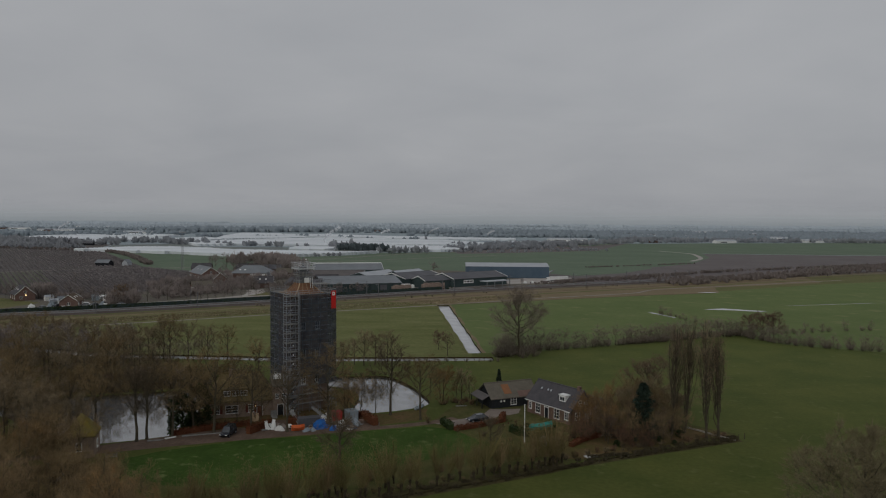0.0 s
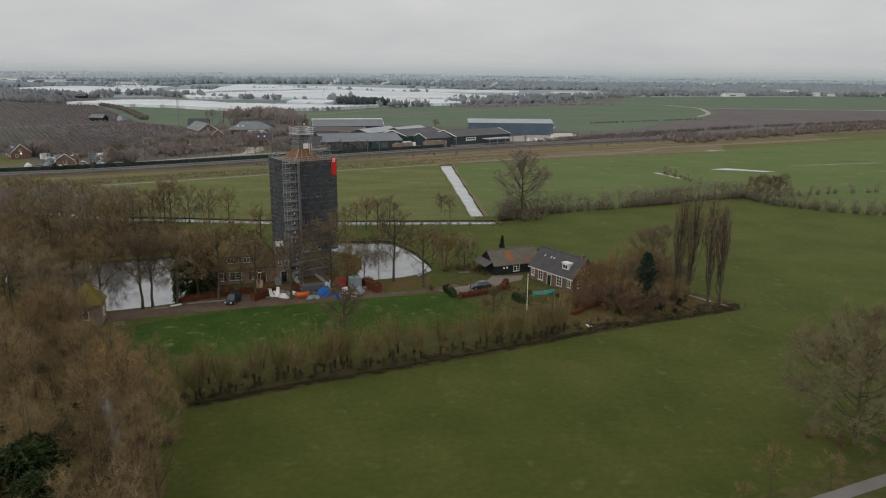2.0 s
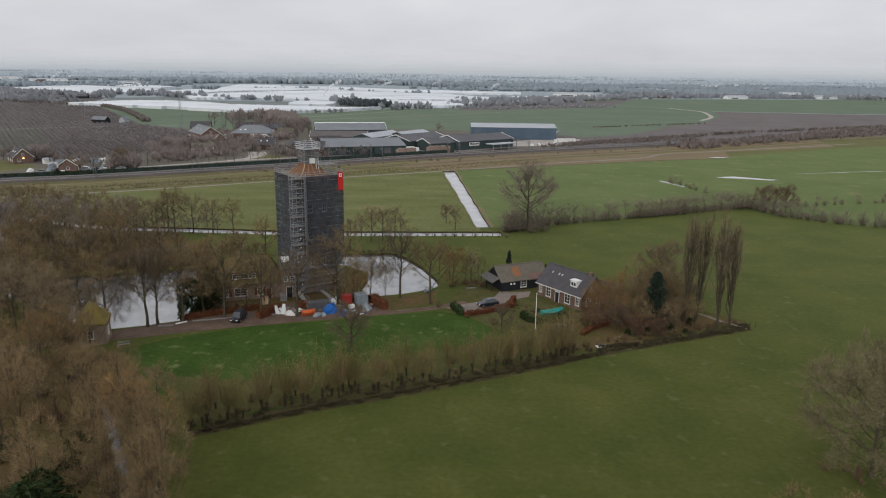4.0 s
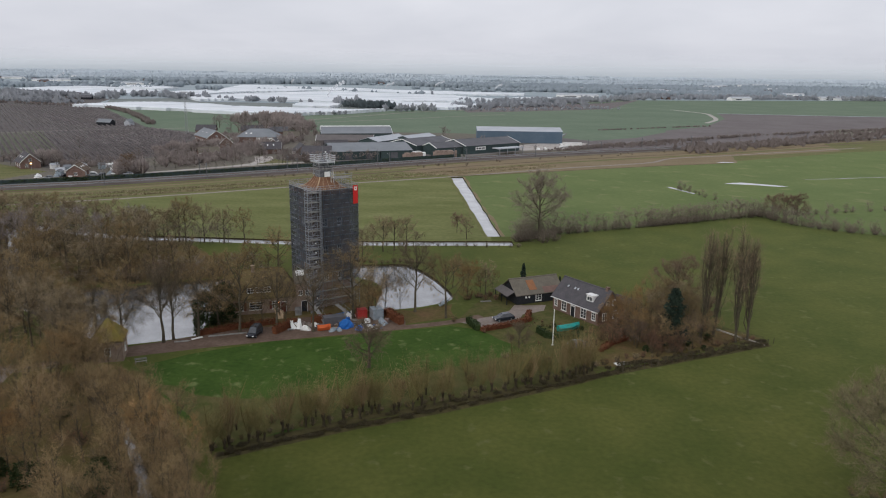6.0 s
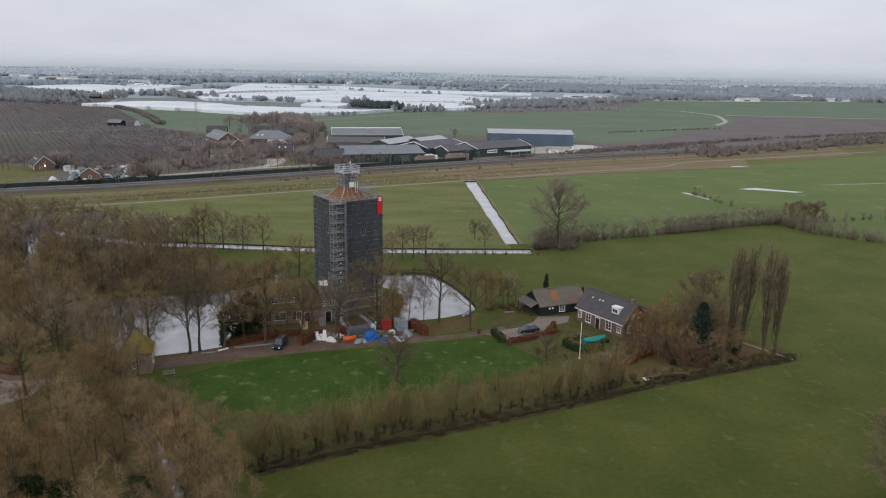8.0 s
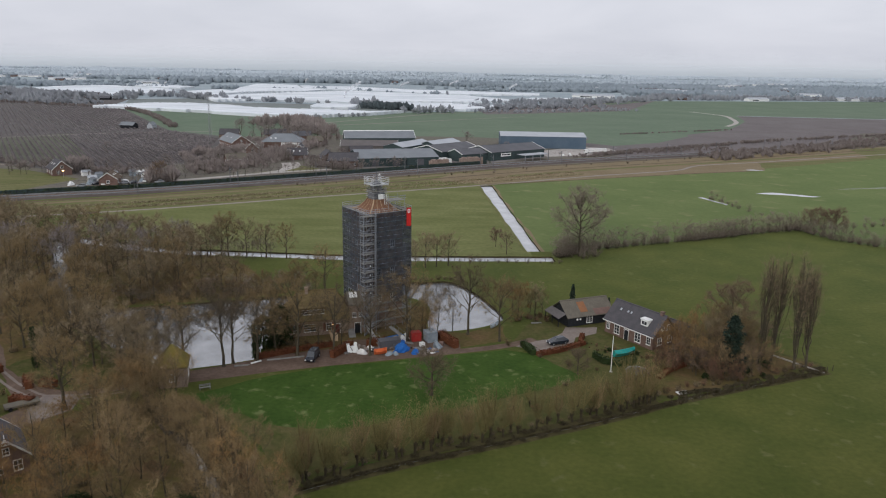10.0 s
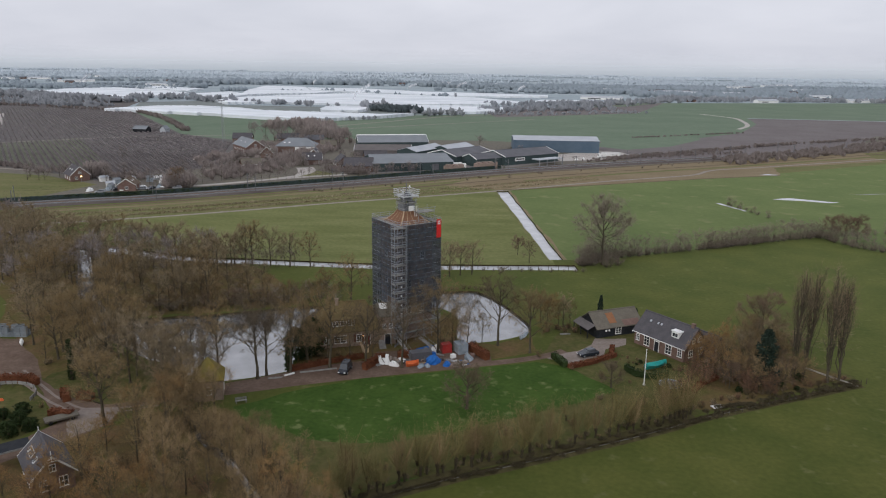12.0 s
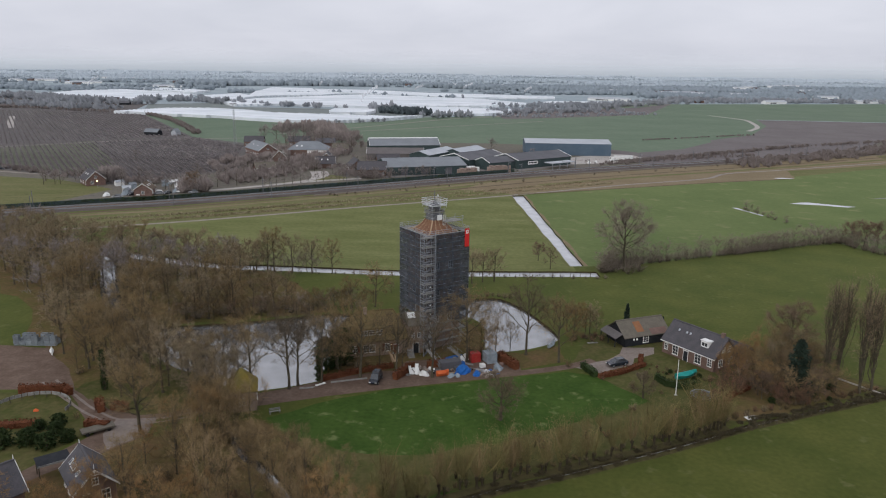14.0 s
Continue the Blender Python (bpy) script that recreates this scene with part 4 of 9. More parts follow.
def bush_meshes(seed, high, wide, stems=26, tw=26, mat_twig=None, twig=0.7, tww=0.022):
    rng = random.Random(seed)
    stem, crown = Geo(), Geo()
    for i in range(stems):
        a, r = rng.uniform(0, 6.28), math.sqrt(rng.uniform(0, 1))
        e = Vector((math.cos(a) * r * wide / 2, math.sin(a) * r * wide / 2, high * (1 - 0.5 * r * r) * rng.uniform(0.6, 1.0)))
        p = Vector((math.cos(a) * r * wide * 0.14, math.sin(a) * r * wide * 0.14, -0.1))
        ps = curve_pts(p, e, (0, 0, high * 0.12), 2, rng, 0.08)
        limb(stem, ps, 0.05, 0.015, 3)
        twigs(crown, ps, tw, twig, tww, rng, 0.5, (e - p).normalized() * 0.6)
    return stem.mesh("stems", BARK), crown.mesh("crown", mat_twig or TWIG)


def leafy_meshes(seed, profile, count, leaf, material, stem_r=0.14, high=8.0):
    """An evergreen: a stem and many small leaf tufts within the outline r = profile(z / high)."""
    rng = random.Random(seed)
    stem, crown = Geo(), Geo()
    stem.tube((0, 0, -0.1), (0, 0, high * 0.95), stem_r, 0.03, 6)
    for _ in range(count):
        s = rng.uniform(0.02, 1.0)
        r = profile(s) * math.sqrt(rng.uniform(0.2, 1.0)) * rng.uniform(0.7, 1.2) * (0.9 + 0.14 * math.sin(s * 31 + seed) + 0.1 * math.sin(s * 11))
        a = rng.uniform(0, 6.28)
        c = Vector((math.cos(a) * r, math.sin(a) * r, s * high))
        for _ in range(3):
            d = Vector((math.cos(a) + rng.gauss(0, .6), math.sin(a) + rng.gauss(0, .6), rng.gauss(-0.15, .5))).normalized() * leaf * rng.uniform(0.6, 1.4)
            w = d.cross(Vector((rng.gauss(0, 1), rng.gauss(0, 1), rng.gauss(0, 1)))).normalized() * leaf * 0.32
            crown.add([c - d * 0.3, c + w, c + d, c - w], [(0, 1, 2, 3)])
    return stem.mesh("trunk", BARK), crown.mesh("crown", material)


KINDS = {}
STUFF = {}


def mass(group, key, x, y, size=1.0):
    """A tree that is one of many in a far wood: it goes into the wood's one mesh."""
    STUFF.setdefault(group, []).append((key, x, y, size))




def plant(kind, x, y, size=1.0, turn=None, squash=1.0, label=None, group=None):
    """Sets a plant of a kind: the meshes of a kind are built once and shared. Far bushes join their hedgerow."""
    if kind.startswith("bush") and y > 50:
        return mass("bare bushes of the far ditches and hedgerows", f"farbush{int(kind[-1]) % 2}", x, y, size)
    if kind[:2] in ("sm", "lo") and y > 12:
        return mass("small bare trees along the far banks and hedgerows", "farsmall" if y > 56 and kind[:2] == "sm" else kind, x, y, size)
    meshes, names, name, text, category, grp = KINDS[kind]
    if turn is None:
        turn = (x * 37.7 + y * 91.3) % 360
    t = thing(name, at(x, y, 0, turn, (size, size, size * squash)), label or text, category, group or grp)
    for n, me in zip(names, meshes):
        part(n, me, None, t)
    return t


def kind(key, meshes, name, text, category, group, names=("trunk", "crown")):
    KINDS[key] = (meshes, names, name, text, category, group)


for i in range(4):
    kind(f"oak{i}", tree_meshes(100 + i, 15, 11.0, 3.4, 0.28, 10, 7, 5, 10, 1.05, 0.018), "tree", "tall bare deciduous tree with brown twigs", "tree", "bare trees by the moat")
for i in range(3):
    kind(f"grey{i}", tree_meshes(130 + i, 14, 9.5, 2.6, 0.24, 10, 7, 4, 10, 1.1, 0.02, twig_mat=TWIG_GREY, base=0.14), "tree", "bare grey-brown tree with dense fine twigs", "tree", "bare trees of the wood")
for i in range(3):
    kind(f"wood{i}", tree_meshes(150 + i, 12, 8.0, 1.4, 0.17, 10, 7, 4, 10, 1.1, 0.02, twig_mat=(TWIG, TWIG_RUST, TWIG_GREY)[i], base=0.05), "tree", ("low-branched bare tree with brown twigs", "bare alder with rusty brown twigs", "low-branched bare tree with grey twigs")[i], "tree", "bare trees of the wood")
for i in range(4):
    kind(f"near{i}", tree_meshes(160 + i, 12, 7.0, 0.9, 0.15, 10, 6, 5, 6, 1.25, 0.014, twig_mat=(TWIG, TWIG_RUST, TWIG_WARM, TWIG)[i], base=0.02, narrow=0.05), "tree", ("dense bare tree with fine brown twigs", "dense bare alder with rusty twigs", "dense bare tree with fine grey twigs", "dense bare tree with fine brown twigs")[i], "tree", "bare trees of the wood")
for i in range(2):
    kind(f"small{i}", tree_meshes(166 + i, 9, 7.0, 1.2, 0.14, 8, 5, 3, 6, 1.2, 0.03, twig_mat=(TWIG, TWIG_MAUVE)[i], base=0.04), "tree", ("small bare tree with brown twigs", "small bare tree with mauve-brown twigs")[i], "tree", "small bare trees")
for i in range(3):
    kind(f"lo{i}", tree_meshes(190 + i, 13, 9.5, 2.4, 0.24, 9, 6, 4, 7, 1.3, 0.027, twig_mat=(TWIG_GREY, TWIG, TWIG_MAUVE)[i], base=0.12), "tree", ("bare grey-brown tree with dense fine twigs", "bare brown tree with dense fine twigs", "bare mauve-brown tree with dense twigs")[i], "tree", "bare trees of the wood")
for i in range(3):
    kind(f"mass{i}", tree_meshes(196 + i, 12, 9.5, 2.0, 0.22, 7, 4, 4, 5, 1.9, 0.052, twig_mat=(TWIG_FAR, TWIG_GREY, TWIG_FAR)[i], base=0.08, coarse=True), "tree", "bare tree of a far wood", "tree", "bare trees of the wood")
kind("oak_big", tree_meshes(171, 22, 18, 5, 0.40, 18, 9, 6, 12, 1.3, 0.026, twig_mat=TWIG_HEDGE, base=0.14), "tree", "large solitary bare tree in the pasture", "tree", "bare pasture trees")
kind("oak_round", tree_meshes(172, 16, 16.5, 1.4, 0.24, 26, 12, 7, 13, 0.9, 0.020, twig_mat=TWIG_MOSS, base=0.0), "tree", "broad round bare tree with tangled branches", "tree", "bare pasture trees")
kind("fruit", tree_meshes(173, 9, 9.0, 1.3, 0.30, 13, 9, 5, 8, 0.8, 0.016, base=0.12, twig_mat=TWIG_DARK), "tree", "old bare orchard tree with crooked limbs", "tree", "bare garden trees")
kind("yard_oak", tree_meshes(177, 13, 9.5, 3.4, 0.32, 13, 8, 6, 11, 0.95, 0.015, base=0.22), "tree", "broad bare tree with a short forked trunk", "tree", "bare garden trees")
kind("open", tree_meshes(174, 17, 11.5, 4.5, 0.3, 12, 8, 5, 8, 1.0, 0.018, base=0.22, twig_mat=TWIG_DARK), "tree", "tall bare tree with open branches", "tree", "bare trees by the moat")
kind("mauve", tree_meshes(175, 13, 10, 2.0, 0.22, 12, 9, 6, 13, 0.95, 0.016, twig_mat=TWIG_MAUVE, base=0.08), "tree", "bare tree with dense mauve-brown twigs", "tree", "bare garden trees")
kind("young", tree_meshes(176, 6.0, 3.4, 1.5, 0.08, 6, 5, 3, 5, 0.7, 0.018, base=0.2), "tree", "slender young bare roadside tree", "tree", "young roadside trees")
for i in range(2):
    kind(f"poplar{i}", tree_meshes(180 + i, 25, 3.6, 0.6, 0.28, 30, 6, 3, 4, 1.1, 0.014, narrow=0.16, base=0.03, twig_mat=TWIG_POPLAR), "poplar", "tall narrow bare Lombardy poplar", "poplar", "row of poplars")
for i in range(4):
    kind(f"willow{i}", pollard_meshes(200 + i, 1.3 + 0.25 * (i % 2), (6.6, 7.6, 5.6, 8.2)[i], (42, 44, 40, 42)[i], (TWIG_OLIVE, TWIG, TWIG_OLIVE, TWIG_OLIVE)[i]), "pollard_willow", "pollard willow with a broom of brown whips", "willow", "row of pollard willows")
for i in range(3):
    kind(f"bush{i}", bush_meshes(220 + i, 2.6, 3.6, 20, 22, mat_twig=(TWIG, TWIG_GREY, TWIG_RED)[i]), "bush", ("bare brown bush on the bank", "bare grey-brown thicket bush on the bank", "bare red-brown shrub on rough ground")[i], "bush", "bushes along the ditches", ("stem", "crown"))
kind("sedge", leafy_meshes(229, lambda s: 1.1 * (1 - s) ** 0.4, 110, 0.26, SEDGE, 0.03, 0.6), "ditch_plants", "low dark winter growth on the ditch bank", "ditch plants", "ditch plants", ("stem", "crown"))
for i in range(2):
    kind(f"farbush{i}", bush_meshes(240 + i, 2.8, 3.4, 14, 26, TWIG_HEDGE, 0.8, 0.022), "bush", "bare hedgerow bush", "bush", "bushes along the ditches", ("stem", "crown"))
kind("farsmall", tree_meshes(244, 9, 6.4, 0.9, 0.12, 8, 5, 3, 7, 1.2, 0.026, twig_mat=TWIG_HEDGE, base=0.02, narrow=0.06), "tree", "small bare hedgerow tree", "tree", "small bare trees")
kind("bramble", bush_meshes(228, 0.9, 2.2, 18, 26, SEDGE, 0.5, 0.024), "bramble", "low dark bramble thicket on the ditch bank", "bramble", "brambles on the ditch", ("stem", "crown"))
kind("shrub_red", bush_meshes(230, 6.0, 5.5, 34, 40, TWIG_RED, 0.9), "shrub", "large bare shrub with red-brown twigs", "shrub", "garden shrubs", ("stem", "crown"))
kind("shrub_green", leafy_meshes(231, lambda s: 1.5 * math.sqrt(max(0.0, 1 - (2 * s - 0.8) ** 2 / 1.6)), 500, 0.3, IVY, high=2.2), "shrub", "dark evergreen garden shrub", "shrub", "evergreen shrubs", ("stem", "crown"))
kind("conifer", leafy_meshes(232, lambda s: 3.5 * (1 - s) ** 0.45 * (0.45 + 0.55 * ((s * 7) % 1)), 1250, 0.5, CONIFER, 0.2, 11.5), "conifer", "dark green conifer in the garden", "conifer", "conifers")
kind("cone", leafy_meshes(233, lambda s: 1.3 * (1 - s) ** 0.8, 700, 0.3, CONIFER, 0.14, 7.0), "conifer", "small pointed dark conifer behind the barn", "conifer", "conifers")
kind("yew", leafy_meshes(234, lambda s: 3.6 * math.sqrt(max(0.0, 1 - (1.7 * s - 0.7) ** 2)) * (0.8 + 0.25 * math.sin(s * 23)), 1600, 0.46, IVY, 0.3, 8.5), "yew", "broad dark evergreen tree by the moat house", "evergreen tree", "evergreen trees")
kind("ivy_oak", leafy_meshes(235, lambda s: 0.75 * (1 - 0.4 * s), 700, 0.28, IVY, 0.3, 9.0), "ivy_column", "old stump thickly clad in dark ivy", "ivy", "ivy-clad stumps")

def join_masses():
    for group, (label, items) in {g: (g, i) for g, i in STUFF.items()}.items():
        vs, loops, totals, mats_i, slots, base = [], [], [], [], [], 0
        for key, x, y, size in items:
            m = np.array(at(x, y, 0, (x * 37.7 + y * 91.3) % 360, size))
            for me in KINDS[key][0]:
                co = np.empty(len(me.vertices) * 3, np.float32)
                me.vertices.foreach_get("co", co)
                co = co.reshape(-1, 3) @ m[:3, :3].T + m[:3, 3]
                li = np.empty(len(me.loops), np.int32)
                me.loops.foreach_get("vertex_index", li)
                lt = np.empty(len(me.polygons), np.int32)
                me.polygons.foreach_get("loop_total", lt)
                if me.materials[0] not in slots:
                    slots.append(me.materials[0])
                vs.append(co)
                loops.append(li + base)
                totals.append(lt)
                mats_i.append(np.full(len(lt), slots.index(me.materials[0]), np.int32))
                base += len(co)
        vs, loops, totals, mats_i = np.concatenate(vs), np.concatenate(loops), np.concatenate(totals), np.concatenate(mats_i)
        me = bpy.data.meshes.new("wood")
        me.vertices.add(len(vs))
        me.vertices.foreach_set("co", vs.astype(np.float32).ravel())
        me.loops.add(len(loops))
        me.loops.foreach_set("vertex_index", loops)
        me.polygons.add(len(totals))
        me.polygons.foreach_set("loop_start", np.concatenate(([0], np.cumsum(totals)[:-1])).astype(np.int32))
        me.polygons.foreach_set("material_index", mats_i)
        for s in slots:
            me.materials.append(s)
        me.update(calc_edges=True)
        me.validate()
        tagged(new("wood", me), label, "woods", kind="stuff")


rng = random.Random(31)
# trees by the moat and round the tower
for k, x, y, s in (("oak0", -32.3, -21.2, 1.05), ("open", -25.6, -19.4, 0.98), ("open", -24.2, -18.0, 0.92), ("oak2", -19.9, -16.6, 0.98), ("oak1", -12.6, -13.8, 1.1),
                   ("open", -5.4, -13.2, 0.85), ("open", 1.8, -13.0, 0.86), ("oak3", 8.9, -4.8, 1.12), ("open", 21.8, -0.6, 1.0), ("oak2", 28.4, -4.4, 0.95),
                   ("wood1", 33.5, 8.5, 0.8), ("oak1", -18.0, -9.5, 0.95), ("wood0", 12.5, -1.5, 0.7), ("grey1", 38, 12, 0.6), ("grey0", 14.6, 53.5, 0.75), ("grey2", 11.5, 52, 0.8), ("grey1", 18, 54.5, 0.75), ("grey2", 8.5, 54, 0.6),
                   ("grey0", 6.5, 42, 0.7), ("grey1", 2, 41, 0.75), ("wood2", -4, 40, 0.7), ("oak3", -14, 30, 0.8), ("wood0", -20, 29, 0.75)):
    plant(k, x, y, s)
for i, (x, y, s) in enumerate(((-34, -24, 0.9), (-37, -21, 1.0), (-41, -19.5, 0.95), (-45, -17, 1.0), (-48, -14.5, 0.95), (-52, -11.5, 1.0), (-56, -9, 0.95), (-60, -5.5, 1.0), (-44, -22, 0.9), (-49, -19, 0.9), (-54, -15, 1.0), (-59, -11, 0.95), (-64, -6, 0.95), (-68, 0, 1.0), (-39, -24.5, 0.85))):
    plant(("grey0", "oak1", "grey1", "wood0", "grey2", "oak3")[i % 6], x, y, s * 0.92)
for i in range(22):
    plant(("small0", "bush1", "small1", "bush0")[i % 4], -60 + i * 1.9 + rng.uniform(-1, 1), 15.5 + i * 0.52 + rng.uniform(0, 3), rng.uniform(0.45, 0.7))
for i in range(16):
    plant(("small0", "small1")[i % 2], -74 + i * 2.6, 61.4 + 4 * math.exp(-i / 4.0) + rng.uniform(-2.0, 0), rng.uniform(0.55, 0.8))
for i in range(34):
    x = -56 + i * 1.75 + rng.uniform(-1, 1)
    plant(("lo1", "small0", "lo0", "bush0")[i % 4], x, max(18.0 + 0.33 * (x + 56), 20) + rng.uniform(1, 12 if x < -34 else 4) if x < -14 else 39.5 + rng.uniform(0, 3), rng.uniform(0.45, 0.72) if x < -34 else rng.uniform(0.22, 0.42))
for i in range(44):
    x = -62 + i * 1.05 + rng.uniform(-.6, .6)
    mass("brushwood on the far bank of the moat", ("farsmall", "small1", "farbush1", "small0")[i % 4], x, 15.4 + 0.26 * (x + 62) + rng.uniform(0.5, 5.5), rng.uniform(0.4, 0.7) if i % 4 != 2 else 1.1)
for i in range(12):
    plant("bush1", 4 + i * 1.6, 39.6 + 0.9 * math.sin(i), rng.uniform(0.4, 0.7))
for i in range(40):
    plant(("bush0", "bush1")[i % 2], -66 + i * 3.0 + rng.uniform(-1, 1), 59.0 + (2.2 if i < 6 else 2.2 * math.exp(-(i - 6) / 6.0)) + rng.uniform(-.8, .2), rng.uniform(0.3, 0.6))
# trees on the cross ditch
for i, (x, y, s) in enumerate(((-66, 63.2, 0.8), (-61, 62.4, 0.7), (-53, 61.8, 0.75), (-49.6, 61.5, 0.98), (-47.5, 61.2, 0.9), (-42, 60.8, 0.9), (-36, 60.2, 0.85), (-30, 59.8, 0.7), (-75, 66, 0.85), (-84, 69, 0.9), (-91, 71.5, 0.85), (-99, 75, 0.9))):
    plant(("grey0", "oak1", "grey2")[i % 3], x, y, s)
plant("oak_big", 58.5, 67.5, 0.98)
for i, (x, y) in enumerate(((55, 66), (61, 69), (63.5, 67), (52.5, 65.5), (59.5, 64.5))):
    plant(f"bush{i % 2}", x, y, 1.5)
plant("fruit", 14.3, -30.7, 0.98)
plant("mauve", 33.5, 78, 0.5)
plant("grey1", 36.2, 68.5, 0.55)

# the wood along the west stream and beyond the moat
WEST_WOOD = [(-58, -16), (-62, 16), (-34, 26), (-44, 58), (-66, 63), (-106, 78), (-150, 112), (-172, 92), (-128, 52), (-98, 26), (-86, 6), (-74, -8), (-64, -22)]
rng = random.Random(31)
spots = []
tries = 0
while len(spots) < 128 and tries < 6000:
    tries += 1
    x, y = rng.uniform(-172, -34), rng.uniform(-22, 112)
    if not inside(x, y, WEST_WOOD) or any(inside(x, y, WATERS[w]) for w in ("moat_west", "west_stream", "cross_ditch")):
        continue
    if -50 < x < -20 and 30 < y < 60:
        continue
    if any((x - a) ** 2 + (y - b) ** 2 < 3.9 ** 2 for a, b in spots):
        continue
    spots.append((x, y))
STREAM_BANK = [(-91, 46), (-80, 29), (-70, 13), (-62, 6), (-66, -4), (-72, 0), (-88, 28)]
for i, (x, y) in enumerate(spots):
    far = y > 40 or x < -92
    size = rng.uniform(0.75, 1.08) if far else rng.uniform(0.7, 1.0)
    if inside(x, y, STREAM_BANK):
        continue
    if far:
        mass("bare winter wood along the west stream", ("mass1", "mass0", "mass1", "mass1")[i % 4], x, y, size)
    else:
        plant(("grey0", "lo1", "oak0", "grey2", "wood2", "lo0")[i % 6], x, y, size)
for i, (x, y) in enumerate(((-101, 62), (-96, 60), (-94, 50), (-88, 48), (-81, 36), (-77, 26), (-72, 20), (-93, 56), (-79, 31), (-94, 44), (-97, 50), (-91, 40), (-104, 70), (-98, 72))):
    mass("bare winter wood along the west stream", ("lo0", "mass1", "lo1", "mass0")[i % 4], x, y, 0.72 + 0.07 * (i % 4))
# the wood nearest the camera's side, along the wood stream
SOUTH_WOOD = [(-29, -35), (-21, -43), (-9, -57), (0, -74), (5, -92), (2, -108), (-26, -122), (-58, -112), (-50, -74), (-40, -58), (-40, -44), (-38, -34)]
spots = []
tries = 0
while len(spots) < 84 and tries < 8000:
    tries += 1
    x, y = rng.uniform(-58, 6), rng.uniform(-122, -33)
    if not inside(x, y, SOUTH_WOOD) or inside(x, y, WATERS["wood_stream"]):
        continue
    if any((x - a) ** 2 + (y - b) ** 2 < 3.6 ** 2 for a, b in spots):
        continue
    spots.append((x, y))


def wood_size(x, y, size):
    """Trees stay low before the garden house, where the wood thins out to scrub."""
    if x > -29.5 and y > -60:
        return min(size, (-29 - y) * 0.42 / 12)
    return size


for i, (x, y) in enumerate(spots):
    s = wood_size(x, y, rng.uniform(0.66, 0.98))
    if s > 0.34:
        plant(("near0", "near2", "near3", "near1", "near0", "near2")[i % 6], x, y, s)
for i in range(60):
    x, y = rng.uniform(-52, 3), rng.uniform(-112, -36)
    if inside(x, y, SOUTH_WOOD) and not inside(x, y, WATERS["wood_stream"]):
        plant(f"bush{i % 3}", x, y, rng.uniform(0.6, 1.1) if y < -46 else 0.5)
for i in range(22):
    s = i / 21 * 6
    k = min(int(s), 5)
    sp = ((-32, -34), (-29, -42), (-21, -51), (-14, -62), (-9, -72), (-5, -80), (0, -96))
    x, y = sp[k][0] + (sp[k + 1][0] - sp[k][0]) * (s - k), sp[k][1] + (sp[k + 1][1] - sp[k][1]) * (s - k)
    plant(("near0", "near2", "near3")[i % 3], x + (2.4 if i % 2 else -2.4), y + rng.uniform(-.8, .8), max(0.3, wood_size(x, y, rng.uniform(0.7, 0.95))))
for i, (x, y, s) in enumerate(((-30.8, -36.2, 0.7), (-29.8, -39.6, 0.68), (-33.2, -37.6, 0.75), (-31.5, -38, 0.78), (-34.5, -41, 0.85), (-37, -36, 0.8), (-32.5, -46, 0.85), (-36, -50, 0.9), (-30.6, -50, 0.7), (-39, -42, 0.8), (-33.8, -33.5, 0.72))):
    plant(("near2", "near0", "near3", "near2", "near1")[i % 5], x, y, s)
for i in range(46):
    s = rng.uniform(0, 5.99)
    k = int(s)
    plant(f"bush{(0, 1, 0, 2)[i % 4]}", sp[k][0] + (sp[k + 1][0] - sp[k][0]) * (s - k) + rng.choice((-1.5, 1.5)), sp[k][1] + (sp[k + 1][1] - sp[k][1]) * (s - k) + rng.uniform(-.6, .6), rng.uniform(0.5, 0.9))
for i in range(44):
    s = i / 43
    plant(("bush0", "bush1", "bush0", "bush2")[i % 4], -13 + 16 * s ** 0.8 + rng.uniform(-2.2, 1.0), -55 - 50 * s + rng.uniform(-1, 1), rng.uniform(0.55, 1.0))
for i in range(16):
    x, y = rng.uniform(-46, -6), rng.uniform(-104, -48)
    if inside(x, y, SOUTH_WOOD):
        plant("shrub_green", x, y, rng.uniform(0.8, 1.4), label="dark holly thicket under the bare trees")
for k, x, y, s in (("near0", 12, -2.2, 0.72), ("near2", 15.2, 0.4, 0.78), ("near0", 9.6, -4.6, 0.62), ("near1", 13.6, -4.2, 0.55), ("near2", -13.5, -10.8, 0.85), ("near0", -9.2, -9.6, 0.8), ("near2", -17, -12.2, 0.8), ("near0", -4.6, -8.4, 0.75), ("near0", 18.5, 1.0, 0.6), ("near2", 33, 14, 0.7), ("near0", 36.5, 10.5, 0.62), ("near2", 30.5, 18, 0.65), ("near0", 40, 14.5, 0.5)):
    plant(k, x, y, s)
for x, y, s in ((-12, -84, 0.95), (-10.6, -89, 1.15), (-7, -93, 1.05), (-15, -90, 1.15), (-12, -95, 1.1)):
    plant("yew", x, y, s, label="dark evergreen tree in the wood")
for k, x, y, s in (("yard_oak", -46.6, -37.8, 1.0), ("near1", -43.5, -62.5, 0.6), ("near1", -50.5, -61.5, 0.5), ("near1", -40.5, -56, 0.55), ("open", -35.5, -31.5, 0.62), ("grey0", -37.5, -26.5, 0.85), ("grey1", -40.5, -26.5, 0.9), ("wood2", -43, -24, 0.9), ("grey2", -49, -22, 0.95), ("oak3", -54, -20, 0.9),
                   ("wood1", -42, -47, 0.6), ("wood1", -44, -60, 0.7), ("wood1", -57, -62, 0.7), ("grey2", -56, -24, 0.7)):
    plant(k, x, y, s)
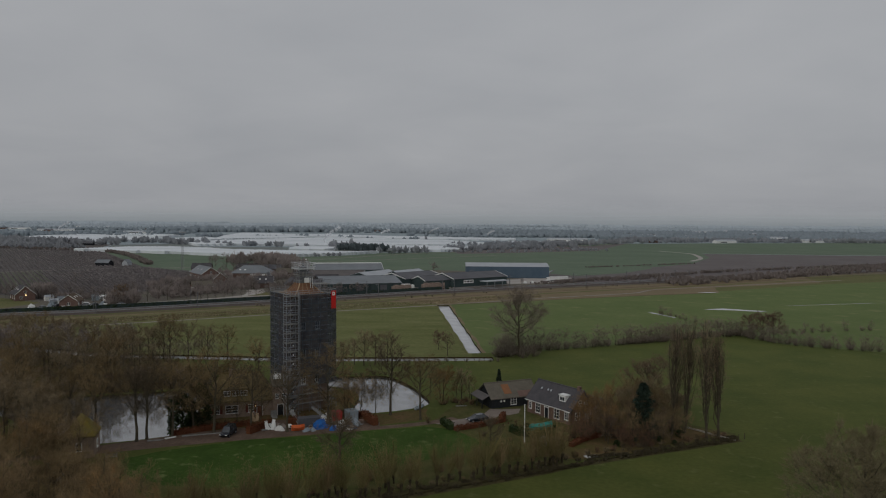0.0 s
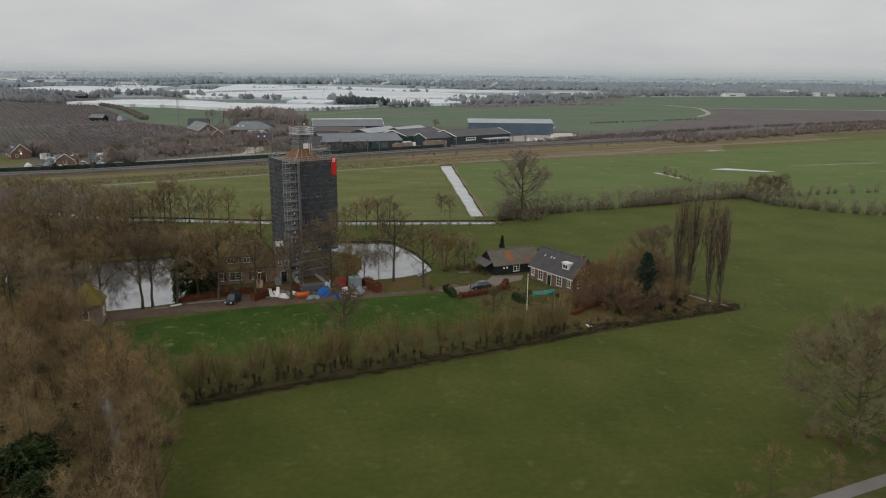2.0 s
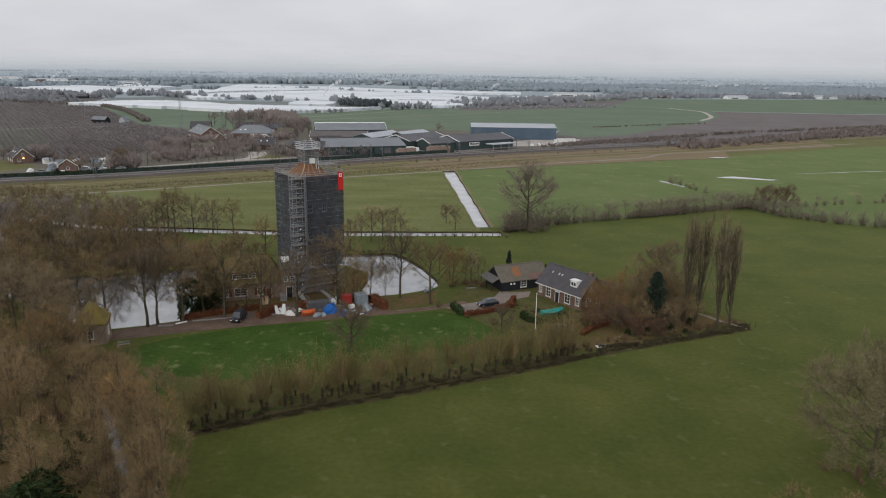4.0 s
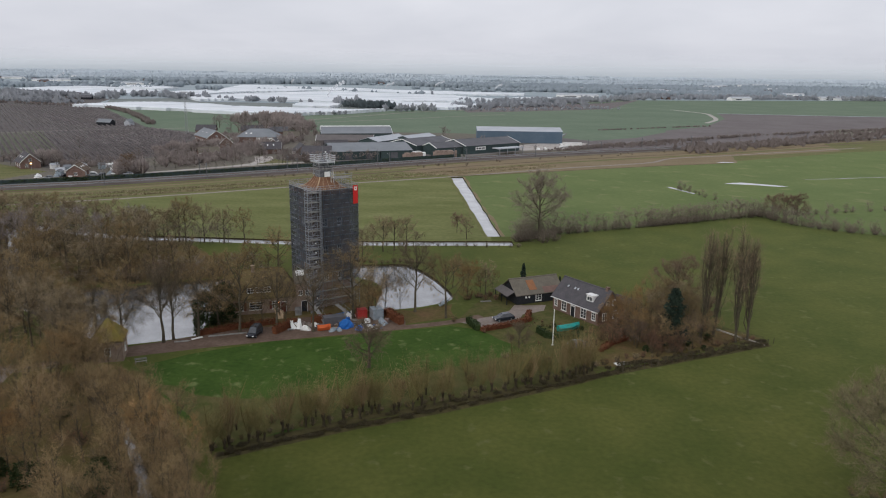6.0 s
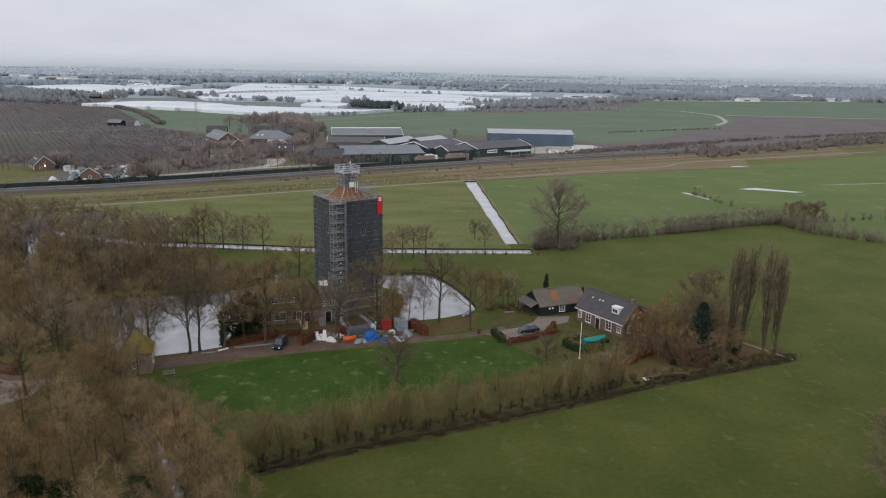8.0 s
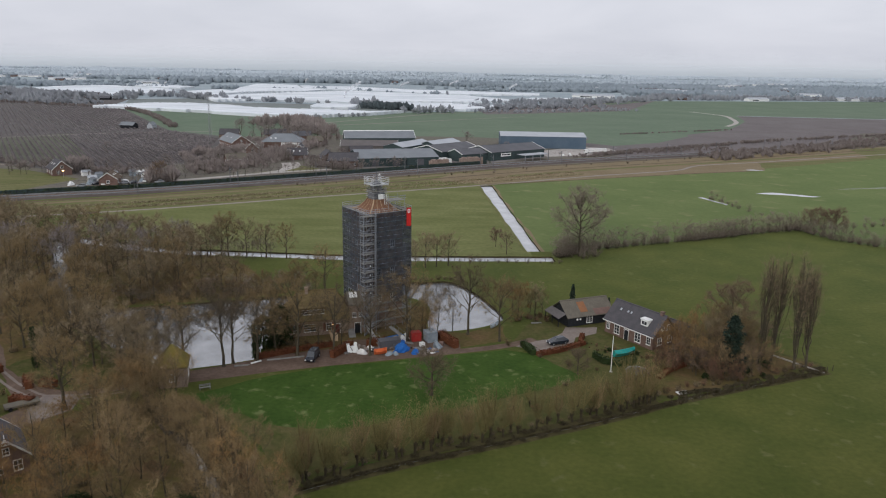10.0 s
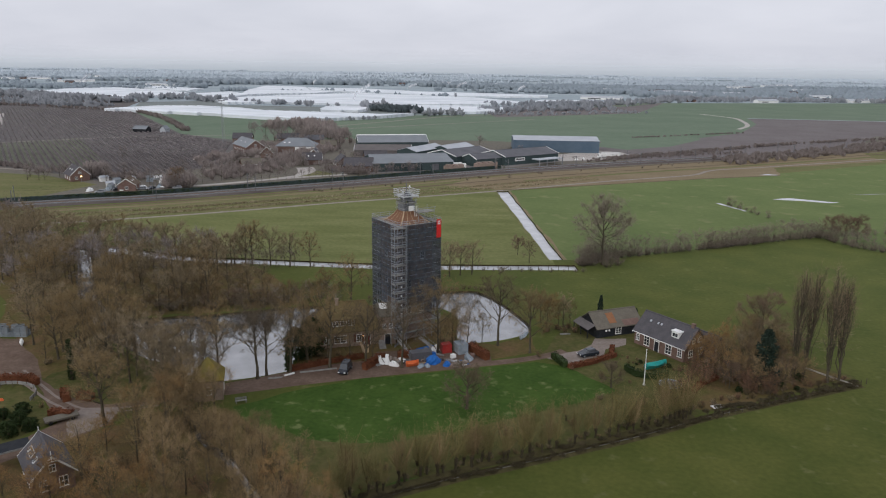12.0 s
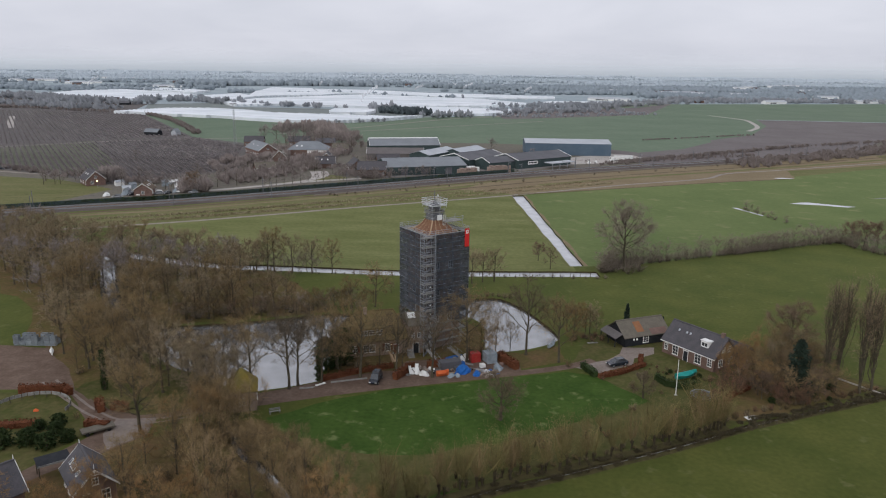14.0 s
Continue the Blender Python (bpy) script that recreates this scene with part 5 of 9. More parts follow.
for k, x, y, s in (("near1", -48.5, -63, 0.55), ("shrub_red", -46, -60.5, 0.7), ("shrub_red", -51, -65.5, 0.75), ("near1", -54.5, -67, 0.5), ("near1", -36.5, -66, 0.6), ("shrub_red", -39, -68, 0.8), ("near1", -33.5, -70, 0.65), ("shrub_red", -42, -53, 0.6), ("near1", -44.5, -50.5, 0.42), ("bush2", -47, -57, 0.9), ("near1", -30, -64, 0.7)):
    plant(k, x, y, s)
for i in range(34):
    x, y = rng.uniform(-86, -55), rng.uniform(-26, 4)
    if inside(x, y, [(-60, -25), (-55, -13), (-66, 0), (-84, 4), (-80, -1), (-70, -13), (-64, -21)]):
        plant(("near2", "bush0", "lo0", "bush1", "near0")[i % 5], x, y, rng.uniform(0.5, 0.75))
for k, x, y, s in (("wood0", -37.0, -31.0, 0.62), ("near1", -35.4, -33.4, 0.6), ("lo0", -38.6, -29.0, 0.7)):
    plant(k, x, y, s)
heap = random.Random(5)
for i in range(16):
    q = heap.uniform(0, 1)
    plant(("bush2", "bush0", "bush1")[i % 3], 33.5 + 8 * q + heap.uniform(-1, 1), 9.4 + 1.5 * q + heap.uniform(-2.2, 1.2), heap.uniform(0.35, 0.6))
plant("ivy_oak", -60.5, -21, 0.9)
plant("ivy_oak", -20.6, -15.4, 0.8)
for x, y, s in ((-17.5, -6.8, 0.95), (-20.2, -9.5, 0.8)):
    plant("yew", x, y, s)

# pollard willows on the ditch, and the rough bank under them
WILLOW_LINE = smooth_line([(-5, -59.8), (9, -52.2), (24, -45.8), (43.5, -36.9), (54, -31.8)], 24)
for i in range(42):
    x, y = WILLOW_LINE[int(i / 42 * (len(WILLOW_LINE) - 1))]
    plant(f"willow{(i * 7) % 4}", x + rng.uniform(-.5, .5), y + rng.uniform(-.5, .9), rng.uniform(0.8, 1.05))
for i in range(30):
    x, y = WILLOW_LINE[int(i / 30 * (len(WILLOW_LINE) - 1))]
    plant(("willow1", "willow3", "willow0", "willow2", "bush2")[i % 5], x + rng.uniform(-2, 1), y + rng.uniform(2.0, 8), rng.uniform(0.6, 0.85))
for i in range(46):
    x, y = WILLOW_LINE[int(i / 46 * (len(WILLOW_LINE) - 1))]
    plant(f"bush{i % 2}", x + rng.uniform(-.4, .4), y + rng.uniform(.3, 1.6), rng.uniform(0.28, 0.45))
# hedgerows of the east pastures
for line, count, big in ((((52, 66), (66, 76), (100, 90), (118, 98), (145, 109.5)), 84, 1.35), (((145, 110), (154, 91), (178, 77), (230, 58)), 44, 1.2), (((136, 172), (140, 154), (145.5, 118)), 12, 0.7), (((150, 110), (200, 122), (300, 140)), 26, 0.9)):
    pts = smooth_line(line, 20)
    for i in range(count):
        x, y = pts[int(i / count * (len(pts) - 1))]
        if i % 2 == 0:
            plant(("small0", "small1")[i // 2 % 2], x + rng.uniform(-1, 1), y + rng.uniform(-.6, .6), rng.uniform(0.42, 0.6) * big)
        plant(f"bush{i % 2}", x + rng.uniform(-1, 1), y + rng.uniform(-.6, .6), rng.uniform(0.7, 1.1) * big)
for x, y, s in ((152, 104, 0.75), (155, 101, 0.8), (149, 107, 0.7)):
    plant("mauve", x, y, s)
# the farmhouse garden
for k, x, y, s in (("conifer", 71.8, -18.6, 0.98), ("cone", 47, 14.6, 1.0), ("mauve", 78.5, -1.5, 1.05), ("wood2", 69, -13, 0.8), ("wood0", 77, -11, 0.75), ("shrub_red", 63, -14.5, 1.0), ("shrub_red", 60.5, -18.5, 0.8), ("wood1", 66, -17.5, 0.6),
                   ("grey1", 74.5, -8, 0.7), ("wood0", 80, -17.5, 0.5), ("poplar0", 79.0, -14.4, 0.98), ("poplar1", 82.0, -13.4, 0.95), ("poplar1", 84.9, -17.2, 0.98), ("poplar0", 87.7, -16.2, 0.93), ("wood1", 68, -8.5, 0.72), ("lo1", 71.5, -12, 0.75), ("wood0", 66, -12.5, 0.62), ("lo1", 76, -15, 0.6), ("lo0", 78, -6, 0.7), ("small0", 64.5, -19, 0.7), ("small0", 69.5, -22, 0.55), ("near0", 63, -11.5, 0.66), ("near1", 66, -9.5, 0.72), ("near0", 70, -15.5, 0.72), ("near2", 72.5, -6, 0.9), ("near0", 76, -4, 0.85), ("near1", 61.5, -16, 0.55), ("near2", 79, -9, 0.7), ("near0", 67, -19, 0.5), ("shrub_red", 65.5, -15.5, 0.8), ("shrub_red", 69, -18.5, 0.75), ("near1", 64, -13.5, 0.6), ("near0", 73.5, -11, 0.75), ("shrub_red", 58.5, -17, 0.6), ("near1", 60.8, -10.6, 0.5), ("shrub_red", 60.2, -12.8, 0.7), ("near1", 63, -8.6, 0.55), ("bush2", 57.5, -13, 0.6), ("bush0", 55, -10.5, 0.4), ("bush2", 52, -8.5, 0.3),
                   ("cone", 56, 16, 0.5), ("bush2", 52, -23, 1.1), ("bush2", 54.5, -22, 1.2), ("bush0", 41, -17, 0.6), ("bush2", 36, -13, 0.4), ("bush0", 30, -6.5, 0.7), ("bush2", 46, -19, 0.35), ("fruit", 42, -21, 0.6), ("bush1", 39, -26, 0.6)):
    plant(k, x, y, s)
for i in range(30):
    x, y = (52 + i * 1.3 + rng.uniform(-.5, .5), -31.2 + i * 0.5 + rng.uniform(0.2, 2.2))
    plant(f"bush{(i * 2) % 3}", x, y, rng.uniform(0.3, 0.6))
for i in range(14):
    plant(("bush0", "bush2", "shrub_green")[i % 3], 56 + rng.uniform(0, 24), -24 + rng.uniform(0, 10), rng.uniform(0.35, 0.6))
for k, x, y, s in (("shrub_red", 71, -22.5, 0.9), ("near0", 73.5, -21.5, 0.55), ("shrub_red", 67.5, -22, 0.8), ("near2", 69.5, -20.5, 0.6), ("near1", 62.2, -12.6, 0.72), ("near0", 65, -16.6, 0.8), ("small1", 75.5, -20, 0.7), ("near2", 77.5, -18.5, 0.6)):
    plant(k, x, y, s)
for i in range(14):
    plant(("small1", "mauve", "small0", "shrub_red")[i % 4], 62 + i * 1.6 + rng.uniform(-1, 1), -19.5 + i * 0.75 + rng.uniform(-2, 4), rng.uniform(0.45, 0.7))
for i in range(26):
    q = rng.uniform(0, 1)
    plant(("bush2", "bush0", "shrub_green", "bush1")[i % 4], 44.5 + 13 * q + rng.uniform(-2.5, 1), -3.5 - 9 * q + rng.uniform(-4, .5), rng.uniform(0.18, 0.36))
# bramble thicket along the willow ditch
DITCH_LINE = smooth_line([(-3, -60.5), (10, -53.6), (24, -47.6), (44, -38.6), (57.5, -31.6), (75, -24.2), (91, -17.6)], 24)
for i in range(170):
    x, y = DITCH_LINE[int(i / 170 * (len(DITCH_LINE) - 1))]
    mass("dark bramble and sedge along the willow ditch", "bramble", x + rng.uniform(-.5, .5), y + rng.choice((-0.75, -0.5, 1.0)) + rng.uniform(-.35, .35), rng.uniform(0.4, 0.75))
for i in range(64):
    x, y = DITCH_LINE[int((0.66 + 0.34 * i / 64) * (len(DITCH_LINE) - 1))]
    mass("dark bramble and sedge along the willow ditch", "sedge", x + rng.uniform(-.4, .4), y + rng.choice((-0.7, 0.8, 1.5)) + rng.uniform(-.3, .3), rng.uniform(0.4, 0.8))
for i in range(26):
    plant(("bush1", "sedge", "bush0")[i % 3], rng.uniform(9, 17), rng.uniform(-3.5, 1.5), rng.uniform(0.3, 0.55))
for i in range(16):
    plant(("bush0", "bush1")[i % 2], rng.uniform(-19, -7), rng.uniform(-9.5, -6.5), rng.uniform(0.35, 0.6))
# the round tree and young trees by the south road
plant("oak_round", 83.2, -71.6, 1.08)
for i in range(9):
    plant(f"bush{(0, 2, 1)[i % 3]}", 80 + rng.uniform(-2, 8), -71.5 + rng.uniform(-2.5, 2), rng.uniform(0.35, 0.6))
for x, y, s in ((74.6, -82.0, 0.85), (67.5, -82.6, 1.1), (84.5, -80.2, 1.0), (81.8, -76.8, 0.5), (62, -87.5, 0.8), (94, -74, 0.9)):
    plant("young", x, y, s)
# shrubs of the west garden
for k, x, y, s in (("shrub_green", -62, -35, 0.9), ("shrub_green", -64.2, -36.8, 0.8), ("shrub_green", -60.5, -38.5, 1.0), ("shrub_green", -63.5, -41.5, 1.2), ("shrub_green", -67.5, -42.5, 1.3), ("shrub_green", -60, -42.5, 1.1), ("shrub_green", -71, -44, 1.2), ("shrub_green", -57.5, -40.5, 0.9), ("bush0", -60, -32.5, 0.5)):
    plant(k, x, y, s)
# trees among the farms beyond the railway
for i, (x, y, s) in enumerate(((-146, 440, 1.0), (-138, 450, 1.1), (-128, 455, 1.2), (-118, 462, 1.15), (-108, 450, 1.1), (-98, 445, 0.9), (-90, 430, 0.8), (-80, 420, 0.8), (-72, 415, 0.7), (-150, 460, 1.0), (-120, 440, 0.9), (-86, 300, 0.7), (-80, 280, 0.7), (-74, 272, 0.7), (-92, 285, 0.75), (-100, 300, 0.6), (-70, 296, 0.6), (-120, 300, 0.6),
                                (-108, 232, 0.55), (-104, 218, 0.6), (-100, 250, 0.6), (-112, 262, 0.6), (-62, 262, 0.5), (-56, 250, 0.5), (-112, 212, 0.7), (-116, 208, 0.75), (-121, 206, 0.7), (-186, 224, 0.6), (-192, 214, 0.6), (-178, 226, 0.5), (-200, 236, 0.5), (-160, 214, 0.5), (-150, 222, 0.5), (-190, 300, 0.7), (60, 345, 0.6), (34, 380, 0.9), (92, 318, 0.3))):
    mass("bare trees among the farms beyond the railway", ("mass0", "mass2", "mass0")[i % 3], x, y, s)


for i in range(140):
    x, y = rng.uniform(-136, -44), rng.uniform(206, 312)
    if i % 2 or y < 206 + (x + 128) * 0.42 or any(math.dist((x, y), p) < 9 for p in ((-96, 214), (-81, 227), (-72, 238), (-64, 242), (-68, 250), (-70, 262), (-56, 246))):
        continue
    mass("bare trees among the farms beyond the railway", ("mass2", "mass0", "mass2")[i % 3], x, y, rng.uniform(0.36, 0.62))
for i, (x, y) in enumerate([(-122, 413), (-111, 390), (-104, 399), (-96, 392), (-90, 393), (-81, 386), (-74, 380), (-65, 367), (-62, 396), (-81, 410), (-90, 417), (-106, 423), (-123, 389), (-108, 346), (-68, 306), (-74, 280), (-92, 266), (-81, 246), (-55, 242), (-43, 243), (-37, 244), (-114, 276), (-113, 249), (-118, 301)]):
    mass("bare trees among the farms beyond the railway", ("mass2", "mass0", "mass2")[i % 3], x, y, (0.95, 1.15, 0.8)[i % 3] if i < 12 else 0.6)
plant("mauve", -119, 198, 0.8, label="round rust-brown bare tree behind the noise fence")
for i, (x, y) in enumerate(smooth_line([(-89, 216), (-66, 233), (-43, 243), (-26, 253), (-7, 263)], 7)):
    mass("bare trees among the farms beyond the railway", ("mass0", "mass2")[i % 2], x, y, 0.3 + 0.12 * (i % 3))
for i in range(18):
    mass("bare trees among the farms beyond the railway", ("mass2", "mass0")[i % 2], -205 + i * 5.0, 218 + rng.uniform(-8, 10) - max(0, i - 6) * 1.5, rng.uniform(0.4, 0.75))

def brush(g, x, y, z, high, wide, n, rng, lean=0.25, slim=1.0):
    """A far crown: thin shards that fan out from the stem into a rough dome."""
    for _ in range(n):
        a, up = rng.uniform(0, 6.28), math.sqrt(rng.uniform(0, 1))
        r = math.sqrt(max(0.0, 1 - up * up)) * wide / 2 * rng.uniform(.75, 1.1)
        tip = Vector((x + math.cos(a) * r, y + math.sin(a) * r, z + high * (lean + (1 - lean) * up) * rng.uniform(.8, 1.05)))
        foot = Vector((x + math.cos(a) * r * .25, y + math.sin(a) * r * .25, z + high * rng.uniform(0, .2)))
        mid = foot.lerp(tip, .62)
        c = rng.uniform(-.8, .8)
        u = Vector((math.cos(c), math.sin(c), rng.uniform(-.4, .4))) * wide * rng.uniform(.10, .18) * slim
        g.add([foot - u * .35, foot + u * .35, mid + u, tip + u * .3, tip - u * .35, mid - u * .9], [(0, 1, 2, 3, 4, 5)])


FAR_SPOTS = [(864, 2122), (934, 2204), (912, 2088), (1076, 2382), (1170, 2488), (490, 1640), (502, 1608), (520, 1580), (582, 1640), (527, 1560), (778, 1440), (439, 1180), (562, 1168), (-1315, 2060), (-1273, 2084), (-1258, 2094), (-1041, 1856), (-977, 1770), (-1238, 2490), (-1170, 2428), (-968, 2181), (-714, 1635), (-74, 2200), (-47, 2212), (-11, 2100), (258, 1233), (-528, 986)]
FAR_SPOTS += [(380, 1700), (440, 1720), (530, 1690), (700, 1860), (740, 1850), (860, 1700), (640, 1560), (830, 1250), (720, 1255), (760, 1235), (-1000, 1900), (-820, 2050), (-690, 2200), (-500, 2060), (-130, 2050), (40, 2020), (120, 2100), (-1120, 1980), (940, 1900)]


def open_view(x, y):
    """Clear ground before the distant buildings."""
    return any(abs(x - a) < 45 and -14 < b - y < 130 for a, b in FAR_SPOTS)


def dome(g, x, y, high, wide, rng):
    """A small soft crown of the far woods."""
    n, t = 5, rng.uniform(0, 1)
    if open_view(x, y):
        return
    vs = [(x + math.cos((k + t) * 1.2566) * wide / 2 * q * rng.uniform(.75, 1.2), y + math.sin((k + t) * 1.2566) * wide / 2 * q * rng.uniform(.75, 1.2), high * f * rng.uniform(.85, 1.1)) for q, f in ((.75, 0.0), (1.0, .5)) for k in range(n)]
    vs.append((x, y, high))
    g.add(vs, [(k, (k + 1) % n, n + (k + 1) % n, n + k) for k in range(n)] + [(n + k, n + (k + 1) % n, 2 * n) for k in range(n)])


def far_woods():
    rng = random.Random(77)
    g, far, edge, horizon, last = Geo(), Geo(), Geo(), Geo(), Geo()
    # line, width, height, gap between the trees along it
    west = [([(-764, 1111), (-680, 1050), (-605, 994), (-522, 890)], 60, 11, 6), ([(-643, 912), (-543, 848), (-435, 796)], 50, 8, 6), ([(-582, 1001), (-499, 937), (-442, 920)], 30, 11, 6), ([(-488, 1030), (-410, 1016), (-333, 967)], 40, 11, 6),
            ([(-337, 966), (-262, 923)], 8, 9, 12), ([(-240, 912), (-182, 886), (-147, 867)], 16, 10, 8), ([(-150, 616), (-110, 621), (-75, 647), (-52, 678)], 4, 5.0, 11), ([(-26, 735), (1, 721), (29, 756)], 26, 10, 5), ([(-95, 850), (-84, 835), (-70, 838)], 20, 14, 6)]
    east = [([(75, 830), (128, 846), (211, 900)], 60, 8, 6), ([(70, 760), (120, 772), (264, 842)], 40, 4, 4), ([(120, 960), (200, 985), (243, 993), (306, 1074), (394, 1153)], 60, 9, 6), ([(427, 1240), (467, 1196), (547, 1215)], 70, 11, 6), ([(61, 1009), (92, 955)], 18, 8, 6),
            ([(585, 1313), (641, 1250), (823, 1260), (1020, 1240)], 90, 10, 6), ([(340, 1600), (508, 1499), (654, 1489), (952, 1474), (1250, 1440)], 120, 13, 7), ([(430, 1390), (560, 1380), (800, 1370), (1100, 1330)], 80, 12, 7)]
    rows_far = [([(-160, 1360), (-58, 1288), (41, 1240)], 6, 8, 14), ([(-453, 1364), (-419, 1410)], 30, 10, 7), ([(-329, 1380), (-291, 1395)], 24, 8, 7), ([(-263, 1438), (-203, 1397)], 16, 9, 8), ([(-672, 1440), (-544, 1393)], 14, 7, 7), ([(-760, 1330), (-660, 1480)], 30, 9, 8),
                ([(-663, 1813), (-462, 1919), (-151, 1963)], 90, 17, 7), ([(-160, 2078), (127, 1790), (355, 1678)], 110, 15, 7), ([(355, 1720), (700, 1690), (1300, 1650)], 120, 15, 8), ([(-1100, 1500), (-900, 1430), (-780, 1400)], 60, 11, 8)]
    side = [([(121, 331), (154, 355), (199, 383), (276, 437), (385, 494), (486, 548)], 7, 2.6, 2.0), ([(192, 321), (235, 345), (295, 386), (338, 413), (435, 473)], 22, 4, 2.4), ([(206, 339), (254, 369), (357, 446), (463, 514)], 20, 3.4, 2.6), ([(-364, 732), (-291, 627), (-216, 488)], 5, 4, 3), ([(-276, 280), (-256, 269), (-228, 254), (-206, 241)], 5, 3.2, 2.2), ([(100, 317), (160, 350), (222, 378)], 10, 2.2, 2.6),
            ([(-582, 812), (-530, 800), (-402, 740)], 6, 4, 4), ([(171, 482), (290, 545)], 4, 1.6, 3)]
    for line, width, high, gap in west + east + rows_far + side:
        pts = smooth_line(line, 30)
        total = sum(math.dist(pts[i], pts[i + 1]) for i in range(len(pts) - 1))
        low = (line, width, high, gap) in side
        rows = max(1, int(width / 14))
        for r in range(rows):
            for _ in range(int(total / gap * (2.2 if low else 1.0))):
                q = rng.uniform(0, len(pts) - 1.001)
                i = int(q)
                x = pts[i][0] + (pts[i + 1][0] - pts[i][0]) * (q - i) + rng.uniform(-.5, .5) * width
                y = pts[i][1] + (pts[i + 1][1] - pts[i][1]) * (q - i) + rng.uniform(-.5, .5) * width
                h = high * rng.uniform(0.6, 1.1)
                if y > 1250:
                    dome(far, x, y, h, h * rng.uniform(0.9, 1.5), rng)
                else:
                    brush(edge if low else g, x, y, 0, h, h * rng.uniform(0.9, 1.4), 14, rng)
    # the wood behind the farms, and the thickets between their yards
    farm = Geo()
    for line, width, high, count in (([(-146, 520), (-130, 545), (-112, 520), (-96, 470), (-80, 440)], 30, 9.5, 130), ([(-122, 432), (-106, 426), (-90, 415), (-66, 400)], 22, 6.0, 60), ([(-128, 300), (-112, 330), (-112, 368)], 16, 6, 60), ([(-88, 300), (-80, 330), (-70, 366)], 14, 6, 50),
                                     ([(-112, 226), (-102, 246), (-92, 268), (-84, 290)], 16, 4.5, 80), ([(-52, 262), (-42, 250), (-30, 252)], 8, 4, 40), ([(-208, 240), (-186, 236), (-160, 226), (-146, 220)], 8, 3.6, 60), ([(-172, 226), (-176, 236)], 10, 8, 16), ([(-112, 200), (-118, 198), (-123, 196)], 5, 7.5, 34)):
        pts = smooth_line(line, 12)
        for _ in range(count):
            q = rng.uniform(0, len(pts) - 1.001)
            i = int(q)
            h = high * rng.uniform(.55, 1.1)
            brush(farm, pts[i][0] + (pts[i + 1][0] - pts[i][0]) * (q - i) + rng.uniform(-.5, .5) * width, pts[i][1] + (pts[i + 1][1] - pts[i][1]) * (q - i) + rng.uniform(-.5, .5) * width, 0, h, h * rng.uniform(.9, 1.4), 40, rng, lean=.2, slim=.32)
    for _ in range(520):
        x, y = rng.uniform(-150, -46), rng.uniform(212, 336)
        if not inside(x, y, [(-108, 216), (-92, 232), (-82, 250), (-60, 262), (-48, 250), (-46, 290), (-72, 300), (-84, 332), (-118, 334), (-146, 300)]) or any(math.dist((x, y), q) < 7 for q in ((-72, 250), (-68, 258), (-70, 266), (-58, 252), (-64, 246))):
            continue
        h = rng.uniform(1.6, 4.2)
        brush(farm, x, y, 0, h, h * rng.uniform(1.1, 1.8), 26, rng, lean=.2, slim=.30)
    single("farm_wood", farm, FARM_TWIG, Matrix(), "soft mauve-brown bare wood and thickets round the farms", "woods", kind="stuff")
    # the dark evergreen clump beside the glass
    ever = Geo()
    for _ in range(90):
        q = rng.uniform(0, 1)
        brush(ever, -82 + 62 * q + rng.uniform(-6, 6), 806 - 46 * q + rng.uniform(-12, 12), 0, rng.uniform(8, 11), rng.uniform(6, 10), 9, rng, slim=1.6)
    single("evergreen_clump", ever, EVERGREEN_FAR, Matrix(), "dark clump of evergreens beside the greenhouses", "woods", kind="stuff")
    # belts after belts to the horizon
    for k in range(250):
        y0 = 1480 + 3100 * (k / 250) ** 1.1
        xc, half = rng.uniform(-0.75, 0.75) * (y0 + 200), rng.uniform(40, 330) * (1 if y0 < 2400 else 1.4)
        if y0 < 1900 and -700 < xc < 150:
            continue
        slope = rng.uniform(-0.2, 0.2)
        width = rng.uniform(10, 60)
        # farther belts take a colour with more haze painted in
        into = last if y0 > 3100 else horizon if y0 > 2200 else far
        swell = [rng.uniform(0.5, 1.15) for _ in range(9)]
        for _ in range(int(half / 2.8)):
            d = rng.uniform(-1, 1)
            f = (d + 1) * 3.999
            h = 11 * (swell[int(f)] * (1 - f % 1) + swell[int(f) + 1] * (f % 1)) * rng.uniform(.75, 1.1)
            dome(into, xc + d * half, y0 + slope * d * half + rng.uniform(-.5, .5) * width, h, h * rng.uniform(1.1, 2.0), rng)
    single("far_woods", far, FAR_TWIG, Matrix(), "belts of bare winter woods across the polder, paled with painted haze", "woods", kind="stuff", smooth=True)
    single("horizon_woods", horizon, HORIZON_TWIG, Matrix(), "belts of woods towards the horizon, paled with painted haze", "woods", kind="stuff", smooth=True)
    single("horizon_woods", last, LAST_TWIG, Matrix(), "last belts of woods at the horizon, palest with painted haze", "woods", kind="stuff", smooth=True)
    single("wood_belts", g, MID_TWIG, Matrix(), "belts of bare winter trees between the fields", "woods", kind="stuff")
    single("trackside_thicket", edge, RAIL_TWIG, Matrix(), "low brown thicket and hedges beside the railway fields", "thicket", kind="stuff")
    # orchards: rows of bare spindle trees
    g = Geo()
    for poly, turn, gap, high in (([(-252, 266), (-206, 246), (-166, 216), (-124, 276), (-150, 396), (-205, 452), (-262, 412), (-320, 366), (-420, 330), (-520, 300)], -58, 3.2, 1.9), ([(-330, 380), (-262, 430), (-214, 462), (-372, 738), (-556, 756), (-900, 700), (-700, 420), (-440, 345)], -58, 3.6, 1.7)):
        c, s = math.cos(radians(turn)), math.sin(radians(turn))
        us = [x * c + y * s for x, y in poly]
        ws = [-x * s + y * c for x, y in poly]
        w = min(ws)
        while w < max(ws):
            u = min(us)
